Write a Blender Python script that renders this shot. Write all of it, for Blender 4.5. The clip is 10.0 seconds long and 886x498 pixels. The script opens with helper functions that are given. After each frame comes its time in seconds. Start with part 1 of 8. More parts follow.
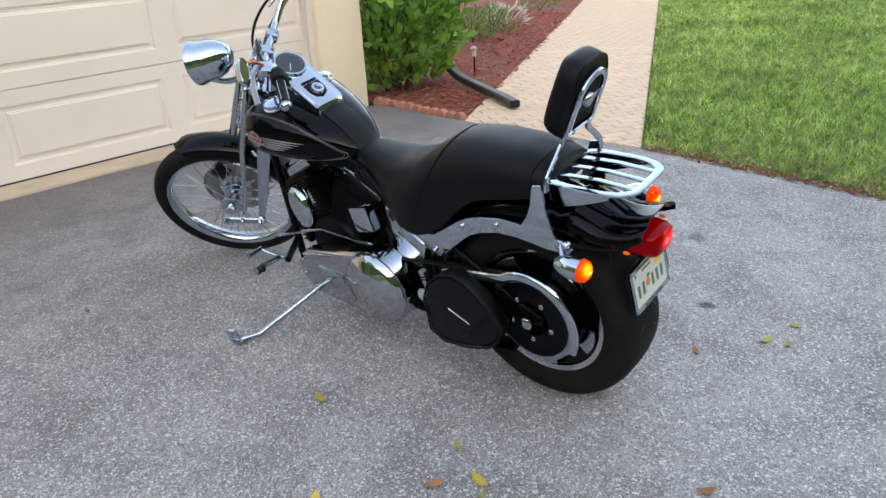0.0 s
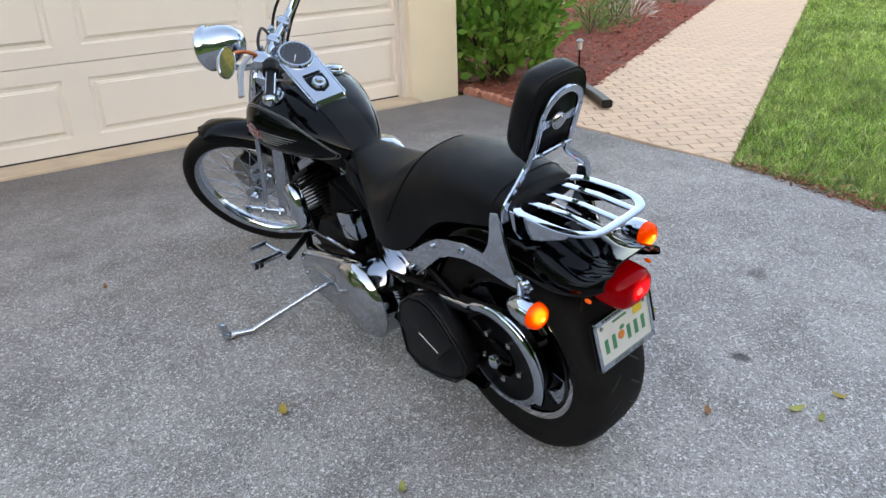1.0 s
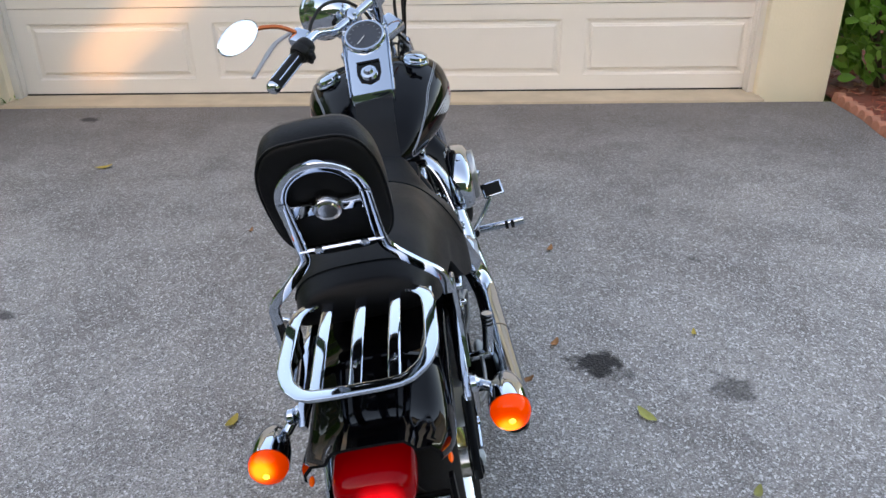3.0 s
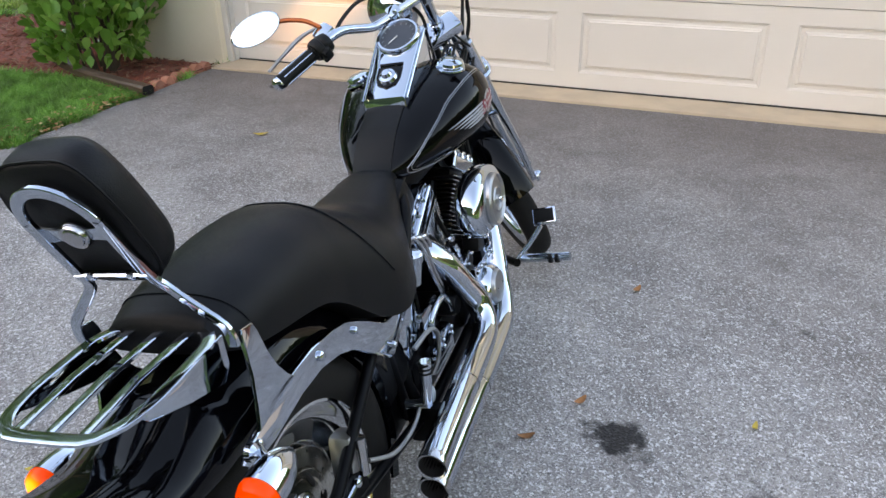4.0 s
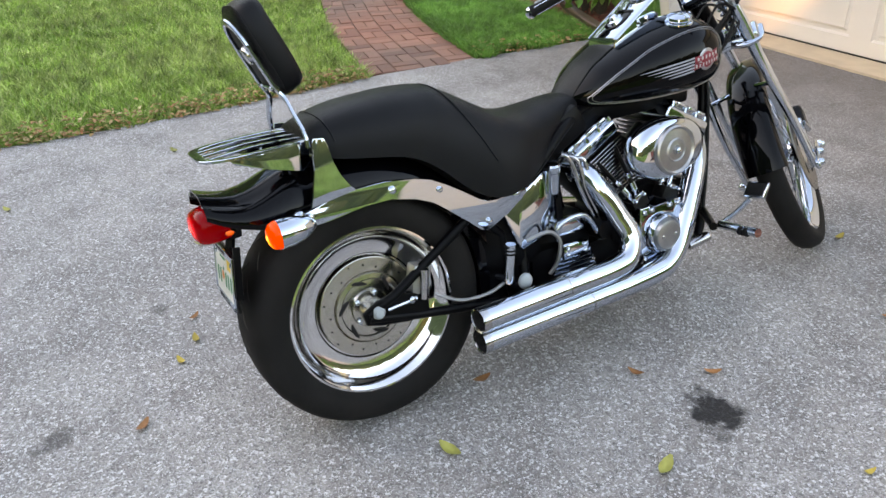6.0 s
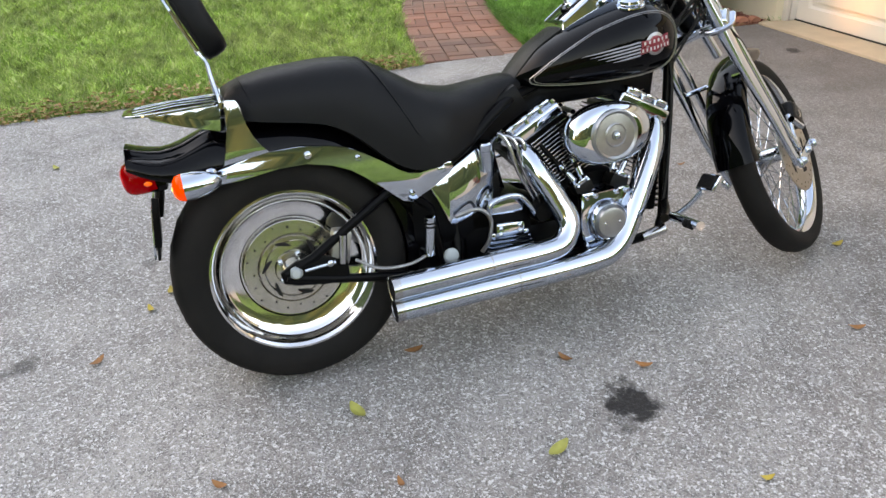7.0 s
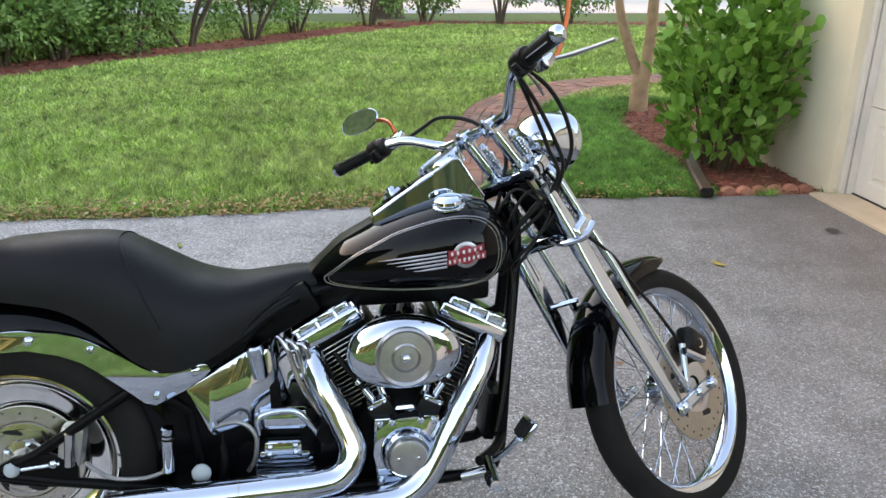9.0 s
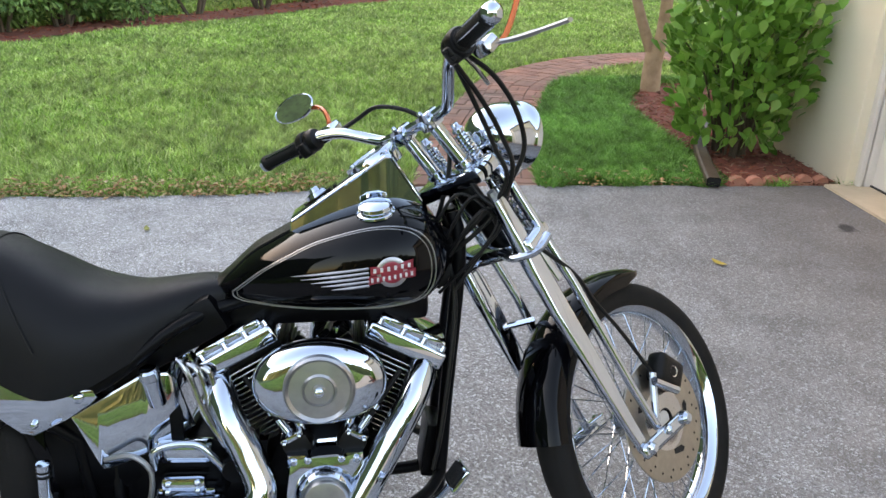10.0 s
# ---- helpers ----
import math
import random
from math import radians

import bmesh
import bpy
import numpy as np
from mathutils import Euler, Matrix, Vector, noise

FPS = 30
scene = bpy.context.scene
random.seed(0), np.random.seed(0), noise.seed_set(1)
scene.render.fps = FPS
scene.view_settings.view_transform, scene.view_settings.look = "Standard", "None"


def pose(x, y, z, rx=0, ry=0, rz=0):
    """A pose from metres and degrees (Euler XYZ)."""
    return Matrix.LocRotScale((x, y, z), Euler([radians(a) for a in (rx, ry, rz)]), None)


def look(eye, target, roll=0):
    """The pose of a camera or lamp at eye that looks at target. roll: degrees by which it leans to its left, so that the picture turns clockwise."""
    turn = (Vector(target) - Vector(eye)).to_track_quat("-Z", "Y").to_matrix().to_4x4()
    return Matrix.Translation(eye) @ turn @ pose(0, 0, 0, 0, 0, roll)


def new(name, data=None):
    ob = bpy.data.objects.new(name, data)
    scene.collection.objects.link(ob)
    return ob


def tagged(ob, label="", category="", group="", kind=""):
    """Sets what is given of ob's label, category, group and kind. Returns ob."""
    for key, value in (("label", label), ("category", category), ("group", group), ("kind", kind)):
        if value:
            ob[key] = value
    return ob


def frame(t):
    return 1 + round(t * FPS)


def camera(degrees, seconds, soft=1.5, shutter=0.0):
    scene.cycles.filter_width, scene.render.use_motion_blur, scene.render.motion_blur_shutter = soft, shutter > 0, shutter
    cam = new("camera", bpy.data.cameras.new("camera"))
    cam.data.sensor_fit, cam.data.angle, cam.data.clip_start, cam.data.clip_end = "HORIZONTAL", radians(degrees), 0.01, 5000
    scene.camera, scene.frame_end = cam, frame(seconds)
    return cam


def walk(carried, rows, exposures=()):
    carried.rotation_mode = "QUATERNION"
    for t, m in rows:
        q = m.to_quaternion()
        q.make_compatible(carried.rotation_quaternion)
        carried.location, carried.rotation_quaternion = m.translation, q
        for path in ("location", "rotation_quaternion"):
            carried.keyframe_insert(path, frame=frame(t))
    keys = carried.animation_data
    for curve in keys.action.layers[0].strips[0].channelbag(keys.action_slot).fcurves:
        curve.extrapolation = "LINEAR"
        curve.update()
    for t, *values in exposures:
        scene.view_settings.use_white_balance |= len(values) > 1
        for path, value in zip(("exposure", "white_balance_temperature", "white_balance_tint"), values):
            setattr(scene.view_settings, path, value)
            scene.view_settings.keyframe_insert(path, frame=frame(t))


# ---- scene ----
cam = camera(61.0, 10.0)
PATH = [
    (0, (-1.882, -1.256, 1.421), (-0.576, 0.04, 0.633), -3.2),
    (0.5, (-1.654, -1.396, 1.402), (-0.522, 0.032, 0.573), -0.5),
    (1, (-1.384, -1.378, 1.414), (-0.345, 0.128, 0.603), -1.9),
    (1.5, (-1.053, -1.378, 1.408), (-0.132, 0.207, 0.603), -1.6),
    (2, (-0.705, -1.396, 1.43), (-0.297, 0.363, 0.566), -0.1),
    (2.5, (-0.388, -1.269, 1.426), (-0.207, 0.508, 0.522), -0.4),
    (3, (-0.053, -1.175, 1.427), (-0.084, 0.611, 0.523), -0.8),
    (3.2, (0.102, -1.146, 1.415), (-0.093, 0.622, 0.497), -1.3),
    (4.3, (0.703, -0.734, 1.443), (-0.192, 0.772, 0.477), -0.1),
    (4.5, (0.817, -0.695, 1.421), (-0.267, 0.653, 0.418), 0.3),
    (5, (1.053, -0.568, 1.4), (-0.223, 0.535, 0.324), 1.6),
    (5.5, (1.278, -0.588, 1.41), (-0.151, 0.398, 0.418), 1.8),
    (5.7, (1.369, -0.576, 1.434), (-0.128, 0.314, 0.451), -0.2),
    (6.8, (1.79, -0.174, 1.388), (0.097, 0.286, 0.426), -2.7),
    (7, (1.784, -0.063, 1.37), (0.091, 0.385, 0.404), -2.9),
    (7.5, (1.731, 0.203, 1.396), (0.033, 0.624, 0.427), -2.4),
    (8, (1.726, 0.481, 1.425), (-0.04, 0.664, 0.505), 0.2),
    (8.5, (1.65, 0.704, 1.453), (-0.188, 0.819, 0.672), 0.4),
    (9, (1.531, 0.86, 1.463), (-0.33, 1.034, 0.753), 0.3),
    (9.5, (1.428, 1.027, 1.452), (-0.417, 1.167, 0.693), 2.1),
    (10, (1.274, 1.071, 1.452), (-0.565, 1.197, 0.676), 1.1),
]
walk(cam, [(t, look(eye, target, roll)) for t, eye, target, roll in PATH], [(0.0, 3.15, 9800, 19), (2.5, 2.96, 9600, 22), (5.0, 3.36, 9900, 22), (5.5, 3.38, 10200, 22), (7.0, 3.42, 11700, 23), (8.5, 3.36, 11700, 23), (9.0, 3.40, 10100, 21), (10.0, 3.45, 9900, 21)])

# ---- world, sun, light ----
SUN_EL, SUN_AZ = 12.0, 205.0          # degrees; azimuth clockwise from +y
world = bpy.data.worlds.new("world")
scene.world = world
world.use_nodes = True
wn = world.node_tree
wn.nodes.clear()
sky = wn.nodes.new("ShaderNodeTexSky")
sky.sky_type = "NISHITA"
sky.sun_disc = False
sky.sun_elevation = radians(SUN_EL)
sky.sun_rotation = radians(SUN_AZ)
sky.air_density, sky.dust_density, sky.ozone_density = 1.0, 1.5, 1.8
bg = wn.nodes.new("ShaderNodeBackground")
bg.inputs["Strength"].default_value = 0.15
wo = wn.nodes.new("ShaderNodeOutputWorld")
wn.links.new(sky.outputs[0], bg.inputs["Color"])
wn.links.new(bg.outputs[0], wo.inputs["Surface"])
sun_data = bpy.data.lights.new("sun", "SUN")
sun_data.energy, sun_data.angle, sun_data.color = 0.75, radians(0.9), (1.0, 0.56, 0.22)
sun = new("sun", sun_data)
sun_dir = Vector((math.sin(radians(SUN_AZ)) * math.cos(radians(SUN_EL)), math.cos(radians(SUN_AZ)) * math.cos(radians(SUN_EL)), math.sin(radians(SUN_EL))))
sun.matrix_basis = look(sun_dir * 60, (0, 0, 0))


# ---- materials ----
def material(name, color=(0.5, 0.5, 0.5), rough=0.5, metal=0.0, coat=0.0, scale=0.0, vary=0.0, color2=None, bump=0.0, bump_scale=200.0,
             spec=0.5, random=0.0, fine=0.0, fine_scale=400.0, rough_vary=0.0):
    """A surface whose colour varies at two scales, with fine relief. scale is in cycles a metre."""
    m = bpy.data.materials.new(name)
    m.use_nodes = True
    nt = m.node_tree
    b = nt.nodes["Principled BSDF"]
    b.inputs["Roughness"].default_value = rough
    b.inputs["Metallic"].default_value = metal
    b.inputs["Coat Weight"].default_value = coat
    b.inputs["Coat Roughness"].default_value = 0.03
    b.inputs["Specular IOR Level"].default_value = spec
    co = nt.nodes.new("ShaderNodeTexCoord").outputs["Object"]
    last = None
    rgb = nt.nodes.new("ShaderNodeRGB")
    rgb.outputs[0].default_value = (*color, 1)
    last = rgb.outputs[0]

    def noise_tex(sc, detail=3.0):
        n = nt.nodes.new("ShaderNodeTexNoise")
        n.inputs["Scale"].default_value = sc
        n.inputs["Detail"].default_value = detail
        nt.links.new(co, n.inputs["Vector"])
        return n.outputs["Fac"]

    def mixed(a, fac, col):
        mx = nt.nodes.new("ShaderNodeMix")
        mx.data_type = "RGBA"
        nt.links.new(fac, mx.inputs["Factor"])
        nt.links.new(a, mx.inputs[6])
        mx.inputs[7].default_value = (*col, 1)
        return mx.outputs[2]

    def ramp(fac, lo, hi, top=1.0):
        r = nt.nodes.new("ShaderNodeMapRange")
        r.inputs["From Min"].default_value, r.inputs["From Max"].default_value = lo, hi
        r.inputs["To Max"].default_value = top
        nt.links.new(fac, r.inputs["Value"])
        return r.outputs[0]

    dark = color2 or tuple(c * 0.55 for c in color)
    if vary:
        last = mixed(last, ramp(noise_tex(scale, 4.0), 0.38, 0.68, vary), dark)
    if fine:
        last = mixed(last, ramp(noise_tex(fine_scale, 2.0), 0.45, 0.65, fine), tuple(c * 0.45 for c in color))
    if random:
        oi = nt.nodes.new("ShaderNodeObjectInfo")
        hs = nt.nodes.new("ShaderNodeHueSaturation")
        mr = nt.nodes.new("ShaderNodeMapRange")
        mr.inputs["To Min"].default_value, mr.inputs["To Max"].default_value = 1 - random, 1 + random
        nt.links.new(oi.outputs["Random"], mr.inputs["Value"])
        nt.links.new(mr.outputs[0], hs.inputs["Value"])
        nt.links.new(last, hs.inputs["Color"])
        last = hs.outputs[0]
    nt.links.new(last, b.inputs["Base Color"])
    if rough_vary:
        r = nt.nodes.new("ShaderNodeMapRange")
        r.inputs["To Min"].default_value, r.inputs["To Max"].default_value = max(0.02, rough - rough_vary), rough + rough_vary
        nt.links.new(noise_tex(scale or 20.0, 4.0), r.inputs["Value"])
        nt.links.new(r.outputs[0], b.inputs["Roughness"])
    if bump:
        bn = nt.nodes.new("ShaderNodeBump")
        bn.inputs["Strength"].default_value = bump
        bn.inputs["Distance"].default_value = 0.004
        nt.links.new(noise_tex(bump_scale, 3.0), bn.inputs["Height"])
        nt.links.new(bn.outputs[0], b.inputs["Normal"])
    return m


def island_material(name, colors, rough=0.6, spread=0.25, translucent=0.0, spec=0.3, patch=None, clump=0.0):
    """For leaves, blades and chips joined in one mesh: each island takes a colour of its own between those given."""
    m = bpy.data.materials.new(name)
    m.use_nodes = True
    nt = m.node_tree
    b = nt.nodes["Principled BSDF"]
    b.inputs["Roughness"].default_value = rough
    b.inputs["Specular IOR Level"].default_value = spec
    geo = nt.nodes.new("ShaderNodeNewGeometry")
    oi = nt.nodes.new("ShaderNodeObjectInfo")
    ad = nt.nodes.new("ShaderNodeMath")
    ad.operation = "ADD"
    fr = nt.nodes.new("ShaderNodeMath")
    fr.operation = "FRACT"
    nt.links.new(geo.outputs["Random Per Island"], ad.inputs[0])
    nt.links.new(oi.outputs["Random"], ad.inputs[1])
    nt.links.new(ad.outputs[0], fr.inputs[0])
    cr = nt.nodes.new("ShaderNodeValToRGB")
    el = cr.color_ramp.elements
    while len(el) < len(colors):
        el.new(0.5)
    for k, c in enumerate(colors):
        el[k].position = k / max(1, len(colors) - 1)
        el[k].color = (*c, 1)
    nt.links.new(fr.outputs[0], cr.inputs["Fac"])
    co = nt.nodes.new("ShaderNodeTexCoord").outputs["Object"]
    n = nt.nodes.new("ShaderNodeTexNoise")
    n.inputs["Scale"].default_value = 0.9
    n.inputs["Detail"].default_value = 5.0
    nt.links.new(co, n.inputs["Vector"])
    hs = nt.nodes.new("ShaderNodeHueSaturation")
    mr = nt.nodes.new("ShaderNodeMapRange")
    mr.inputs["From Min"].default_value, mr.inputs["From Max"].default_value = 0.3, 0.7
    mr.inputs["To Min"].default_value, mr.inputs["To Max"].default_value = 1 - spread, 1 + spread
    nt.links.new(n.outputs["Fac"], mr.inputs["Value"])
    nt.links.new(mr.outputs[0], hs.inputs["Value"])
    col = cr.outputs[0]
    if patch:                                  # larger patches of another colour
        n2 = nt.nodes.new("ShaderNodeTexNoise")
        n2.inputs["Scale"].default_value = 0.55
        n2.inputs["Detail"].default_value = 4.0
        nt.links.new(co, n2.inputs["Vector"])
        m2 = nt.nodes.new("ShaderNodeMapRange")
        m2.inputs["From Min"].default_value, m2.inputs["From Max"].default_value = 0.45, 0.68
        m2.inputs["To Max"].default_value = 0.4
        nt.links.new(n2.outputs["Fac"], m2.inputs["Value"])
        mx2 = nt.nodes.new("ShaderNodeMix")
        mx2.data_type = "RGBA"
        nt.links.new(m2.outputs[0], mx2.inputs["Factor"])
        nt.links.new(col, mx2.inputs[6])
        mx2.inputs[7].default_value = (*patch, 1)
        col = mx2.outputs[2]
    nt.links.new(col, hs.inputs["Color"])
    nt.links.new(hs.outputs[0], b.inputs["Base Color"])
    if clump:                                  # tufts a hand wide, lighter and darker
        n3 = nt.nodes.new("ShaderNodeTexNoise")
        n3.inputs["Scale"].default_value = 8.0
        n3.inputs["Detail"].default_value = 4.0
        nt.links.new(co, n3.inputs["Vector"])
        m3 = nt.nodes.new("ShaderNodeMapRange")
        m3.inputs["From Min"].default_value, m3.inputs["From Max"].default_value = 0.34, 0.66
        m3.inputs["To Min"].default_value, m3.inputs["To Max"].default_value = 1 - clump, 1 + clump
        nt.links.new(n3.outputs["Fac"], m3.inputs["Value"])
        hs2 = nt.nodes.new("ShaderNodeHueSaturation")
        nt.links.new(m3.outputs[0], hs2.inputs["Value"])
        nt.links.new(col, hs2.inputs["Color"])
        nt.links.new(hs2.outputs[0], hs.inputs["Color"])
    if translucent:
        tr = nt.nodes.new("ShaderNodeBsdfTranslucent")
        nt.links.new(hs.outputs[0], tr.inputs["Color"])
        mx = nt.nodes.new("ShaderNodeMixShader")
        mx.inputs[0].default_value = translucent
        out = nt.nodes["Material Output"]
        nt.links.new(b.outputs[0], mx.inputs[1])
        nt.links.new(tr.outputs[0], mx.inputs[2])
        nt.links.new(mx.outputs[0], out.inputs["Surface"])
    return m


def asphalt_material():
    m = bpy.data.materials.new("asphalt")
    m.use_nodes = True
    nt = m.node_tree
    b = nt.nodes["Principled BSDF"]
    co = nt.nodes.new("ShaderNodeTexCoord").outputs["Object"]

    def node(kind, **inputs):
        n = nt.nodes.new(kind)
        for k, v in inputs.items():
            n.inputs[k.replace("_", " ")].default_value = v
        return n

    def link(a, c):
        nt.links.new(a, c)

    def rng(src, a, c, lo=0.0, hi=1.0):
        r = node("ShaderNodeMapRange", From_Min=a, From_Max=c, To_Min=lo, To_Max=hi)
        link(src, r.inputs["Value"])
        return r.outputs[0]

    def mix(a, c, fac):
        x = nt.nodes.new("ShaderNodeMix")
        x.data_type = "RGBA"
        for sock, v in ((x.inputs[6], a), (x.inputs[7], c)):
            if isinstance(v, tuple):
                sock.default_value = (*v, 1)
            else:
                link(v, sock)
        link(fac, x.inputs["Factor"])
        return x.outputs[2]

    def tex(scale, detail=4.0):
        n = node("ShaderNodeTexNoise", Scale=scale, Detail=detail, Roughness=0.6)
        link(co, n.inputs["Vector"])
        return n.outputs["Fac"]

    grains = node("ShaderNodeTexVoronoi", Scale=150.0)
    link(co, grains.inputs["Vector"])
    sep = nt.nodes.new("ShaderNodeSeparateColor")
    link(grains.outputs["Color"], sep.inputs[0])
    base = mix((0.234, 0.214, 0.200), (0.366, 0.340, 0.318), rng(tex(1.1, 6.0), 0.35, 0.65))
    base = mix(base, (0.135, 0.118, 0.108), rng(tex(3.2, 7.0), 0.46, 0.66, 0, 0.62))
    base = mix(base, (0.46, 0.45, 0.455), rng(tex(11.0, 6.0), 0.52, 0.72, 0, 0.28))
    base = mix(base, (0.11, 0.105, 0.102), rng(sep.outputs[0], 0.0, 0.42, 0.72, 0.0))
    base = mix(base, (0.80, 0.79, 0.79), rng(sep.outputs[1], 0.80, 0.96, 0.0, 0.66))
    small = node("ShaderNodeTexVoronoi", Scale=400.0)
    link(co, small.inputs["Vector"])
    sep2 = nt.nodes.new("ShaderNodeSeparateColor")
    link(small.outputs["Color"], sep2.inputs[0])
    base = mix(base, (0.68, 0.67, 0.67), rng(sep2.outputs[0], 0.74, 0.96, 0.0, 0.72))
    base = mix(base, (0.07, 0.066, 0.062), rng(sep2.outputs[1], 0.0, 0.30, 0.72, 0.0))
    # asphalt darker and browner towards the door, with an uneven edge, and oil drips
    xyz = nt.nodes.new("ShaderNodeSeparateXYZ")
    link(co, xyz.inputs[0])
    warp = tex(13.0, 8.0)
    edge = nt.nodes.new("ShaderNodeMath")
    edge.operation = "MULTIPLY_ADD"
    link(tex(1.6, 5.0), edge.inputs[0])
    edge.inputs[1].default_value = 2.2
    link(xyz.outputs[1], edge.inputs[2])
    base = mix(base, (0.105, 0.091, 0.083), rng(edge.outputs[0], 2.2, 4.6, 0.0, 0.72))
    for cx, cy, r, strength in ((0.405, 0.805, 0.085, 0.93), (0.787, 0.683, 0.075, 0.6), (-2.42, 3.53, 0.07, 0.8), (-1.66, 1.13, 0.05, 0.7),
                                (0.685, -0.155, 0.035, 0.75), (-0.36, -0.85, 0.06, 0.5), (0.9, 1.5, 0.04, 0.5), (1.3, 0.2, 0.05, 0.45), (-0.9, -0.5, 0.04, 0.4)):
        d = nt.nodes.new("ShaderNodeVectorMath")
        d.operation = "DISTANCE"
        link(co, d.inputs[0])
        d.inputs[1].default_value = (cx, cy, 0)
        ad = nt.nodes.new("ShaderNodeMath")
        ad.operation = "MULTIPLY_ADD"
        link(warp, ad.inputs[0])
        ad.inputs[1].default_value = -3.2 * r
        link(d.outputs["Value"], ad.inputs[2])
        base = mix(base, (0.012, 0.011, 0.011), rng(ad.outputs[0], -1.05 * r, -0.55 * r, strength, 0.0))
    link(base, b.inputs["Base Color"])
    b.inputs["Roughness"].default_value = 0.82
    b.inputs["Specular IOR Level"].default_value = 0.35
    bn = node("ShaderNodeBump", Strength=0.75, Distance=0.005)
    link(grains.outputs["Distance"], bn.inputs["Height"])
    link(bn.outputs[0], b.inputs["Normal"])
    return m


ASPHALT = asphalt_material()
CHROME = material("chrome", (0.49, 0.55, 0.62), 0.045, 1.0, scale=9, rough_vary=0.03)
CHROME_DULL = material("worn_chrome", (0.46, 0.46, 0.47), 0.16, 1.0, scale=30, vary=0.25, rough_vary=0.08)
SATIN = material("satin_aluminium", (0.42, 0.42, 0.42), 0.33, 1.0, scale=40, vary=0.3, bump=0.08, bump_scale=300)
BLACK = material("black_gloss_paint", (0.0012, 0.0012, 0.0018), 0.05, 0.0, spec=0.17, scale=6, rough_vary=0.03)
BLACK_METAL = material("black_powder_coat", (0.002, 0.002, 0.0025), 0.32, 0.0, spec=0.10, scale=40, vary=0.3, bump=0.1, bump_scale=500)
LEATHER = material("black_vinyl", (0.0045, 0.0046, 0.0055), 0.42, scale=14, vary=0.35, bump=0.22, bump_scale=520, rough_vary=0.07, spec=0.15)
RUBBER = material("tyre_rubber", (0.0085, 0.0078, 0.0074), 0.72, spec=0.14, scale=12, vary=0.5, color2=(0.017, 0.015, 0.014), bump=0.2, bump_scale=260)
GRIP = material("grip_rubber", (0.004, 0.004, 0.004), 0.6, spec=0.2, bump=0.3, bump_scale=700, scale=40, vary=0.2)
PLASTIC = material("black_plastic", (0.003, 0.003, 0.003), 0.42, spec=0.2, bump=0.15, bump_scale=600, scale=30, vary=0.2)
DISC = material("brake_disc_steel", (0.36, 0.33, 0.29), 0.32, 1.0, scale=60, vary=0.25, rough_vary=0.06)
DISC_POLISHED = material("polished_disc_steel", (0.56, 0.53, 0.48), 0.20, 1.0, scale=60, vary=0.25, rough_vary=0.06)
PRIMARY = material("polished_cast_cover", (0.50, 0.52, 0.55), 0.07, 1.0, scale=25, vary=0.25, rough_vary=0.06, bump=0.04, bump_scale=120)
WHEEL = material("polished_wheel", (0.72, 0.72, 0.73), 0.075, 1.0, scale=30, vary=0.2, rough_vary=0.05)
FIN = material("cylinder_fin", (0.003, 0.003, 0.003), 0.4, 0.0, spec=0.12, scale=30, vary=0.3)
FIN_EDGE = material("machined_fin_edge", (0.60, 0.60, 0.60), 0.22, 1.0, scale=50, vary=0.2)
CABLE = material("cable_rubber", (0.004, 0.004, 0.004), 0.45, spec=0.25, scale=50, vary=0.2)
BRAID = material("braided_steel", (0.35, 0.35, 0.35), 0.35, 1.0, bump=0.4, bump_scale=900, scale=60, vary=0.3)
# chrome mirror stems; the warm reflection on them is painted as orange
STEM_WARM_CHROME = material("stem_reflection", (0.50, 0.11, 0.03), 0.2, 0.6, scale=40, vary=0.3)
GREY = material("grey_rubber_cap", (0.34, 0.38, 0.39), 0.5, scale=40, vary=0.2)
PINSTRIPE = material("silver_pinstripe", (0.34, 0.34, 0.35), 0.3, 0.9, scale=20, vary=0.2)
EMBLEM_RED = material("red_emblem", (0.24, 0.014, 0.028), 0.35, scale=60, vary=0.3)
EMBLEM_GREY = material("grey_emblem", (0.36, 0.35, 0.36), 0.3, 0.9, scale=60, vary=0.3)
GAUGE = material("gauge_face", (0.03, 0.035, 0.045), 0.3, scale=60, vary=0.2)
WHITE = material("white_print", (0.75, 0.75, 0.73), 0.5, scale=60, vary=0.1)
PLATE = material("number_plate", (0.66, 0.65, 0.60), 0.4, scale=30, vary=0.2, color2=(0.5, 0.5, 0.45))
GREEN_INK = material("green_print", (0.02, 0.22, 0.10), 0.5, scale=60, vary=0.2)
ORANGE_INK = material("orange_print", (0.75, 0.22, 0.04), 0.5, scale=60, vary=0.2)
YELLOW_INK = material("yellow_sticker", (0.80, 0.52, 0.04), 0.5, scale=60, vary=0.2)


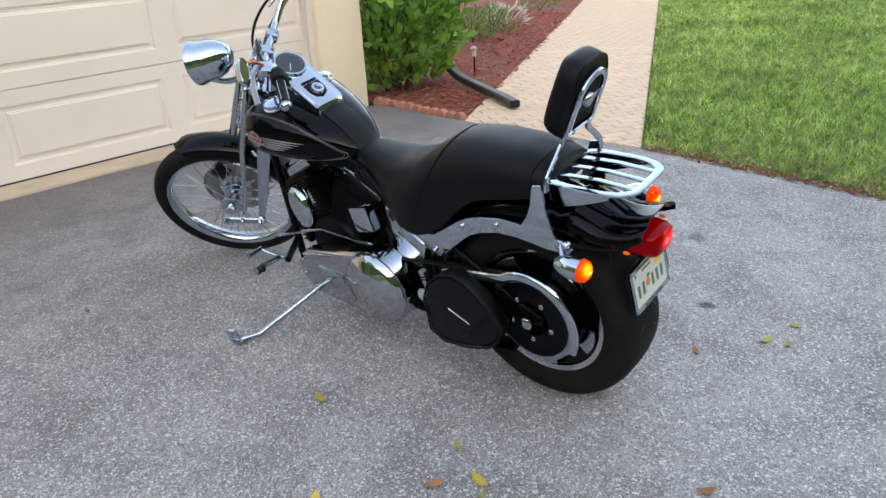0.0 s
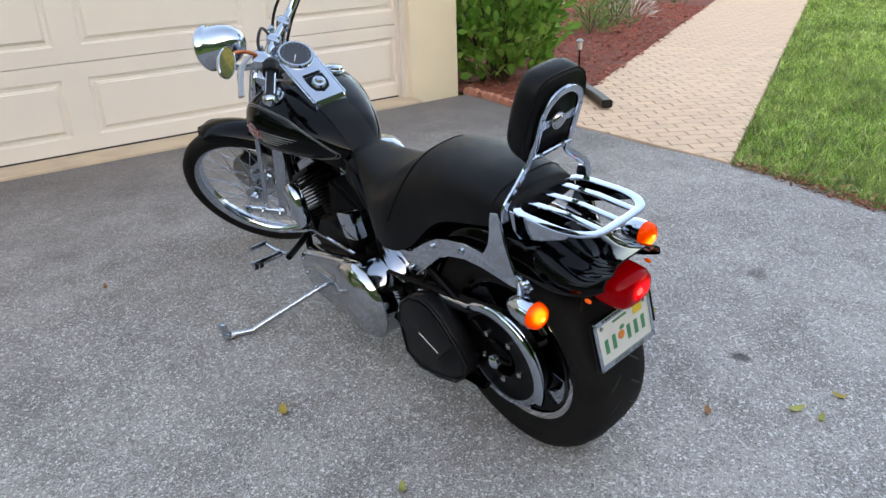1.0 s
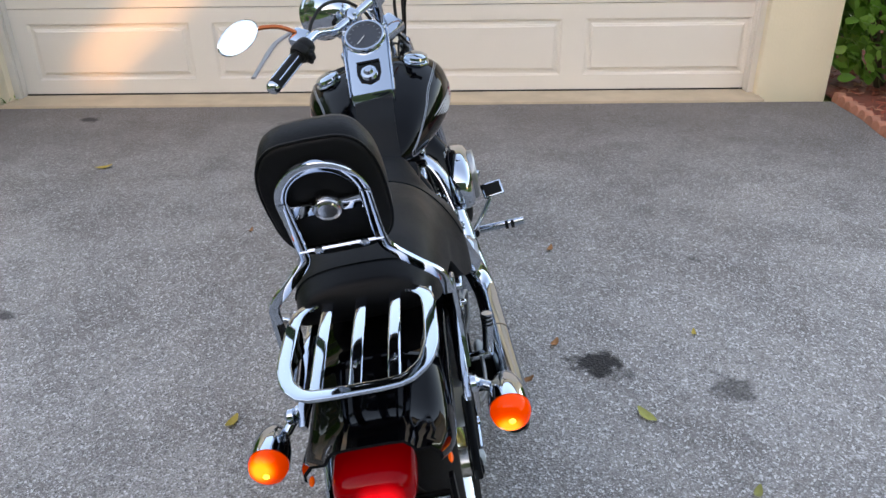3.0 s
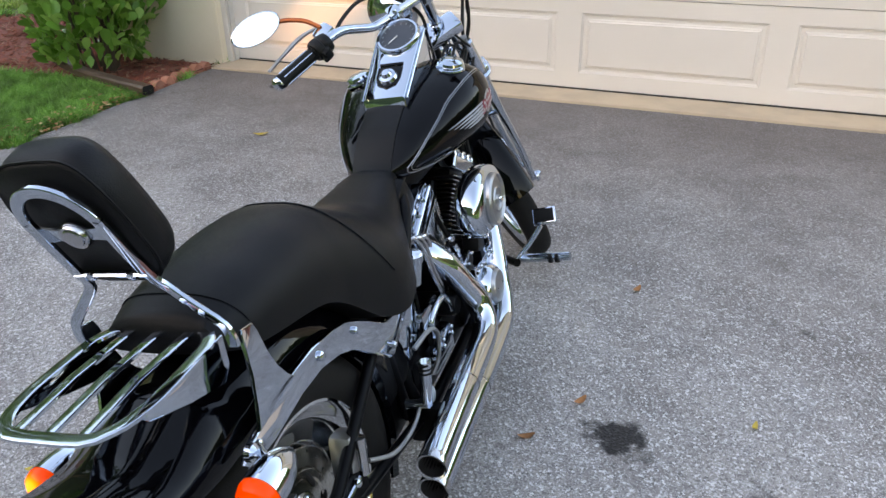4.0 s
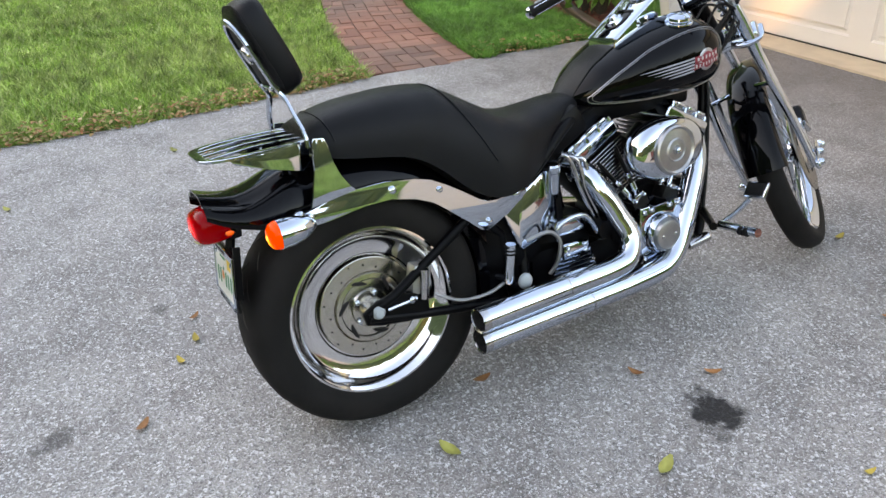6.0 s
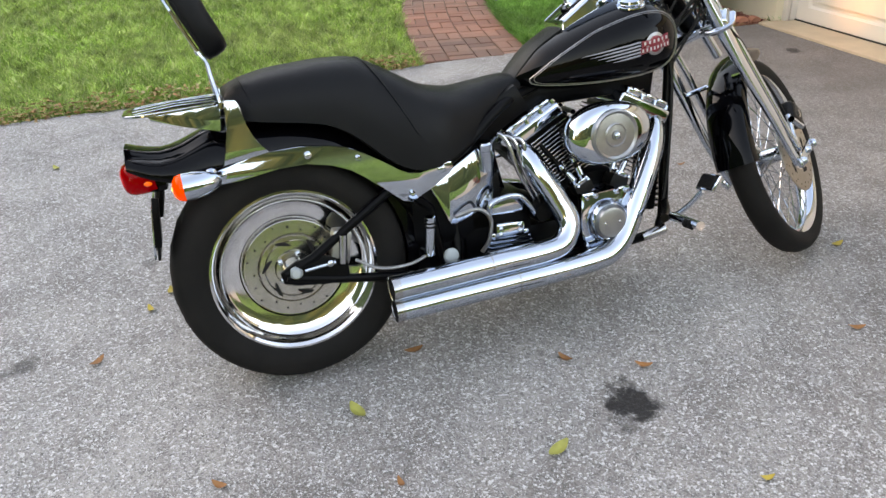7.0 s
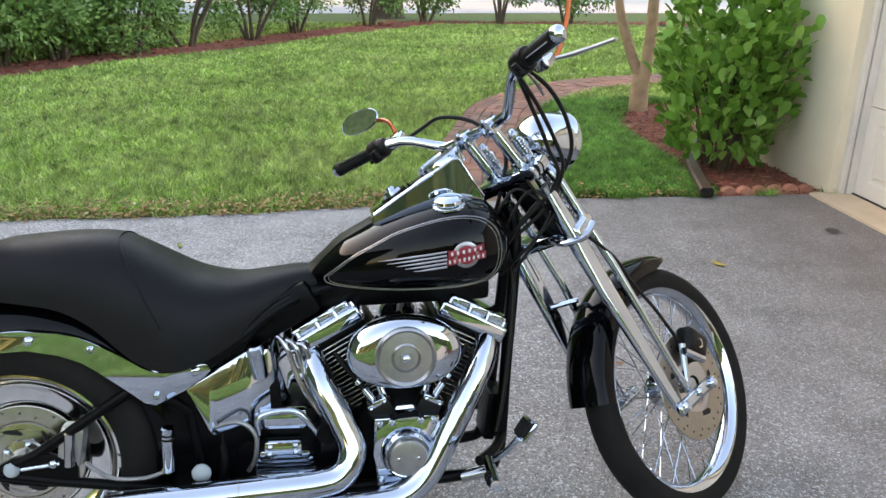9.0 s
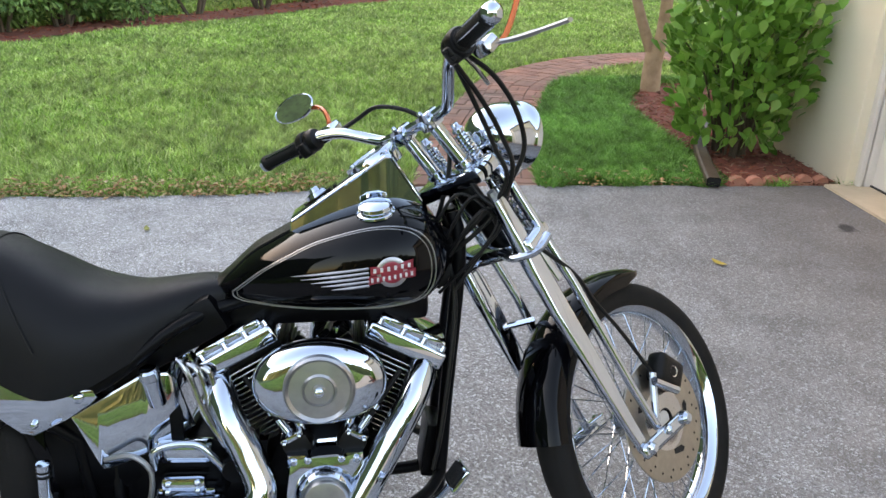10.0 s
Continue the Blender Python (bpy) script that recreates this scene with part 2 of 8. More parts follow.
def lens_material(name, color, strength, rough=0.12, glow=None, spec=0.35):
    """A lit lens; glow gives the lamp's place behind it, its reach, its strength and its colour."""
    m = bpy.data.materials.new(name)
    m.use_nodes = True
    b = m.node_tree.nodes["Principled BSDF"]
    b.inputs["Base Color"].default_value = (*color, 1)
    b.inputs["Roughness"].default_value = rough
    b.inputs["Specular IOR Level"].default_value = spec
    b.inputs["Emission Color"].default_value = (*color, 1)
    b.inputs["Emission Strength"].default_value = strength
    if glow:
        nt = m.node_tree
        co = nt.nodes.new("ShaderNodeTexCoord").outputs["Object"]
        ab = nt.nodes.new("ShaderNodeVectorMath")
        ab.operation = "ABSOLUTE"
        nt.links.new(co, ab.inputs[0])
        ds = nt.nodes.new("ShaderNodeVectorMath")
        ds.operation = "DISTANCE"
        nt.links.new(ab.outputs[0], ds.inputs[0])
        ds.inputs[1].default_value = glow[:3]
        mr = nt.nodes.new("ShaderNodeMapRange")
        mr.interpolation_type = "SMOOTHSTEP"
        mr.inputs["From Min"].default_value, mr.inputs["From Max"].default_value = glow[3], 0.008
        mr.inputs["To Min"].default_value, mr.inputs["To Max"].default_value = strength, glow[4]
        nt.links.new(ds.outputs["Value"], mr.inputs["Value"])
        nt.links.new(mr.outputs[0], b.inputs["Emission Strength"])
        mx = nt.nodes.new("ShaderNodeMix")
        mx.data_type = "RGBA"
        fac = nt.nodes.new("ShaderNodeMapRange")
        fac.inputs["From Min"].default_value, fac.inputs["From Max"].default_value = glow[3] * 0.8, 0.012
        nt.links.new(ds.outputs["Value"], fac.inputs["Value"])
        nt.links.new(fac.outputs[0], mx.inputs["Factor"])
        mx.inputs[6].default_value = (*color, 1)
        mx.inputs[7].default_value = (*glow[5], 1)
        nt.links.new(mx.outputs[2], b.inputs["Emission Color"])
    return m


RED_LENS = lens_material("red_lens", (0.17, 0.0005, 0.002), 0.05, glow=(0.008, 0.378, 0.642, 0.040, 0.16, (1.0, 0.012, 0.025)), spec=0.12)
AMBER_LENS = lens_material("amber_lens", (0.80, 0.050, 0.001), 0.055, glow=(0.200, 0.258, 0.624, 0.032, 0.34, (1.0, 0.27, 0.025)), spec=0.2)
# a reflector without a lamp; its faint glow is added emission
AMBER_DIM = lens_material("amber_reflector", (0.80, 0.11, 0.01), 0.04)
BULB = lens_material("lit_bulb", (1.0, 0.42, 0.06), 0.6)
RED_BULB = lens_material("lit_red_bulb", (1.0, 0.06, 0.06), 0.4)
GLASS = material("clear_glass", (1, 1, 1), 0.02)
GLASS.node_tree.nodes["Principled BSDF"].inputs["Transmission Weight"].default_value = 1.0
MIRROR = material("mirror_glass", (0.9, 0.9, 0.9), 0.02, 1.0)

STUCCO = material("cream_stucco", (0.76, 0.67, 0.51), 0.85, scale=2.2, vary=0.35, color2=(0.63, 0.55, 0.42), bump=0.5, bump_scale=60)
DOOR_PAINT = material("garage_door_paint", (0.72, 0.67, 0.61), 0.45, scale=1.6, vary=0.3, color2=(0.62, 0.575, 0.525), bump=0.06, bump_scale=140)
TRIM_PAINT = material("trim_paint", (0.72, 0.67, 0.61), 0.5, scale=3, vary=0.25)
CONCRETE = material("apron_concrete", (0.52, 0.41, 0.29), 0.85, scale=5, vary=0.5, color2=(0.34, 0.27, 0.20), bump=0.3, bump_scale=90)
ROOF = material("roof_shingle", (0.20, 0.15, 0.12), 0.85, scale=5, vary=0.4)
SEAL = material("black_door_seal", (0.015, 0.014, 0.013), 0.7, scale=20, vary=0.3)
TURF = material("turf", (0.085, 0.145, 0.028), 0.9, scale=1.4, vary=0.6, color2=(0.13, 0.13, 0.055), bump=0.8, bump_scale=70, fine=0.6, fine_scale=70)
BLADE = island_material("grass_blade", [(0.097, 0.197, 0.029), (0.194, 0.356, 0.052), (0.292, 0.487, 0.095), (0.505, 0.524, 0.237), (0.146, 0.290, 0.042), (0.418, 0.524, 0.170), (0.097, 0.215, 0.033)], 0.5, 0.3, 0.25, patch=(0.41, 0.44, 0.165), clump=0.5)
# deeper green blades; the shade on their lawn patch is put into this colour
BLADE_SHADED = island_material("shaded_grass_blade", [(0.055, 0.17, 0.025), (0.09, 0.25, 0.04), (0.14, 0.34, 0.06), (0.20, 0.40, 0.10), (0.07, 0.20, 0.03)], 0.5, 0.3, 0.2, clump=0.4)
MULCH = island_material("red_mulch", [(0.28, 0.06, 0.04), (0.40, 0.10, 0.06), (0.17, 0.042, 0.03), (0.48, 0.20, 0.13)], 0.9, 0.2)
MULCH_BROWN = island_material("brown_mulch", [(0.20, 0.055, 0.036), (0.28, 0.085, 0.05), (0.10, 0.035, 0.025), (0.34, 0.18, 0.12)], 0.9, 0.2)
MULCH_BED = material("mulch_bed", (0.22, 0.056, 0.036), 0.95, scale=9, vary=0.6, bump=0.9, bump_scale=60)
CLUSIA = island_material("clusia_leaf", [(0.08, 0.22, 0.035), (0.12, 0.31, 0.05), (0.18, 0.40, 0.08), (0.27, 0.48, 0.12)], 0.36, 0.15, 0.35, 0.4)
HEDGE_LEAF = island_material("hedge_leaf", [(0.05, 0.13, 0.03), (0.09, 0.20, 0.05), (0.15, 0.29, 0.075), (0.23, 0.36, 0.13)], 0.45, 0.25, 0.35, 0.4)
LITTER = island_material("leaf_litter", [(0.34, 0.17, 0.07), (0.42, 0.26, 0.12), (0.22, 0.11, 0.05), (0.48, 0.36, 0.19), (0.40, 0.16, 0.07)], 0.8, 0.15)
MARK = material("badge_print", (0.50, 0.49, 0.48), 0.4, scale=60, vary=0.2)
# green of the unseen walls added to block sun and low sky
BLOCKER_GREEN = material("blocker_green", (0.045, 0.075, 0.022), 0.8, scale=0.8, vary=0.8, color2=(0.012, 0.022, 0.008), bump=1.0, bump_scale=3, fine=0.8, fine_scale=5)
BARK = material("pale_bark", (0.40, 0.26, 0.165), 0.85, scale=12, vary=0.6, color2=(0.22, 0.13, 0.075), bump=0.7, bump_scale=40)
BARK_DARK = material("dark_bark", (0.09, 0.065, 0.045), 0.9, scale=10, vary=0.5, bump=0.8, bump_scale=30)
TAN_PAVER = material("tan_paver", (0.66, 0.46, 0.32), 0.85, scale=7, vary=0.4, color2=(0.52, 0.38, 0.29), random=0.05, bump=0.3, bump_scale=120)
TAN_JOINT = material("tan_joint_sand", (0.24, 0.165, 0.12), 0.95, scale=9, vary=0.4)
RED_BRICK = material("red_brick_paver", (0.30, 0.125, 0.082), 0.85, scale=0.9, vary=0.8, color2=(0.155, 0.105, 0.085), random=0.25, bump=0.35, bump_scale=120)
BRICK_JOINT = material("brick_joint_sand", (0.11, 0.075, 0.05), 0.95, scale=9, vary=0.4)
EDGING = material("red_concrete_edging", (0.40, 0.15, 0.095), 0.85, scale=14, vary=0.45, color2=(0.50, 0.27, 0.2), random=0.15, bump=0.4, bump_scale=120)
PIPE_BROWN = material("brown_downspout", (0.085, 0.052, 0.036), 0.5, scale=8, vary=0.4, rough_vary=0.1)
PIPE_DARK = material("dark_downspout", (0.040, 0.028, 0.022), 0.5, scale=8, vary=0.4, rough_vary=0.1)
# near-black painted in for the shade inside holes, slots and pipe ends
HOLE = material("pipe_inside", (0.006, 0.005, 0.005), 0.9)
STREET = material("street_concrete", (0.42, 0.42, 0.42), 0.85, scale=1.5, vary=0.3)
PALE_STONE = material("white_stone", (0.62, 0.60, 0.55), 0.8, scale=30, vary=0.3)
YELLOW_LEAF = material("yellow_leaf", (0.52, 0.37, 0.06), 0.6, scale=60, vary=0.4, color2=(0.35, 0.2, 0.03), random=0.25)
BROWN_LEAF = material("brown_leaf", (0.34, 0.14, 0.05), 0.7, scale=60, vary=0.4, random=0.25)
GREEN_LEAF = material("green_leaf", (0.30, 0.29, 0.07), 0.6, scale=60, vary=0.4, random=0.25)


# ---- mesh helpers ----
def mesh_object(name, verts, faces, mat, parent=None, label="", smooth=False):
    me = bpy.data.meshes.new(name)
    me.from_pydata([tuple(v) for v in verts], [], [tuple(f) for f in faces])
    me.materials.append(mat)
    me.polygons.foreach_set("use_smooth", [smooth] * len(me.polygons))
    ob = new(name, me)
    if parent is not None:
        ob.parent = parent
    if label:
        ob["label"] = label
    return ob


def part(name, bm, mat, parent=None, label="", smooth=True, sharp=38):
    """Links a bmesh as one mesh object under a thing or a part."""
    bmesh.ops.recalc_face_normals(bm, faces=bm.faces)
    me = bpy.data.meshes.new(name)
    for f in bm.faces:
        f.smooth = smooth
    if smooth:
        for e in bm.edges:
            if len(e.link_faces) == 2 and e.calc_face_angle(0) > radians(sharp):
                e.smooth = False
    bm.to_mesh(me)
    bm.free()
    for m in (mat if isinstance(mat, (list, tuple)) else [mat]):
        me.materials.append(m)
    ob = new(name, me)
    if parent is not None:
        ob.parent = parent
    if label:
        ob["label"] = label
    return ob


def thing(name, label, category, group="", m=None):
    ob = new(name)
    ob.empty_display_size = 0.1
    if m is not None:
        ob.matrix_basis = m
    return tagged(ob, label, category, group)


def smooth_path(pts, n=6):
    """Points along a smooth curve through pts."""
    p = [Vector(q) for q in pts]
    out = []
    for i in range(len(p) - 1):
        a, b, c, d = p[max(0, i - 1)], p[i], p[i + 1], p[min(len(p) - 1, i + 2)]
        for k in range(n):
            t = k / n
            out.append(0.5 * ((2 * b) + (c - a) * t + (2 * a - 5 * b + 4 * c - d) * t * t + (3 * b - a - 3 * c + d) * t ** 3))
    out.append(p[-1])
    return out


def add_ring_faces(bm, rings, closed=False, caps=True):
    n = len(rings[0])
    vs = [[bm.verts.new(q) for q in r] for r in rings]
    m = len(vs)
    for i in range(m if closed else m - 1):
        a, b = vs[i], vs[(i + 1) % m]
        for k in range(n):
            bm.faces.new((a[k], a[(k + 1) % n], b[(k + 1) % n], b[k]))
    if caps and not closed:
        bm.faces.new(vs[0][::-1])
        bm.faces.new(vs[-1])
    return bm


def tube(pts, r, seg=12, closed=False, caps=True, bm=None, flat=1.0, up=None, square=1.0):
    """A round bar along pts; r is one radius or one a point; flat squashes the section along the up direction."""
    bm = bm or bmesh.new()
    p = [Vector(q) for q in pts]
    n = len(p)
    rad = r if isinstance(r, (list, tuple)) else [r] * n
    rings, ref = [], None
    for i in range(n):
        if closed:
            t = (p[(i + 1) % n] - p[i - 1]).normalized()
        else:
            t = (p[min(n - 1, i + 1)] - p[max(0, i - 1)]).normalized()
        if ref is None:
            ref = Vector(up) if up else (Vector((0, 0, 1)) if abs(t.z) < 0.9 else Vector((1, 0, 0)))
        if up:
            ref = Vector(up)
        side = t.cross(ref).normalized()
        ref = side.cross(t).normalized()
        an = [2 * math.pi * (k + (0.5 if square < 1 else 0)) / seg for k in range(seg)]
        rings.append([p[i] + rad[i] * (math.copysign(abs(math.cos(a)) ** square, math.cos(a)) * side + flat * math.copysign(abs(math.sin(a)) ** square, math.sin(a)) * ref) for a in an])
    return add_ring_faces(bm, rings, closed, caps)


def lathe(profile, seg=32, m=None, bm=None, closed=False):
    """Turns (radius, height) pairs about the z axis of the pose m."""
    bm = bm or bmesh.new()
    m = m or Matrix()
    rows = []
    for r, h in profile:
        if r < 1e-6:
            rows.append([bm.verts.new(m @ Vector((0, 0, h)))])
        else:
            rows.append([bm.verts.new(m @ Vector((r * math.cos(2 * math.pi * k / seg), r * math.sin(2 * math.pi * k / seg), h))) for k in range(seg)])
    n = len(rows)
    for i in range(n if closed else n - 1):
        a, b = rows[i], rows[(i + 1) % n]
        for k in range(seg):
            j = (k + 1) % seg
            if len(a) == 1 and len(b) == 1:
                continue
            if len(a) == 1:
                bm.faces.new((a[0], b[k], b[j]))
            elif len(b) == 1:
                bm.faces.new((a[k], a[j], b[0]))
            else:
                bm.faces.new((a[k], a[j], b[j], b[k]))
    return bm


def box(size, m=None, bevel=0.0, bm=None, segs=2):
    own = bmesh.new()
    bmesh.ops.create_cube(own, size=1.0)
    bmesh.ops.scale(own, vec=size, verts=own.verts)
    if bevel:
        bmesh.ops.bevel(own, geom=own.edges[:], offset=bevel, segments=segs, affect="EDGES", profile=0.6)
    if m is not None:
        own.transform(m)
    return joined(bm, own)


def joined(bm, own):
    if bm is None:
        return own
    me = bpy.data.meshes.new("scratch")
    own.to_mesh(me)
    own.free()
    bm.from_mesh(me)
    bpy.data.meshes.remove(me)
    return bm


def slab(outline, thick, m=None, bevel=0.0, bm=None):
    """An outline in x, y, extruded by thick along z (centred) and bevelled."""
    own = bmesh.new()
    lo = [own.verts.new((x, y, -thick / 2)) for x, y in outline]
    hi = [own.verts.new((x, y, thick / 2)) for x, y in outline]
    n = len(outline)
    own.faces.new(lo[::-1])
    own.faces.new(hi)
    for k in range(n):
        own.faces.new((lo[k], lo[(k + 1) % n], hi[(k + 1) % n], hi[k]))
    if bevel:
        rim = [e for e in own.edges if abs(e.verts[0].co.z - e.verts[1].co.z) < 1e-6]
        bmesh.ops.bevel(own, geom=rim, offset=bevel, segments=2, affect="EDGES", profile=0.6)
    if m is not None:
        own.transform(m)
    return joined(bm, own)


def ball(radius, m=None, bm=None, u=20, v=12):
    own = bmesh.new()
    bmesh.ops.create_uvsphere(own, u_segments=u, v_segments=v, radius=1.0)
    bmesh.ops.scale(own, vec=radius if isinstance(radius, (tuple, list)) else (radius,) * 3, verts=own.verts)
    if m is not None:
        own.transform(m)
    return joined(bm, own)


def loft(rings, caps=True, bm=None):
    return add_ring_faces(bm or bmesh.new(), rings, False, caps)


def along(a, b):
    """A pose at a whose z axis points to b."""
    a, b = Vector(a), Vector(b)
    return Matrix.Translation(a) @ (b - a).to_track_quat("Z", "Y").to_matrix().to_4x4()


def text_bm(body, size, m, depth=0.001):
    """Writing in the built-in font as a mesh."""
    cu = bpy.data.curves.new("writing", "FONT")
    cu.body, cu.size, cu.extrude, cu.align_x, cu.align_y = body, size, depth, "CENTER", "CENTER"
    cu.resolution_u = 2
    ob = bpy.data.objects.new("writing", cu)
    me = bpy.data.meshes.new_from_object(ob)
    bm = bmesh.new()
    bm.from_mesh(me)
    bm.transform(m)
    bpy.data.objects.remove(ob)
    bpy.data.curves.remove(cu)
    bpy.data.meshes.remove(me)
    return bm


# ---- ground, driveway, lawns ----
DRIVE_L, DRIVE_R = -3.17, 2.50
PATH_DIR = Vector((0.882, 0.472, 0)).normalized()      # the tan path's run
PATH_SIDE = Vector((-PATH_DIR.y, PATH_DIR.x, 0))
PATH_A = Vector((2.53, 1.205, 0))                        # its corner at the lawn
PATH_W = 1.38
BRICK_LINE = smooth_path([(-3.17, 1.565, 0), (-4.4, 1.74, 0), (-5.7, 2.05, 0), (-6.9, 2.45, 0), (-8.0, 3.35, 0), (-8.55, 4.3, 0), (-8.75, 5.5, 0), (-8.75, 7.5, 0)], 8)
BRICK_HALF = 0.395

ground = mesh_object("ground", [(-400, -400, -0.05), (400, -400, -0.05), (400, 400, -0.05), (-400, 400, -0.05)], [(0, 1, 2, 3)], TURF)
tagged(ground, "mown green grass ground reaching the distance", "ground", kind="structure")


def smooth_step(a, b, v):
    t = max(0.0, min(1.0, (v - a) / (b - a)))
    return t * t * (3 - 2 * t)


def drive_edge(y):
    return DRIVE_R - 0.11 * max(0.0, 1.2 - y) + 0.02 * max(0.0, -1.0 - y) + 0.012 * math.sin(3.1 * y) + 0.008 * math.sin(9.7 * y) - 0.075 * smooth_step(1.0, 2.2, y) * (1 - smooth_step(2.6, 3.7, y))


def left_edge(y):
    return DRIVE_L + 0.19 * (1 - smooth_step(-0.6, 1.5, y)) + 0.012 * math.sin(2.3 * y) + 0.008 * math.sin(8.1 * y + 1)


def drive_z(x, y):
    """The asphalt swells a little between the motorcycle's front wheel and the garage."""
    return 0.024 * smooth_step(0.15, 1.55, y) * (1 - smooth_step(2.2, 3.6, y)) * (1 - smooth_step(0.9, 2.2, abs(x + 0.2)))


# the driveway: one slab with slightly wavy long edges
ys = [-9 + 0.1 * k for k in range(129)]
COLS = 40
bm = bmesh.new()
grid = []
for y in ys:
    xa, xb = left_edge(y), drive_edge(y)
    grid.append([bm.verts.new((xa + (xb - xa) * k / COLS, y, drive_z(xa + (xb - xa) * k / COLS, y))) for k in range(COLS + 1)])
for a, b in zip(grid[:-1], grid[1:]):
    for k in range(COLS):
        bm.faces.new((a[k], a[k + 1], b[k + 1], b[k]))
rim = grid[0] + [row[-1] for row in grid[1:]] + grid[-1][-2::-1] + [row[0] for row in grid[-2:0:-1]]
low = [bm.verts.new((v.co.x, v.co.y, -0.12)) for v in rim]
for k in range(len(rim)):
    j = (k + 1) % len(rim)
    bm.faces.new((rim[k], low[k], low[j], rim[j]))
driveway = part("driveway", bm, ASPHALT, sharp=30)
tagged(driveway, "worn grey asphalt driveway with oil stains", "driveway", kind="structure")

street = mesh_object("road", [(-70, -30, -0.03), (-23.5, -14, -0.03), (-23.5, 40, -0.03), (-70, 40, -0.03)], [(0, 1, 2, 3)], STREET)
tagged(street, "pale concrete street behind the hedge", "road", kind="structure")


def dist_to_line(px, py, line):
    best = np.full(px.shape, 1e9)
    for a, b in zip(line[:-1], line[1:]):
        dx, dy = b.x - a.x, b.y - a.y
        t = np.clip(((px - a.x) * dx + (py - a.y) * dy) / (dx * dx + dy * dy), 0, 1)
        best = np.minimum(best, np.hypot(px - a.x - t * dx, py - a.y - t * dy))
    return best


BED_L = [(-3.17, 3.16), (-3.66, 3.18), (-4.05, 3.20), (-4.63, 3.17), (-5.49, 3.20), (-6.1, 3.42), (-6.6, 3.8), (-6.7, 4.4), (-6.3, 5.5), (-3.17, 5.5)]
BED_R = [(2.46, 2.70), (2.54, 3.95), (2.54, 5.6), (8.0, 9.0), (13.0, 11.0), (13.0, 8.34), (10.80, 7.16), (6.86, 5.04), (4.56, 3.80)]
HEDGE_FOOT = [Vector(q) for q in ((-7.0, -7.0, 0), (-10.0, -4.5, 0), (-11.7, -3.4, 0), (-13.4, -1.9, 0), (-16.0, -0.4, 0), (-19.3, 2.3, 0), (-18.8, 5.8, 0), (-18.6, 8.7, 0), (-18.5, 12.5, 0))]


def inside(px, py, poly):
    res = np.zeros(px.shape, bool)
    n = len(poly)
    for i in range(n):
        (x1, y1), (x2, y2) = poly[i], poly[(i + 1) % n]
        hit = ((y1 > py) != (y2 > py)) & (px < (x2 - x1) * (py - y1) / (y2 - y1 + 1e-12) + x1)
        res ^= hit
    return res


def path_coords(px, py):
    dx, dy = px - PATH_A.x, py - PATH_A.y
    return dx * PATH_DIR.x + dy * PATH_DIR.y, dx * PATH_SIDE.x + dy * PATH_SIDE.y


def hedge_side(px, py):
    """Distance beyond the hedge line, away from the driveway."""
    return dist_to_line(px, py, HEDGE_FOOT)


def lawn(name, label, count, box_, keep, height, seed, mat=None):
    """Mown grass: single blades, each a bent sliver, joined into one mesh; thinned out with distance."""
    rng = np.random.default_rng(seed)
    x0, x1, y0, y1 = box_
    px = rng.uniform(x0, x1, count * 4)
    py = rng.uniform(y0, y1, count * 4)
    near = np.hypot(px - 0.3, py - 0.6)
    ok = keep(px, py) & (rng.uniform(0, 1, px.shape) < np.clip((5.0 / near) ** 1.6, 0.10, 1.0))
    px, py, near = px[ok][:count], py[ok][:count], near[ok][:count]
    n = len(px)
    clump = 0.75 + 0.5 * np.sin(px * 2.1 + 1.3 * np.sin(py * 1.7)) * np.sin(py * 2.7 + np.cos(px * 1.1))
    h = height * rng.uniform(0.5, 1.15, n) * (0.8 + 0.25 * clump)
    w = rng.uniform(0.0022, 0.0052, n) * np.clip(near / 4.5, 1.0, 3.5)
    a = rng.uniform(0, 2 * np.pi, n)
    lean = rng.uniform(0.15, 1.5, n) * h
    b = rng.uniform(0, 2 * np.pi, n)
    z = np.full(n, -0.03)
    sx, sy = np.cos(a) * w, np.sin(a) * w
    lx, ly = np.cos(b) * lean, np.sin(b) * lean
    v = np.zeros((n, 5, 3))
    v[:, 0] = np.stack([px - sx, py - sy, z], 1)
    v[:, 1] = np.stack([px + sx, py + sy, z], 1)
    v[:, 2] = np.stack([px + sx * 0.8 + lx * 0.35, py + sy * 0.8 + ly * 0.35, z + h * 0.6], 1)
    v[:, 3] = np.stack([px - sx * 0.8 + lx * 0.35, py - sy * 0.8 + ly * 0.35, z + h * 0.6], 1)
    v[:, 4] = np.stack([px + lx, py + ly, z + h], 1)
    base = np.arange(n)[:, None] * 5
    quads = base + np.array([0, 1, 2, 3])
    tris = base + np.array([3, 2, 4])
    me = bpy.data.meshes.new(name)
    me.vertices.add(n * 5)
    me.vertices.foreach_set("co", v.reshape(-1))
    me.loops.add(n * 7)
    me.loops.foreach_set("vertex_index", np.concatenate([quads.reshape(-1), tris.reshape(-1)]))
    me.polygons.add(n * 2)
    me.polygons.foreach_set("loop_start", np.concatenate([np.arange(n) * 4, n * 4 + np.arange(n) * 3]))
    me.polygons.foreach_set("loop_total", np.concatenate([np.full(n, 4), np.full(n, 3)]))
    me.update(calc_edges=True)
    me.materials.append(mat or BLADE)
    return tagged(new(name, me), label, "grass", kind="stuff")


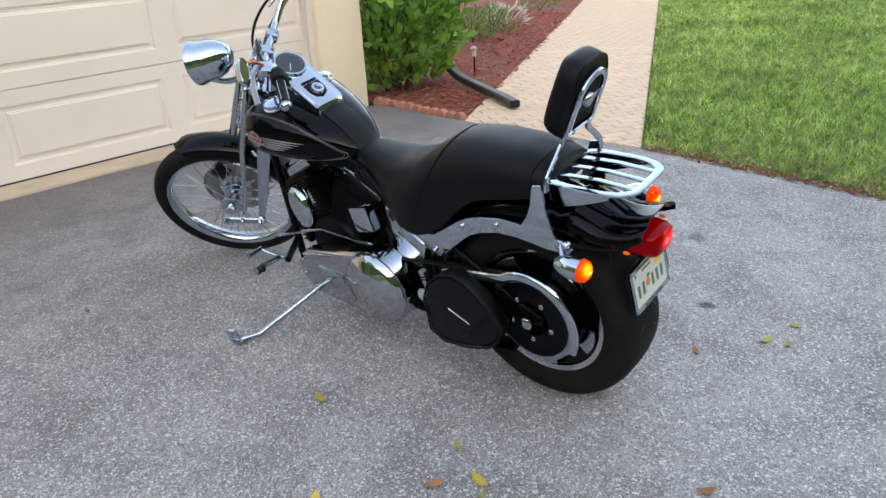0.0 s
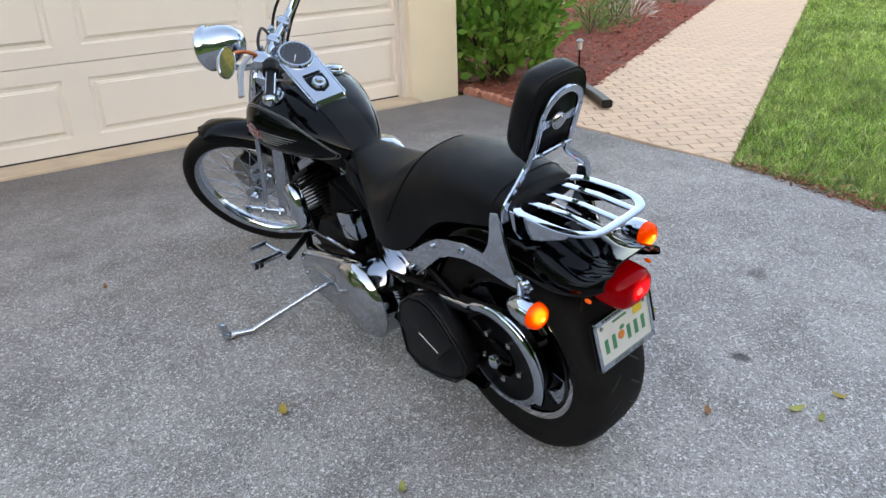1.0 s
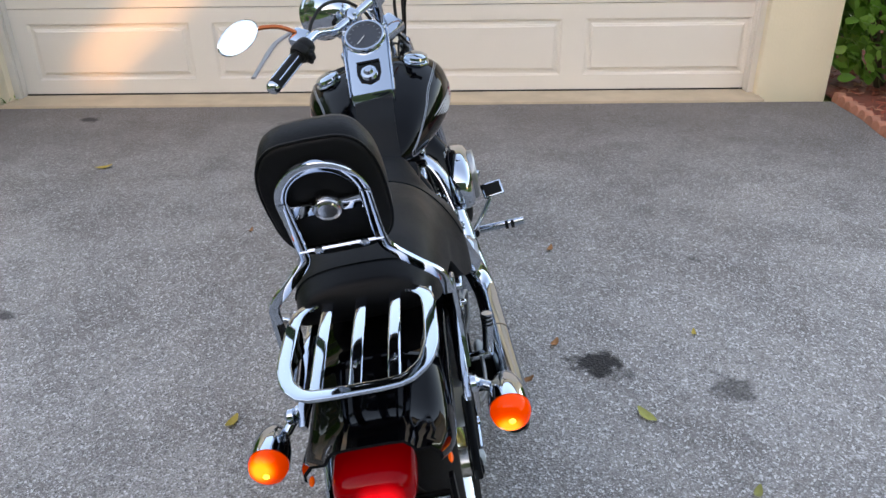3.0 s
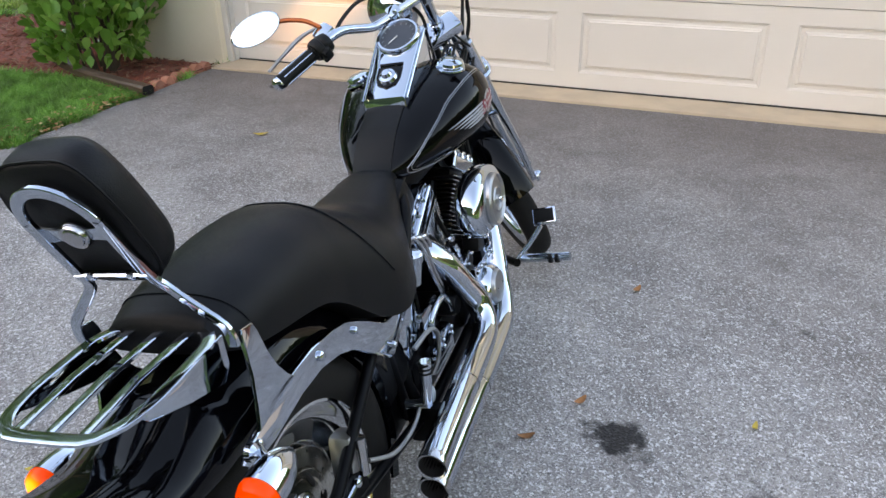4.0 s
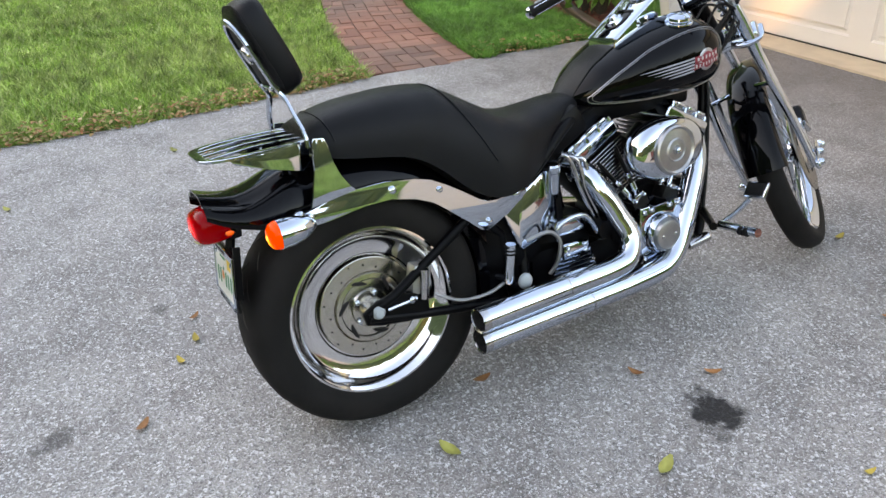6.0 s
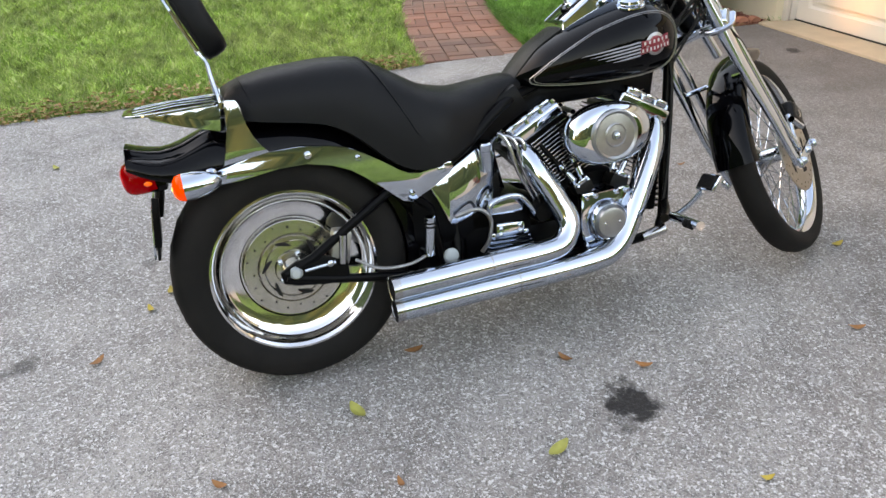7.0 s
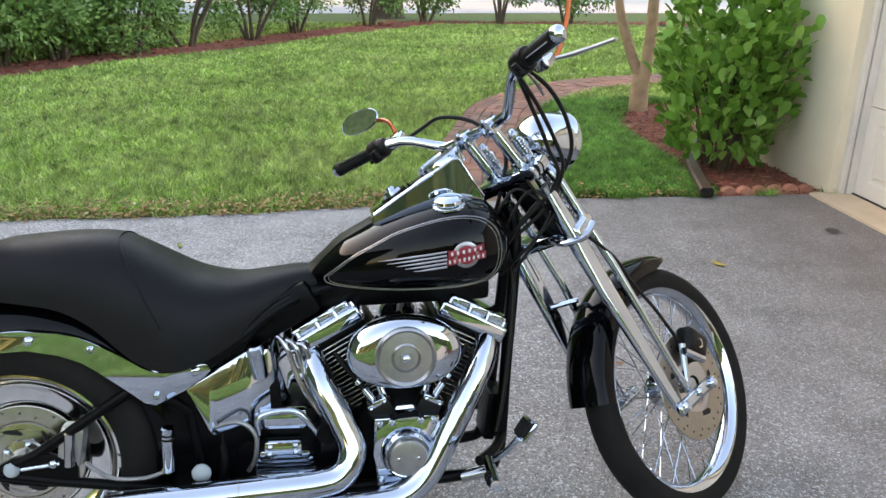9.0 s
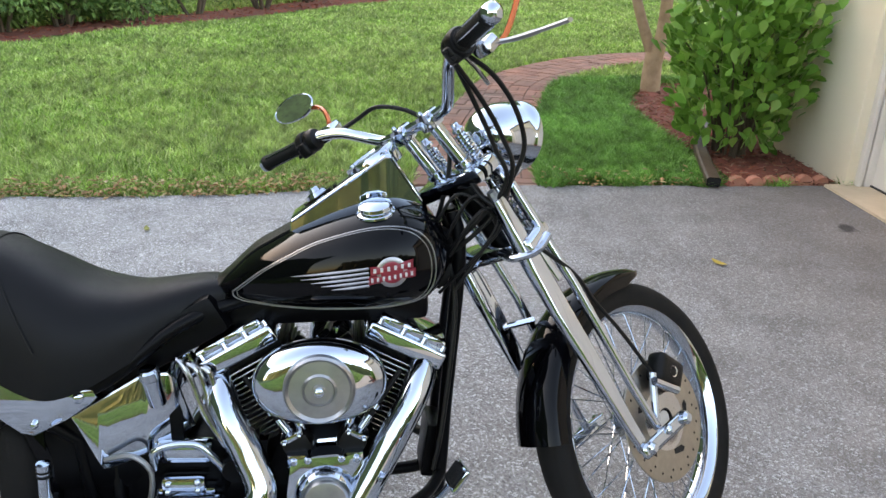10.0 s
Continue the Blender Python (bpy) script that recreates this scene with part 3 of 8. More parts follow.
def keep_left(px, py):
    t = np.clip((py + 0.6) / 2.1, 0, 1)
    return (px < DRIVE_L + 0.19 * (1 - t * t * (3 - 2 * t)) - 0.02 + 0.05 * np.sin(py * 13)) & (dist_to_line(px, py, BRICK_LINE) > BRICK_HALF) & ~inside(px, py, BED_L) & (hedge_side(px, py) > 0.75) & (py < 8)


# the lawn patch whose shade is painted into its blades
def shaded_lawn(px, py):
    return (px > -6.9) & (py > 1.565 - 0.142 * (px + 3.17) + 0.06 * np.clip(-4.4 - px, 0, 9) ** 1.5)


def keep_open(px, py):
    return keep_left(px, py) & ~shaded_lawn(px, py)


def keep_shaded(px, py):
    return keep_left(px, py) & shaded_lawn(px, py)


def keep_right(px, py):
    s, d = path_coords(px, py)
    return (px > DRIVE_R - 0.11 * np.clip(1.2 - py, 0, 9) + 0.06) & (d < -0.02)


def soil_sheet(name, label, poly, z, mat, step=0.12, rough=0.02):
    """A low uneven bed inside an outline."""
    xs = [p[0] for p in poly]
    ys_ = [p[1] for p in poly]
    nx, ny = int((max(xs) - min(xs)) / step) + 2, int((max(ys_) - min(ys_)) / step) + 2
    gx, gy = np.meshgrid(min(xs) + np.arange(nx) * step, min(ys_) + np.arange(ny) * step, indexing="ij")
    ok = inside(gx, gy, poly)
    bm = bmesh.new()
    vs = {}
    for i in range(nx):
        for j in range(ny):
            if ok[i, j]:
                q = Vector((gx[i, j], gy[i, j], 0))
                vs[i, j] = bm.verts.new((q.x, q.y, z + rough * noise.noise(q * 2.3) + 0.5 * rough * noise.noise(q * 7)))
    for i, j in list(vs):
        ks = [(i, j), (i + 1, j), (i + 1, j + 1), (i, j + 1)]
        if all(k in vs for k in ks):
            bm.faces.new([vs[k] for k in ks])
    return tagged(part(name, bm, mat), label, "mulch bed", kind="structure")


def chips(name, label, count, poly, z, mat, size, seed, keep=None):
    """Loose chips lying on a bed: thin irregular slivers in one mesh."""
    rng = np.random.default_rng(seed)
    xs = [p[0] for p in poly]
    ys_ = [p[1] for p in poly]
    px, py = rng.uniform(min(xs), max(xs), count * 3), rng.uniform(min(ys_), max(ys_), count * 3)
    ok = inside(px, py, poly)
    if keep is not None:
        ok &= keep(px, py)
    px, py = px[ok][:count], py[ok][:count]
    verts, faces = [], []
    for x, y in zip(px, py):
        l, w, t = size * rng.uniform(0.5, 1.6), size * rng.uniform(0.2, 0.5), size * rng.uniform(0.08, 0.2)
        m = pose(x, y, z + rng.uniform(0, 0.018), rng.uniform(-25, 25), rng.uniform(-25, 25), rng.uniform(0, 360))
        k = len(verts)
        for q in ((-l, -w, 0), (l * 0.8, -w * 0.7, 0), (l, w * 0.6, 0), (-l * 0.7, w, 0), (-l * 0.8, -w * 0.5, t), (l * 0.7, 0, t)):
            verts.append(m @ (Vector(q) * 0.5))
        faces += [(k + 3, k + 2, k + 5, k + 4), (k, k + 4, k + 5, k + 1), (k + 1, k + 5, k + 2), (k, k + 3, k + 4)]
    return tagged(mesh_object(name, verts, faces, mat), label, "mulch", kind="stuff")


# ---- house front ----
DOOR_Y, DOOR_X0, DOOR_X1, WALL_Y = 4.07, -3.10, 1.985, 3.92


def wall_piece(name, x0, x1, y0, y1, z0, z1, mat=None, label="cream stucco garage wall"):
    return tagged(part(name, box((x1 - x0, y1 - y0, z1 - z0), pose((x0 + x1) / 2, (y0 + y1) / 2, (z0 + z1) / 2), 0.012), mat or STUCCO), label, "wall", kind="structure")


wall_piece("wall_east", DOOR_X1 + 0.03, 2.49, WALL_Y, 4.4, -0.1, 2.9)
wall_piece("wall_west", -4.24, DOOR_X0 - 0.03, WALL_Y, 4.4, -0.1, 2.9)
wall_piece("wall_over_door", DOOR_X0 - 0.03, DOOR_X1 + 0.03, WALL_Y + 0.02, 4.4, 2.30, 2.9)
wall_piece("wall_side_west", -4.24, -3.94, 4.4, 11, -0.1, 2.9)
wall_piece("wall_side_east", 2.19, 2.49, 4.4, 11, -0.1, 2.9)
wall_piece("wall_rear", -4.24, 2.49, 11, 11.2, -0.1, 2.9)
roof_bm = slab([(-4.4, -0.25), (2.7, -0.25), (2.7, 7.8), (-4.4, 7.8)], 0.16, pose(0, 4.1, 2.98, 0), 0.01)
tagged(part("roof", roof_bm, ROOF), "low brown shingle roof over the garage", "roof", kind="structure")
apron = tagged(part("apron", box((DOOR_X1 - DOOR_X0 + 0.10, 0.32, 0.14), pose((DOOR_X0 + DOOR_X1) / 2, 3.96, -0.052), 0.01), CONCRETE), "tan concrete sill under the garage door", "sill", kind="structure")

garage_door = thing("garage_door", "closed cream sectional garage door with raised long panels", "garage door")
garage_door["kind"] = "structure"
SECTION = 0.592
for row in range(4):
    z0 = 0.02 + row * SECTION
    z1 = z0 + SECTION - 0.005
    pz0, pz1 = z0 + 0.106, z0 + 0.488
    cols = [(-2.975 + c * 1.274, -2.975 + c * 1.274 + 1.113) for c in range(4)]
    bm = box((DOOR_X1 - DOOR_X0, 0.03, z1 - z0), pose((DOOR_X0 + DOOR_X1) / 2, DOOR_Y + 0.036, (z0 + z1) / 2))
    front = DOOR_Y + 0.008
    for xa, xb, za, zb in [(DOOR_X0, DOOR_X1, z0, pz0), (DOOR_X0, DOOR_X1, pz1, z1)] + [(a, b, pz0, pz1) for a, b in zip([DOOR_X0] + [c[1] for c in cols], [c[0] for c in cols] + [DOOR_X1])]:
        box((xb - xa, 0.013, zb - za), pose((xa + xb) / 2, front + 0.0065, (za + zb) / 2), 0.0, bm)
    sec = part("section", bm, DOOR_PAINT, garage_door, smooth=False)
    for x0, x1 in cols:
        # two small steps down into a border groove, two up to the raised field
        rings = []
        for inset, depth in ((0.0, 0.0), (0.004, 0.006), (0.009, 0.006), (0.013, 0.012), (0.034, 0.012), (0.040, 0.006), (0.046, 0.006), (0.052, -0.002), (0.060, -0.002)):
            rings.append([Vector((x, front + depth, z)) for x, z in ((x0 + inset, pz0 + inset), (x1 - inset, pz0 + inset), (x1 - inset, pz1 - inset), (x0 + inset, pz1 - inset))])
        bm = bmesh.new()
        add_ring_faces(bm, rings, False, False)
        bm.faces.new([bm.verts.new(q) for q in rings[-1]])
        part("panel", bm, DOOR_PAINT, sec, smooth=False)
part("bottom_seal", box((DOOR_X1 - DOOR_X0, 0.03, 0.012), pose((DOOR_X0 + DOOR_X1) / 2, DOOR_Y + 0.012, 0.021), 0.003), SEAL, garage_door, "black rubber bottom seal")
for side, x in ((1, DOOR_X1), (-1, DOOR_X0)):
    t = part("trim", box((0.05, 0.07, 2.32), pose(x + side * 0.012, DOOR_Y - 0.01, 1.17), 0.006), TRIM_PAINT)
    tagged(t, "painted stop moulding beside the garage door", "trim", kind="structure")
    t = part("trim", box((0.085, 0.03, 2.32), pose(x + side * 0.030, DOOR_Y - 0.07, 1.17), 0.006), TRIM_PAINT)
    tagged(t, "painted jamb board beside the garage door", "trim", kind="structure")
t = part("trim", box((DOOR_X1 - DOOR_X0, 0.06, 0.06), pose((DOOR_X0 + DOOR_X1) / 2, DOOR_Y - 0.005, 2.31), 0.006), TRIM_PAINT)
tagged(t, "painted head board over the garage door", "trim", kind="structure")


# ---- the motorcycle: x to its right, y forward, z up, leaning on its side stand ----
bike = thing("motorcycle", "black cruiser motorcycle with chrome parts leaning on its side stand", "motorcycle", "", pose(-0.073, 0, -0.002, 0, 0, 3.3) @ pose(0, 0, 0, 0, -9.9, 0))
RA = Vector((0, 0, 0.333))                     # rear axle
TO_X = Matrix.Rotation(radians(90), 4, "Y")    # turns a lathe's z axis to +x

# steering: the head, its rake and how far the bars are turned to the left
HEAD = Vector((0.0, 1.230, 0.957))
RAKE, STEER = radians(35), radians(39.5)
AX_F = Vector((0, math.cos(RAKE), math.sin(RAKE)))
AX_U = Vector((0, -math.sin(RAKE), math.cos(RAKE)))
TURN_ = Matrix.Translation(HEAD) @ Matrix.Rotation(STEER, 4, AX_U) @ Matrix((Vector((1, 0, 0)), AX_F, AX_U)).transposed().to_4x4()


def st(x, f, s):
    """A point of the steered front: to the right, ahead of the steering axis, up along it."""
    return TURN_ @ Vector((x, f, s))


def bolt_bm(p, axis, r=0.009, h=0.008, bm=None):
    return lathe([(0, h), (r * 0.55, h * 0.95), (r * 0.95, h * 0.6), (r, 0), (0, 0)], 12, along(p, Vector(p) + Vector(axis)), bm)


# rear wheel
rear_m = Matrix.Translation(RA) @ TO_X
rear_wheel = part("rear_wheel", lathe([(0.206, -0.084), (0.233, -0.090), (0.235, -0.082), (0.215, -0.074), (0.206, -0.05), (0.200, 0.0), (0.206, 0.05), (0.215, 0.074), (0.236, 0.082), (0.234, 0.092),
                                       (0.222, 0.093), (0.213, 0.085), (0.205, 0.070), (0.194, 0.058), (0.186, 0.053), (0.165, 0.049), (0.148, 0.047), (0.144, 0.043), (0.110, 0.040), (0.070, 0.040), (0.0, 0.040), (0.0, -0.02), (0.15, -0.02), (0.18, -0.03), (0.198, -0.06)], 72, rear_m, closed=False),
                  WHEEL, bike, "polished chrome solid rear wheel")
prof = [(0.214, -0.080), (0.232, -0.097), (0.262, -0.106), (0.288, -0.1055), (0.306, -0.096), (0.3180, -0.075), (0.3235, -0.042), (0.3255, 0.0),
        (0.3235, 0.042), (0.3180, 0.075), (0.306, 0.096), (0.288, 0.1055), (0.262, 0.106), (0.232, 0.097), (0.214, 0.080)]
tyre = part("tyre", lathe(prof, 96, rear_m), RUBBER, rear_wheel, "wide black rear tyre")
groove = bmesh.new()
for k in range(26):                            # slanted rain grooves
    for side in (-1, 1):
        a0 = 2 * math.pi * (k + (0.5 if side > 0 else 0)) / 26
        pts = []
        for u in range(5):
            w = side * (0.016 + 0.011 * u)
            r = 0.3238 - 0.0085 * (abs(w) / 0.075) ** 2.4
            a = a0 + 0.035 * u
            pts.append(rear_m @ Vector((r * math.cos(a), r * math.sin(a), w)))
        tube(pts, [0.0015, 0.0032, 0.0036, 0.0032, 0.0012], 5, bm=groove)
part("tread_groove", groove, SEAL, rear_wheel, "dark slanted tread grooves")["kind"] = "stuff"
disc = part("brake_disc", lathe([(0.100, 0.052), (0.136, 0.052), (0.138, 0.055), (0.136, 0.058), (0.100, 0.058), (0.098, 0.055)], 64, rear_m, closed=True), DISC_POLISHED, rear_wheel, "steel brake disc")
part("hub", lathe([(0.0, 0.11), (0.03, 0.108), (0.034, 0.068), (0.050, 0.066), (0.054, 0.061), (0.078, 0.060), (0.082, 0.063), (0.094, 0.062), (0.097, 0.058), (0.097, 0.050), (0.05, 0.03), (0, 0.03)], 40, rear_m), DISC_POLISHED, rear_wheel)
for k in range(6):                             # curved openings in the disc carrier
    arc_ = [(0.070 * math.cos(0.16 * j) + 0.006 * j - 0.004, 0.070 * math.sin(0.16 * j)) for j in range(5)]
    part("carrier_slot", tube([rear_m @ Matrix.Rotation(2 * math.pi * k / 6, 4, "Z") @ Vector((a, b, 0.0625)) for a, b in arc_], [0.002, 0.005, 0.006, 0.005, 0.002], 6), HOLE, rear_wheel)
for k in range(5):
    a = 2 * math.pi * k / 5 + 0.3
    part("disc_bolt", bolt_bm(rear_m @ Vector((0.045 * math.cos(a), 0.045 * math.sin(a), 0.07)), (1, 0, 0), 0.008, 0.008), CHROME, rear_wheel)
for k in range(20):                            # drilled holes in the disc
    a, r = 2 * math.pi * k / 20, 0.110 + 0.009 * (k % 3)
    part("disc_hole", lathe([(0, 0.0586), (0.0028, 0.0586)], 8, rear_m @ pose(r * math.cos(a), r * math.sin(a), 0)), HOLE, rear_wheel)
# left side: dark slotted face, belt pulley and its chrome guard ring
part("left_face", lathe([(0.0, -0.055), (0.08, -0.055), (0.12, -0.052), (0.175, -0.060), (0.204, -0.075), (0.206, -0.07), (0.17, -0.04), (0, -0.04)], 56, rear_m), BLACK, rear_wheel, "black inner wheel face")
slot = slab([(0.128, -0.030), (0.150, -0.040), (0.190, -0.050), (0.200, -0.020), (0.200, 0.020), (0.190, 0.050), (0.150, 0.040), (0.128, 0.030)], 0.006, None, 0.002)
me_slot = bpy.data.meshes.new("slot")
slot.to_mesh(me_slot)
slot.free()
me_slot.materials.append(CHROME)
for k in range(5):
    ob = new("slot", me_slot)
    ob.parent = rear_wheel
    ob.matrix_basis = rear_m @ Matrix.Rotation(2 * math.pi * k / 5, 4, "Z") @ pose(0, 0, -0.063, 0, 8, 0)
pulley = part("belt_pulley", lathe([(0.06, -0.135), (0.122, -0.128), (0.136, -0.135), (0.142, -0.133), (0.142, -0.095), (0.134, -0.09), (0.06, -0.09)], 72, rear_m, closed=True), BLACK_METAL, rear_wheel, "black belt pulley")
part("pulley_ring", lathe([(0.134, -0.139), (0.150, -0.139), (0.154, -0.134), (0.154, -0.124), (0.149, -0.122), (0.134, -0.134)], 72, rear_m, closed=True), CHROME, rear_wheel, "chrome pulley ring")
for k in range(5):
    a = 2 * math.pi * k / 5
    part("pulley_bolt", bolt_bm(rear_m @ Vector((0.075 * math.cos(a), 0.075 * math.sin(a), -0.132)), (-1, 0, 0), 0.010, 0.010), CHROME_DULL, rear_wheel)
part("axle_nut", bolt_bm(RA + Vector((0.112, -0.004, 0.009)), (1, 0, 0), 0.021, 0.030), GREY, bike, "grey axle cap")
part("axle_nut", bolt_bm(RA + Vector((-0.150, 0, 0)), (-1, 0, 0), 0.022, 0.022), CHROME, bike)

# swing arm, black
for sx in (-1, 1):
    ox = 0.122 * sx
    arm = part("swing_arm", tube([(ox, -0.03, 0.340), (ox, 0.05, 0.372), (ox * 1.02, 0.30, 0.530)], 0.013, 10), BLACK_METAL, bike, "black triangulated swing arm")
    part("lower_rail", tube([(ox, -0.03, 0.330), (ox, 0.10, 0.300), (ox * 1.05, 0.42, 0.245)], 0.013, 10), BLACK_METAL, arm)
    part("axle_plate", slab([(-0.045, 0.012), (0.0, 0.036), (0.07, 0.042), (0.14, 0.015), (0.14, -0.045), (0.07, -0.042), (0.0, -0.032), (-0.04, -0.018)], 0.018, Matrix.Translation((ox, 0, 0.335)) @ Matrix(((0, 0, 1), (1, 0, 0), (0, 1, 0))).to_4x4(), 0.005), BLACK_METAL, arm)
    part("front_post", tube([(ox * 0.98, 0.30, 0.530), (ox * 0.75, 0.40, 0.44), (ox * 0.8, 0.42, 0.245)], 0.014, 10), BLACK_METAL, arm)
part("axle_adjuster", tube([(0.135, 0.02, 0.345), (0.135, 0.105, 0.352)], 0.0055, 8), CHROME, bike)
part("adjuster_bolt", bolt_bm((0.135, 0.09, 0.352), (1, 0, 0), 0.010, 0.010), CHROME, bike)
part("rear_caliper", box((0.05, 0.055, 0.10), pose(0.105, 0.128, 0.385, -12), 0.014), SATIN, bike, "satin rear brake caliper")
part("caliper_pin", tube([(0.135, 0.125, 0.345), (0.138, 0.135, 0.425)], 0.012, 10), CHROME_DULL, bike)

# frame tubes
frame_bm = bmesh.new()
for sx in (-1, 1):
    tube(smooth_path([(0.03 * sx, 1.205, 0.90), (0.045 * sx, 1.218, 0.80), (0.070 * sx, 1.184, 0.48), (0.083 * sx, 1.168, 0.31), (0.092 * sx, 1.152, 0.250), (0.105 * sx, 1.095, 0.218), (0.115 * sx, 0.80, 0.215), (0.125 * sx, 0.45, 0.22)], 6), 0.0155, 12, bm=frame_bm)
    tube(smooth_path([(0.125 * sx, 0.28, 0.53), (0.13 * sx, 0.46, 0.575), (0.105 * sx, 0.62, 0.685), (0.05 * sx, 0.74, 0.72), (0.03 * sx, 0.95, 0.76), (0.02 * sx, 1.15, 0.86)], 6), 0.015, 12, bm=frame_bm)
    tube([(0.125 * sx, 0.45, 0.22), (0.085 * sx, 0.47, 0.30), (0.085 * sx, 0.47, 0.56)], 0.016, 12, bm=frame_bm)
tube([HEAD - AX_U * 0.15, HEAD + AX_U * 0.03], 0.027, 18, bm=frame_bm)
box((0.10, 0.10, 0.13), pose(0.0, 1.155, 0.80, -20), 0.02, frame_bm)
part("frame", frame_bm, BLACK_METAL, bike, "black tubular steel frame")
# regulator between the down tubes
reg = part("regulator", box((0.11, 0.030, 0.13), pose(0, 1.150, 0.345, -8), 0.006), BLACK_METAL, bike, "black finned voltage regulator")
for k in range(7):
    part("fin", box((0.11, 0.022, 0.006), pose(0, 1.172 - 0.0025 * (3 - k), 0.291 + 0.018 * k, -8), 0.001), BLACK_METAL, reg)
tray = box((0.20, 0.30, 0.20), pose(0, 0.47, 0.42), 0.03)
box((0.17, 0.16, 0.16), pose(0, 0.36, 0.58), 0.03, tray)
box((0.17, 0.20, 0.16), pose(0, 0.42, 0.29), 0.03, tray)
part("frame_tray", tray, BLACK_METAL, bike)
backbone = box((0.11, 0.44, 0.075), pose(0, 0.93, 0.700), 0.02)
box((0.19, 0.30, 0.09), pose(0, 0.575, 0.640, 28), 0.02, backbone)
part("backbone", backbone, BLACK_METAL, bike, "black frame backbone and battery cover")
# inner mudguard ahead of the rear tyre
rings = []
for k in range(13):
    a = radians(-28 + k * 10)
    c, s = math.cos(a), math.sin(a)
    rings.append([RA + Vector((x, (0.350 + dr) * c, (0.350 + dr) * s)) for x, dr in ((-0.098, -0.03), (-0.098, 0.0), (-0.06, 0.012), (0.06, 0.012), (0.098, 0.0), (0.098, -0.03), (0.092, -0.03), (0.088, 0.0), (0, 0.008), (-0.088, 0.0), (-0.092, -0.03))])
part("inner_fender", loft(rings), BLACK, bike, "black inner rear mudguard")

# rear fender: a crowned shell that flips up at the tail
fr = []
N_F = 26
for k in range(N_F + 1):
    u = k / N_F
    y = 0.34 - 0.70 * u
    if y > -0.12:
        zc = 0.333 + math.sqrt(max(0.02, 0.405 ** 2 - y * y))
        zc = min(zc, 0.735)
    elif y > -0.28:
        zc = 0.735 - 0.040 * (1 - math.cos(math.pi * (-0.12 - y) / 0.16)) / 2
    else:
        zc = 0.695 + 0.020 * ((-0.28 - y) / 0.08) ** 1.5
    tail = max(0.0, (-0.20 - y) / 0.18)
    half = 0.114 - 0.026 * max(0.0, min(1.0, tail) - 0.45) ** 2 / 0.30
    zs = min(zc - 0.035, 0.628 + 0.02 * tail) if y < 0.16 else zc - 0.09 - 0.16 * (y - 0.16)
    zs = zs if tail < 0.25 else zs + (zc - 0.034 - zs) * min(1.0, (tail - 0.25) / 0.62)
    ridge = 0.010 * min(1.0, max(0.0, (0.1 - y) / 0.2))
    outer = [(-half - 0.004, zs), (-half - 0.002, zs + 0.35 * (zc - zs)), (-half + 0.010, zs + 0.72 * (zc - zs)), (-half + 0.030, zc - 0.010), (-0.062, zc - 0.002), (-0.052, zc + ridge * 0.8), (-0.030, zc + ridge), (0.0, zc + ridge)]
    outer = outer + [(-x, z) for x, z in reversed(outer[:-1])]
    inner = [(x * 0.965, z - 0.005) for x, z in reversed(outer)]
    fr.append([Vector((x, y, z)) for x, z in outer + inner])
rear_fender = part("rear_fender", loft(fr), BLACK, bike, "glossy black rear fender with flipped tail", sharp=50)

# fender struts with bolts
strut = [(-0.178, 0.634), (-0.165, 0.616), (-0.10, 0.618), (0.0, 0.632), (0.07, 0.635), (0.135, 0.620), (0.18, 0.597), (0.215, 0.575), (0.27, 0.525), (0.31, 0.488), (0.335, 0.480), (0.40, 0.512), (0.448, 0.541), (0.463, 0.557), (0.457, 0.573), (0.438, 0.577),
         (0.40, 0.562), (0.365, 0.554), (0.335, 0.558), (0.31, 0.571), (0.27, 0.603), (0.224, 0.636), (0.18, 0.656), (0.136, 0.668), (0.06, 0.681), (-0.02, 0.678), (-0.10, 0.664), (-0.15, 0.652)]
side_plate = [(-0.135, 0.662), (-0.015, 0.680), (-0.036, 0.696), (-0.052, 0.722), (-0.062, 0.755), (-0.069, 0.800), (-0.076, 0.816), (-0.102, 0.820), (-0.107, 0.800), (-0.108, 0.745), (-0.120, 0.695)]
FLAT = Matrix(((0, 0, 1), (1, 0, 0), (0, 1, 0))).to_4x4()     # lays an outline's x, y along y, z
for sx in (-1, 1):
    s_ob = part("fender_strut", slab(strut, 0.012, Matrix.Translation((0.141 * sx, 0, 0)) @ FLAT, 0.003), CHROME, bike, "chrome fender strut")
    for y, z, r in ((0.075, 0.655, 0.010), (0.203, 0.626, 0.008), (0.338, 0.505, 0.008), (0.428, 0.559, 0.012), (-0.140, 0.640, 0.011)):
        part("bolt", bolt_bm((0.147 * sx, y, z), (sx, 0, 0), r, 0.009), CHROME, s_ob)
    part("side_plate", slab(side_plate, 0.007, Matrix.Translation((0.152 * sx, 0, 0)) @ FLAT, 0.002), CHROME, bike, "chrome backrest side plate")

# seat
SEAT_TOP = [(-0.100, 0.828), (-0.075, 0.850), (0.015, 0.870), (0.154, 0.878), (0.250, 0.874), (0.300, 0.850), (0.347, 0.822), (0.429, 0.772), (0.520, 0.752), (0.618, 0.764), (0.690, 0.772), (0.715, 0.762)]
SEAT_LOW = [(-0.100, 0.785), (-0.070, 0.760), (0.0, 0.748), (0.10, 0.732), (0.155, 0.718), (0.218, 0.674), (0.290, 0.600), (0.345, 0.572), (0.390, 0.567), (0.465, 0.590), (0.562, 0.640), (0.64, 0.700), (0.715, 0.733)]
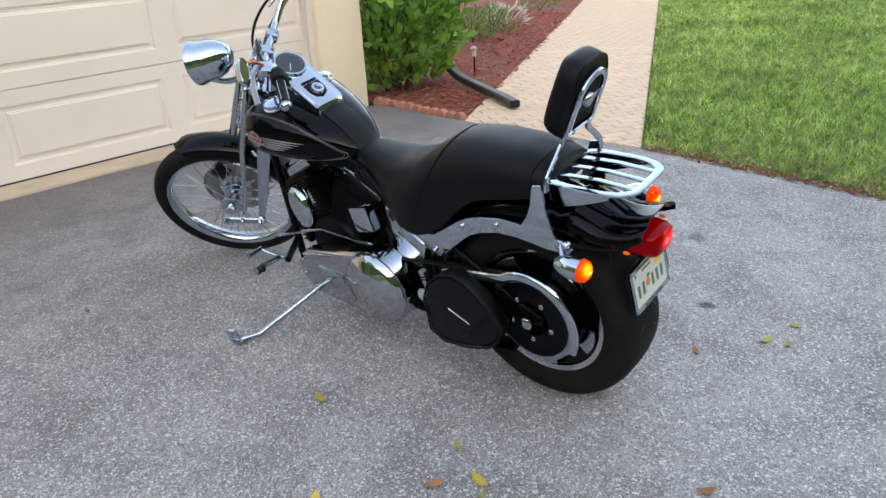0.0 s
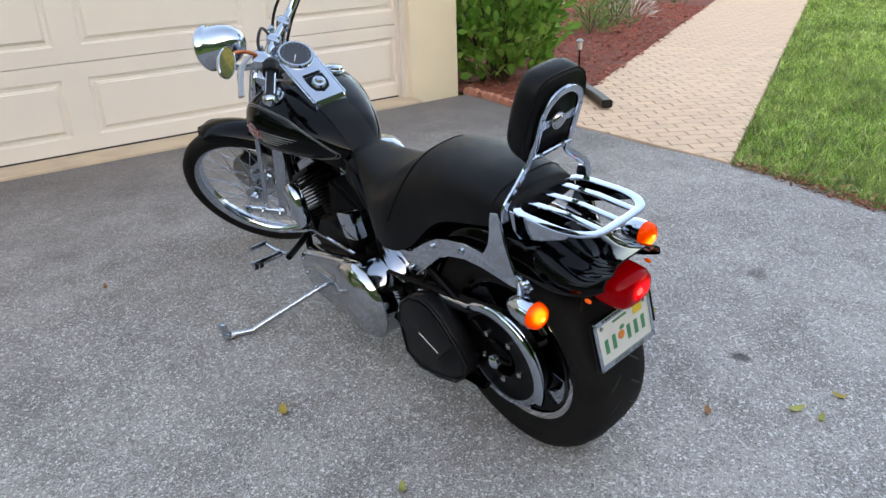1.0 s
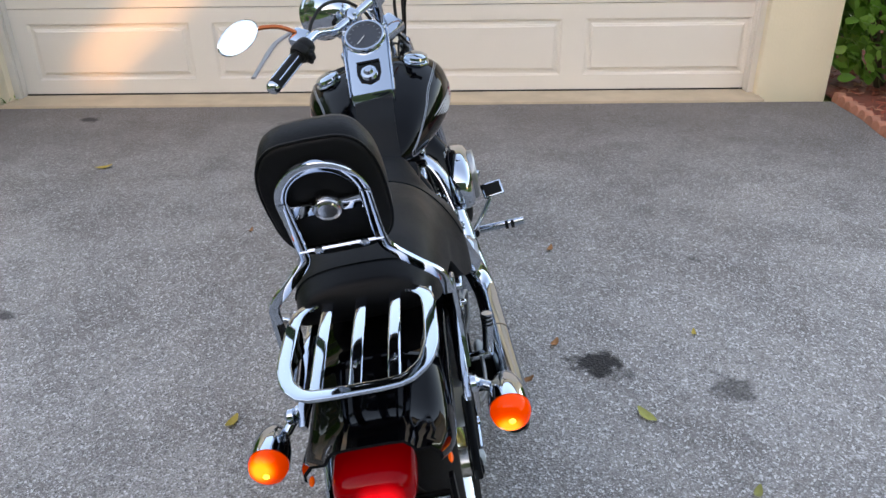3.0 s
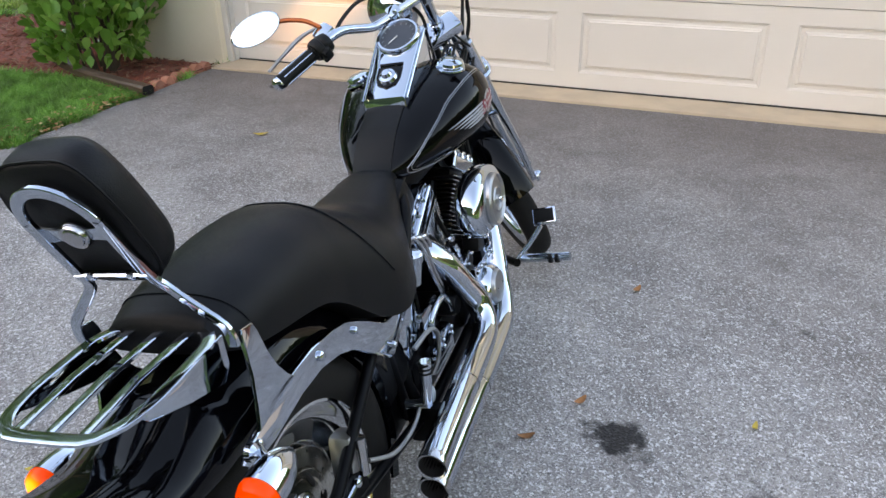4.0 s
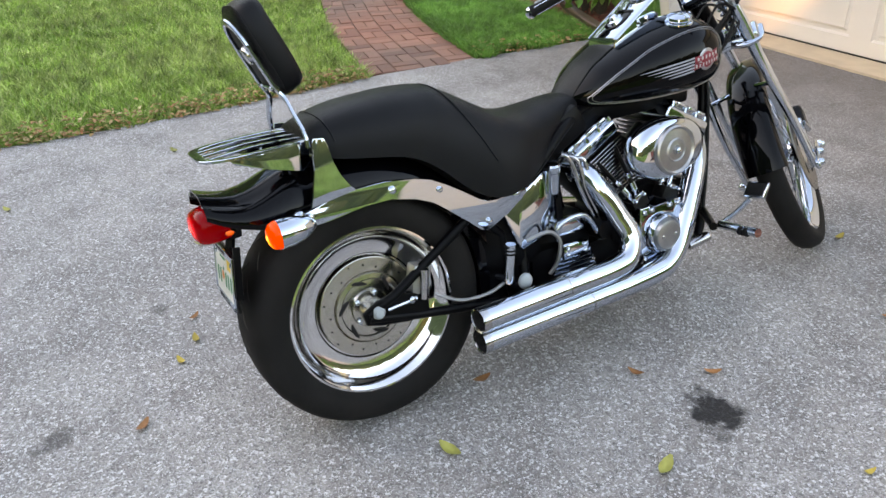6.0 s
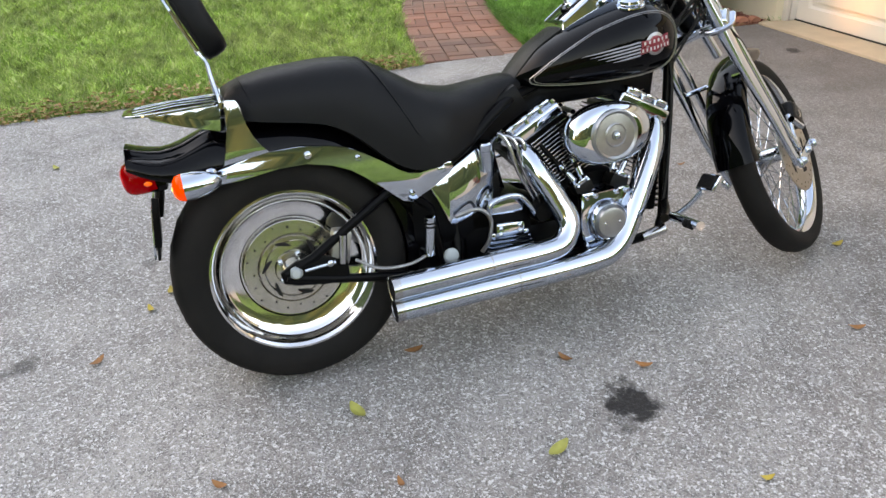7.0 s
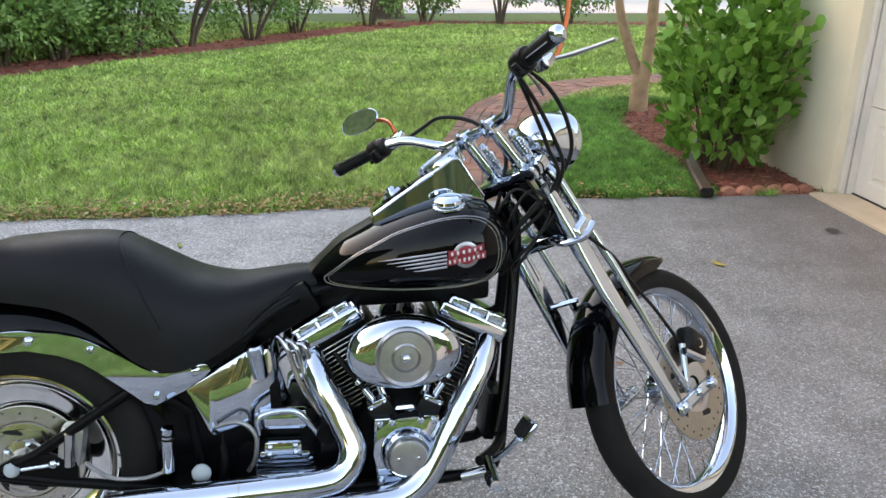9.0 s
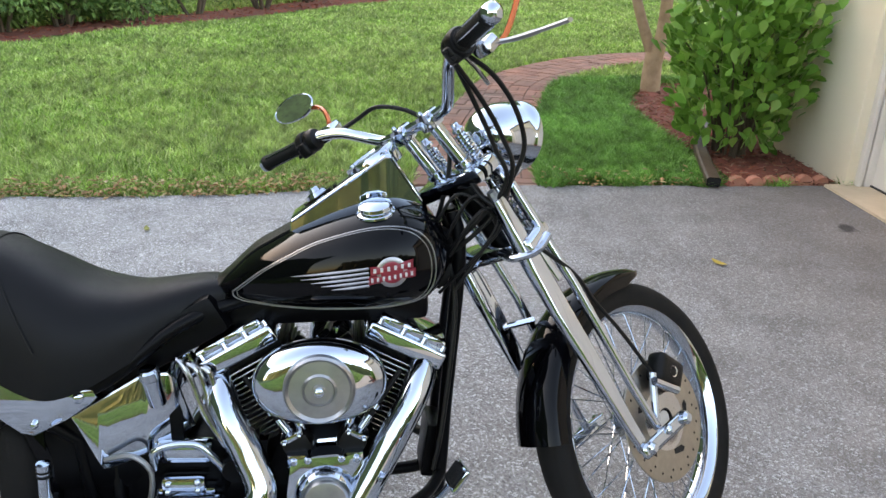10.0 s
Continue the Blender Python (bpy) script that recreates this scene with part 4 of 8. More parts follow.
SEAT_W = [(-0.100, 0.104), (-0.075, 0.120), (0.0, 0.133), (0.12, 0.144), (0.22, 0.149), (0.30, 0.165), (0.38, 0.185), (0.45, 0.180), (0.53, 0.140), (0.62, 0.095), (0.69, 0.070), (0.715, 0.055)]


def lerp_table(table, y):
    return float(np.interp(y, [a for a, b in table], [b for a, b in table]))


def smooth_table(table, y, w=0.018):
    return sum(lerp_table(table, y + d * w) * g for d, g in ((-2, 0.1), (-1, 0.2), (0, 0.4), (1, 0.2), (2, 0.1)))


rings = []
N_S = 56
for k in range(N_S + 1):
    y = -0.100 + 0.815 * k / N_S
    zt, zb, w = smooth_table(SEAT_TOP, y), smooth_table(SEAT_LOW, y), smooth_table(SEAT_W, y)
    ring = []
    bucket = max(0.0, 1 - abs(y - 0.45) / 0.16)
    for j in range(25):
        th = math.pi * j / 24
        c, s = math.cos(th), math.sin(th)
        x = w * math.copysign(abs(c) ** 0.74, c)
        z = zb + (zt - zb) * s ** 0.68
        z += 0.010 * bucket * (x / w) ** 2 * s
        ring.append(Vector((x, y, z)))
    ring += [Vector((-w * 0.6, y, zb - 0.006)), Vector((0, y, zb - 0.008)), Vector((w * 0.6, y, zb - 0.006))]
    rings.append(ring)
seat = part("seat", loft(rings), LEATHER, bike, "black vinyl two-up seat", sharp=70)


def seat_seam(y0, lean, r=0.0022):
    pts = []
    for j in range(2, 23):
        th = math.pi * j / 24
        c, s = math.cos(th), math.sin(th)
        y = y0 + lean * (1 - s)
        zt, zb, w = smooth_table(SEAT_TOP, y), smooth_table(SEAT_LOW, y), smooth_table(SEAT_W, y)
        pts.append(Vector((w * math.copysign(abs(c) ** 0.74, c) * 1.004, y, zb + (zt - zb) * s ** 0.68 + 0.001)))
    return tube(smooth_path(pts, 2), r, 6)


part("seam", seat_seam(0.262, 0.14), LEATHER, seat, "stitched welt across the seat")
part("seam", seat_seam(-0.055, 0.02, 0.0016), LEATHER, seat)

# fuel tank
TANK_TOP = [(0.690, 0.756), (0.72, 0.782), (0.775, 0.832), (0.86, 0.876), (0.945, 0.912), (1.02, 0.938), (1.080, 0.943), (1.140, 0.924), (1.174, 0.885), (1.196, 0.835)]
TANK_LOW = [(0.690, 0.742), (0.741, 0.716), (0.82, 0.706), (0.901, 0.701), (1.045, 0.703), (1.135, 0.716), (1.172, 0.750), (1.196, 0.790)]
TANK_W = [(0.690, 0.030), (0.71, 0.060), (0.75, 0.095), (0.82, 0.136), (0.90, 0.172), (0.98, 0.199), (1.05, 0.212), (1.11, 0.206), (1.155, 0.178), (1.182, 0.128), (1.196, 0.06)]
T_P, T_Q = 2.4, 2.8


def tank_dims(y):
    zt, zb = smooth_table(TANK_TOP, y, 0.010), smooth_table(TANK_LOW, y, 0.010)
    return (zt + zb) / 2, (zt - zb) / 2, smooth_table(TANK_W, y, 0.010)


def tank_x(y, z):
    zc, h, w = tank_dims(y)
    return w * max(0.0, 1 - min(1.0, abs((z - zc) / h)) ** T_Q) ** (1 / T_P)


def tank_z(y, x):
    zc, h, w = tank_dims(y)
    return zc + h * max(0.0, 1 - min(1.0, abs(x / w)) ** T_P) ** (1 / T_Q)


rings = []
for k in range(49):
    y = 0.690 + 0.506 * k / 48
    zc, h, w = tank_dims(y)
    ring = []
    for j in range(40):
        th = 2 * math.pi * j / 40
        c, s = math.cos(th), math.sin(th)
        ring.append(Vector((w * math.copysign(abs(c) ** (2 / T_P), c), y, zc + h * math.copysign(abs(s) ** (2 / T_Q), s))))
    rings.append(ring)
tank = part("fuel_tank", loft(rings), BLACK, bike, "glossy black teardrop fuel tank", sharp=60)


def on_tank(sx, y, z, lift=0.0015):
    e = 0.004
    x = tank_x(y, z)
    n = Vector((1, -(tank_x(y + e, z) - tank_x(y - e, z)) / (2 * e), -(tank_x(y, z + e) - tank_x(y, z - e)) / (2 * e))).normalized()
    p = Vector((x, y, z)) + n * lift
    return Vector((p.x * sx, p.y, p.z))


def tank_patch(sx, cy, cz, outline, lift, n=8):
    """A thin badge that follows the tank's side; outline is star-shaped round (cy, cz)."""
    bm = bmesh.new()
    c = bm.verts.new(on_tank(sx, cy, cz, lift))
    rows = []
    for a, b in outline:
        rows.append([bm.verts.new(on_tank(sx, cy + a * k / n, cz + b * k / n, lift if k < n else 0.0)) for k in range(1, n + 1)])
    m = len(rows)
    for i in range(m):
        a, b = rows[i], rows[(i + 1) % m]
        bm.faces.new((c, a[0], b[0]))
        for k in range(n - 1):
            bm.faces.new((a[k], a[k + 1], b[k + 1], b[k]))
    return bm


for sx in (-1, 1):
    ex, ez = 1.062, 0.815
    circle = lambda r: [(r * math.cos(2 * math.pi * k / 28), r * math.sin(2 * math.pi * k / 28)) for k in range(28)]
    badge = part("badge", tank_patch(sx, ex, ez, circle(0.031), 0.0012), EMBLEM_GREY, tank, "grey ring badge with red centre")
    part("badge_centre", tank_patch(sx, ex, ez, circle(0.024), 0.0020), EMBLEM_RED, badge)
    for dz, l, n_marks in ((0.0085, 0.040, 6), (-0.0095, 0.044, 8)):
        rot = 0.16
        quad = [(-l, -0.0080 - rot * l), (l, -0.0080 + rot * l), (l, 0.0080 + rot * l), (-l, 0.0080 - rot * l)]
        part("badge_red_bar", tank_patch(sx, ex, ez + dz, [(a * 1.06, b * 1.15) for a, b in quad], 0.0024, 6), EMBLEM_RED, badge)
        for j in range(n_marks):
            u = ((j + 0.5) / n_marks * 2 - 1) * l
            q = 0.55 * l / n_marks
            part("badge_mark", tank_patch(sx, ex + u, ez + dz + rot * u, [(-q, -0.0058), (q, -0.0058), (q, 0.0058), (-q, 0.0058)], 0.0030, 3), MARK, badge)
    for j in range(5):                          # speed stripes behind the badge
        z0 = ez - 0.021 + j * 0.0088
        l = 0.075 + 0.020 * j
        stripe = tube([on_tank(sx, ex - 0.045 - l * k / 10, z0 - 0.16 * (l * k / 10) - 0.006, 0.0004) for k in range(11)], [0.0028] * 6 + [0.0024, 0.002, 0.0016, 0.001, 0.0004], 6)
        part("stripe", stripe, EMBLEM_GREY, tank)
    loop = [(0.735, 0.752), (0.795, 0.800), (0.855, 0.836), (0.920, 0.868), (1.02, 0.897), (1.095, 0.897), (1.138, 0.868), (1.152, 0.815), (1.140, 0.765), (1.10, 0.736), (1.02, 0.724), (0.91, 0.721), (0.79, 0.728), (0.742, 0.738)]
    for grow, r in ((1.0, 0.0016), (0.955, 0.0010)):
        pl = [(0.95 + (a - 0.95) * grow, 0.81 + (b - 0.81) * grow) for a, b in loop]
        line = smooth_path([(0, a, b) for a, b in pl] + [(0, *pl[0])], 6)[:-1]
        part("pinstripe", tube([on_tank(sx, v.y, v.z, 0.0003) for v in line], r, 5, closed=True), PINSTRIPE, tank, "silver pinstripe")

# dash console, gauge and caps
DASH_N = Vector((0, -0.557, 0.830)).normalized()      # square to the console's straight top


def dash_top(y):
    return 0.897 + 0.671 * (y - 0.858)


rings = []
for y, z, w in ((0.857, 0.890, 0.056), (0.860, dash_top(0.860), 0.058), (0.93, dash_top(0.93), 0.060), (1.00, dash_top(1.00), 0.062), (1.060, dash_top(1.060), 0.063), (1.072, 1.030, 0.062), (1.104, 0.982, 0.058), (1.136, 0.930, 0.050)):
    low = min(z - 0.012, tank_z(y, w) - 0.008)
    rings.append([Vector((x, y, zz)) for x, zz in ((-w - 0.001, low), (-w, z - 0.007), (-w + 0.003, z - 0.002), (-w + 0.008, z), (w - 0.008, z), (w - 0.003, z - 0.002), (w, z - 0.007), (w + 0.001, low))])
console = part("dash_console", loft(rings), CHROME, bike, "chrome wedge-shaped dash console", sharp=24)
for sx in (1, -1):
    part("console_edge", tube([(0.0615 * sx, 0.862, dash_top(0.862) - 0.006), (0.0665 * sx, 1.058, dash_top(1.058) - 0.006), (0.0655 * sx, 1.072, 1.022), (0.0535 * sx, 1.135, 0.930)], 0.0032, 8), CHROME, console)
g_m = along((0, 1.033, 1.014), Vector((0, 1.033, 1.014)) + DASH_N)
part("gauge_ring", lathe([(0.060, -0.030), (0.062, 0.004), (0.058, 0.012), (0.052, 0.012), (0.050, 0.006)], 40, g_m), CHROME, console, "chrome speedometer ring")
part("gauge_face", lathe([(0, 0.006), (0.051, 0.006)], 40, g_m), GAUGE, console, "dark speedometer face")
for k in range(13):
    a = radians(225 - k * 22.5)
    part("gauge_tick", box((0.006, 0.0012, 0.0008), g_m @ Matrix.Rotation(a, 4, "Z") @ pose(0.044, 0, 0.0072)), GREY, console)
part("needle", box((0.034, 0.0022, 0.001), g_m @ Matrix.Rotation(radians(232), 4, "Z") @ pose(0.018, 0, 0.009)), WHITE, console)
k_m = along((0, 0.915, dash_top(0.915)), Vector((0, 0.915, dash_top(0.915))) + DASH_N)
part("switch_plate", slab([(-0.034, -0.035), (0.034, -0.035), (0.034, 0.0), (0.026, 0.024), (0.0, 0.036), (-0.026, 0.024), (-0.034, 0.0)], 0.004, k_m @ pose(0, 0, 0.002, 0, 0, 180), 0.001), BLACK, console, "black switch surround")
part("ignition_switch", lathe([(0, 0.024), (0.010, 0.023), (0.014, 0.014), (0.022, 0.012), (0.026, 0.003), (0, 0.003)], 28, k_m), CHROME, console)
part("lamp_bar", box((0.066, 0.008, 0.004), k_m @ pose(0, 0.045, 0.002), 0.001), BLACK, console)
for sx, y in ((1, 1.036), (-1, 1.010)):
    z = tank_z(y, 0.128)
    cap_m = along((0.128 * sx, y, z - 0.006), (0.128 * sx + 0.10 * sx, y - 0.05, z + 0.4))
    part("fuel_cap", lathe([(0, 0.026), (0.022, 0.025), (0.034, 0.019), (0.036, 0.012), (0.032, 0.008), (0.039, 0.004), (0.040, 0), (0, 0)], 36, cap_m), CHROME, bike, "chrome fuel cap")
# leather strip from the console to the seat
rings = []
for k in range(13):
    y = 0.876 - 0.193 * k / 12
    w = 0.052
    rings.append([Vector((x, y, tank_z(y, x) + lift)) for x, lift in ((-w, -0.002), (-w, 0.004), (-w * 0.6, 0.0055), (0, 0.006), (w * 0.6, 0.0055), (w, 0.004), (w, -0.002), (0, -0.003))])
part("tank_strip", loft(rings), PLASTIC, bike, "black leather strip over the tank")

# ---- engine ----
CRANK = Vector((0, 0.915, 0.330))
case = lathe([(0, -0.095), (0.125, -0.095), (0.138, -0.08), (0.142, 0.0), (0.138, 0.08), (0.125, 0.095), (0, 0.095)], 40, Matrix.Translation(CRANK) @ TO_X)
box((0.19, 0.36, 0.13), pose(0, 0.72, 0.265), 0.025, case)
part("crankcase", case, BLACK_METAL, bike, "black engine crankcase")
for tilt, nm in ((-28, "rear"), (28, "front")):
    m = Matrix.Translation(CRANK) @ Matrix.Rotation(radians(-tilt), 4, "X")
    out = math.copysign(1, tilt)               # away from the other cylinder
    cyl = part("cylinder", lathe([(0.0, 0.10), (0.062, 0.10), (0.062, 0.29), (0, 0.29)], 28, m), FIN, bike, "finned black engine cylinder")
    for k in range(15):
        z = 0.128 + 0.0125 * k
        w = 0.076 + 0.0016 * k
        mid = out * 0.0016 * k
        part("fin", box((2 * w, 2 * w, 0.0034), m @ pose(0, mid, z), 0.0012, segs=1), FIN, cyl)
        part("fin_edge", box((0.0030, 2 * w - 0.012, 0.0036), m @ pose(w, mid, z), 0.0010, segs=1), FIN_EDGE, cyl)
    head = box((0.17, 0.170, 0.020), m @ pose(0, out * 0.018, 0.312), 0.008)
    part("cylinder_head", head, FIN, bike, "black cylinder head")
    low = part("rocker_box", box((0.160, 0.186, 0.042), m @ pose(0.0235, out * 0.022, 0.341), 0.010, segs=3), CHROME, bike, "chrome rocker box")
    part("rocker_cover", box((0.138, 0.160, 0.026), m @ pose(0.0235, out * 0.024, 0.371), 0.010, segs=3), CHROME, low)
    for dy in (-0.040, 0.010, 0.055):          # raised ribs along the top edge
        part("rocker_rib", box((0.020, 0.034, 0.014), m @ pose(0.086, out * 0.022 + dy, 0.376), 0.005), CHROME, low)
    for dx, dy in ((0.092, -0.07), (0.094, -0.016), (0.094, 0.033), (0.090, 0.080)):
        part("rocker_bolt", lathe([(0, 0.016), (0.006, 0.016), (0.008, 0.0), (0, 0)], 8, m @ pose(dx, out * 0.02 + dy, 0.358)), CHROME, low)
    part("intake_boot", tube([m @ Vector((0.02, math.copysign(0.07, -tilt) * 1, 0.28)), (0.03, 0.915, 0.565)], 0.026, 14), BLACK_METAL, bike)
    for dy in (-0.022, 0.022):                 # pushrod tubes
        a, b = Vector((0.125, 0.915 + out * 0.052 + dy * 0.5, 0.425)), m @ Vector((0.092, dy * 1.7, 0.285))
        t_ob = part("pushrod_tube", tube([a, b], 0.0066, 12), PLASTIC, bike)
        part("tube_cover", tube([a, a.lerp(b, 0.34)], 0.0105, 12), CHROME, t_ob)
        part("tube_collar", lathe([(0.009, 0), (0.014, 0.003), (0.014, 0.014), (0.009, 0.018)], 14, along(a.lerp(b, 0.42), b), closed=True), CHROME, t_ob)
    block_m = Matrix.Translation((0.128, 0.915 + out * 0.057, 0.424)) @ Matrix.Rotation(radians(-tilt), 4, "X")
    block = part("lifter_block", box((0.052, 0.060, 0.040), block_m, 0.010), PLASTIC, bike, "black lifter block")
    part("block_cap", box((0.044, 0.052, 0.014), block_m @ pose(0.004, 0, 0.024), 0.005), CHROME, block, "chrome lifter block cap")
    for dy in (-0.018, 0.018):
        part("block_bolt", bolt_bm(block_m @ Vector((0.026, dy, 0.022)), (1, 0, 0.3), 0.006, 0.010), CHROME, block)

# air cleaner
a_m = Matrix.Translation((0.160, 0.913, 0.587)) @ TO_X
air = bmesh.new()
rows = []
for sc, h in ((0.90, 0.0), (0.985, 0.010), (1.0, 0.030), (0.985, 0.046), (0.93, 0.058), (0.80, 0.066), (0.62, 0.070)):
    rows.append([Vector((0.160 + h, 0.913 + 0.135 * sc * math.cos(2 * math.pi * k / 48), 0.587 + 0.088 * sc * math.copysign(abs(math.sin(2 * math.pi * k / 48)) ** 0.9, math.sin(2 * math.pi * k / 48)))) for k in range(48)])
loft(rows, bm=air)
cleaner = part("air_cleaner", air, CHROME, bike, "oval chrome air cleaner cover", sharp=60)
part("cover_insert", lathe([(0, 0.086), (0.012, 0.086), (0.014, 0.080), (0.028, 0.079), (0.031, 0.083), (0.035, 0.079), (0.060, 0.077), (0.066, 0.083), (0.071, 0.078), (0.072, 0.066), (0, 0.066)], 48, a_m), SATIN, cleaner, "brushed round cover insert")
part("cover_bolt", bolt_bm((0.246, 0.913, 0.587), (1, 0, 0), 0.010, 0.008), CHROME, cleaner)
# cam cover
c_m = Matrix.Translation((0.118, 0.914, 0.323)) @ TO_X
cam_bm = slab([(-0.075, -0.085), (-0.02, -0.094), (0.035, -0.082), (0.062, -0.038), (0.074, 0.015), (0.083, 0.060), (0.083, 0.092), (0.045, 0.092), (0.028, 0.080), (-0.020, 0.078), (-0.038, 0.092), (-0.078, 0.092), (-0.082, 0.0)], 0.076, Matrix.Translation((0.133, 0.914, 0.323)) @ FLAT, 0.010)
cam = part("cam_cover", cam_bm, CHROME, bike, "chrome cam cover")
part("timer_cover", lathe([(0, 0.076), (0.036, 0.076), (0.044, 0.074), (0.048, 0.068), (0.050, 0.05), (0.050, 0.03), (0, 0.03)], 44, c_m @ pose(0, 0, 0.014)), SATIN, cam, "brushed round timer cover")
part("timer_ring", lathe([(0.050, 0.076), (0.054, 0.078), (0.061, 0.070), (0.066, 0.054), (0.066, 0.045), (0.052, 0.045)], 44, c_m, closed=True), CHROME, cam)
for dy in (-0.024, 0.024):
    part("timer_screw", bolt_bm((0.207, 0.914 + dy, 0.323), (1, 0, 0), 0.005, 0.003), CHROME_DULL, cam)
for dy, dz in ((-0.064, 0.078), (0.068, 0.078), (-0.034, 0.080), (0.036, 0.080), (-0.066, -0.070), (0.040, -0.066)):
    part("cover_bolt", bolt_bm((0.170, 0.914 + dy, 0.323 + dz), (1, 0, 0), 0.0085, 0.010), CHROME, cam)
# gearbox cover on the right
gear = part("gearbox", box((0.20, 0.22, 0.20), pose(0.0, 0.60, 0.33), 0.03), BLACK_METAL, bike, "black gearbox case")
for size, at in (((0.034, 0.150, 0.034), (0.116, 0.619, 0.287)), ((0.034, 0.138, 0.030), (0.118, 0.619, 0.305)), ((0.034, 0.124, 0.030), (0.120, 0.618, 0.322)), ((0.036, 0.090, 0.050), (0.130, 0.616, 0.340)), ((0.030, 0.115, 0.050), (0.104, 0.619, 0.409))):
    part("gearbox_cover", box(size, pose(*at, -3), 0.010), CHROME, gear, "stepped chrome gearbox cover")
for dy, dz in ((-0.055, 0.045), (0.055, 0.048), (-0.058, -0.042), (0.055, -0.04)):
    part("cover_bolt", bolt_bm((0.148, 0.616 + dy * 0.55, 0.345 + dz * 0.2), (1, 0, 0), 0.007, 0.007), CHROME, gear)
part("cover_loop", tube(smooth_path([(0.135, 0.560, 0.385), (0.140, 0.562, 0.425), (0.142, 0.600, 0.441), (0.142, 0.650, 0.438), (0.140, 0.682, 0.405), (0.132, 0.715, 0.350)], 6), 0.0085, 12), CHROME, gear, "bent chrome pipe over the gearbox")
part("starter", lathe([(0, 0.09), (0.026, 0.088), (0.032, 0.075), (0.032, -0.09), (0, -0.09)], 24, Matrix.Translation((0.06, 0.725, 0.375)) @ TO_X), BLACK_METAL, bike)

# oil tank round the seat post
OIL_TOP = [(0.400, 0.507), (0.412, 0.518), (0.548, 0.592), (0.592, 0.586), (0.606, 0.572), (0.628, 0.480), (0.636, 0.455)]
OIL_LOW = [(0.400, 0.498), (0.447, 0.384), (0.456, 0.380), (0.505, 0.395), (0.627, 0.442), (0.636, 0.450)]
rings = []
for k in range(33):
    y = 0.400 + 0.236 * k / 32
    w = 0.119 - 0.044 * max(0.0, (y - 0.50) / 0.136) ** 2
    a, b = lerp_table(OIL_LOW, y), lerp_table(OIL_TOP, y)
    e = min(0.007, (b - a) * 0.3)
    rings.append([Vector((x, y, z)) for x, z in ((-w + e, a), (w - e, a), (w - 0.3 * e, a + 0.3 * e), (w, a + e), (w, b - e), (w - 0.3 * e, b - 0.3 * e), (w - e, b), (-w + e, b), (-w, b - e), (-w, a + e))])
oil_tank = part("oil_tank", loft(rings), CHROME, bike, "chrome horseshoe oil tank", sharp=30)
part("oil_cap", lathe([(0, 0.090), (0.017, 0.089), (0.0215, 0.084), (0.0215, 0.066), (0.019, 0.063), (0.018, 0.0), (0, 0.0)], 24, along((0.112, 0.572, 0.523), (0.135, 0.562, 0.620))), CHROME, oil_tank, "chrome oil filler cap")
for k in range(3):                             # oil lines
    dy = 0.022 * k
    part("oil_line", tube(smooth_path([(0.085, 0.600 + dy, 0.590), (0.108, 0.615 + dy, 0.618 - 0.01 * k), (0.118, 0.640 + dy, 0.585), (0.120, 0.665 + dy * 0.8, 0.50), (0.118, 0.705 + dy * 0.7, 0.42), (0.10, 0.735 + dy * 0.5, 0.36)], 5), 0.0065, 9), CHROME_DULL, bike, "bent metal oil line")

# exhausts
def exhaust(points, r, nm):
    line = smooth_path(points, 8)
    ob = part("exhaust_pipe", tube(line, r, 24, caps=False), CHROME, bike, nm)
    e, d = line[-1], (line[-1] - line[-2]).normalized()
    m = along(e, e + d)
    part("pipe_end", lathe([(r * 0.82, -0.06), (r * 0.84, 0.001), (r * 1.0, 0.003), (r * 1.03, -0.004), (r, -0.02)], 28, m), CHROME_DULL, ob)
    part("pipe_bore", lathe([(0, -0.05), (r * 0.83, -0.05), (r * 0.83, 0.0)], 24, m), HOLE, ob, "dark pipe bore")
    return ob


upper = exhaust([(0.055, 0.690, 0.556), (0.100, 0.700, 0.541), (0.135, 0.720, 0.495), (0.160, 0.758, 0.415), (0.182, 0.782, 0.350), (0.200, 0.758, 0.298), (0.208, 0.700, 0.281), (0.214, 0.55, 0.279), (0.220, 0.38, 0.277), (0.226, 0.230, 0.276)], 0.034, "chrome drag pipe from the rear cylinder")
lower = exhaust([(0.050, 1.125, 0.578), (0.090, 1.128, 0.560), (0.125, 1.104, 0.510), (0.150, 1.062, 0.440), (0.172, 1.010, 0.352), (0.188, 0.962, 0.275), (0.200, 0.912, 0.234), (0.206, 0.85, 0.220), (0.210, 0.70, 0.214), (0.213, 0.45, 0.211), (0.216, 0.234, 0.209)], 0.034, "chrome drag pipe from the front cylinder")
for ob, pts in ((upper, ((0.2150, 0.52, 0.2788), (0.2151, 0.516, 0.2788))), (lower, ((0.2113, 0.60, 0.2128), (0.2113, 0.596, 0.2128)))):
    part("shield_seam", tube(pts, 0.0353, 24), CHROME_DULL, ob)
part("pipe_clamp", lathe([(0.032, -0.008), (0.041, -0.006), (0.041, 0.006), (0.032, 0.008)], 22, along((0.072, 0.694, 0.552), (0.110, 0.704, 0.535)), closed=True), CHROME_DULL, upper)
part("pipe_clamp", lathe([(0.032, -0.008), (0.041, -0.006), (0.041, 0.006), (0.032, 0.008)], 22, along((0.070, 1.127, 0.570), (0.10, 1.123, 0.548)), closed=True), CHROME_DULL, lower)
part("pipe_bracket", box((0.10, 0.03, 0.10), pose(0.15, 0.42, 0.235), 0.006), BLACK_METAL, bike)

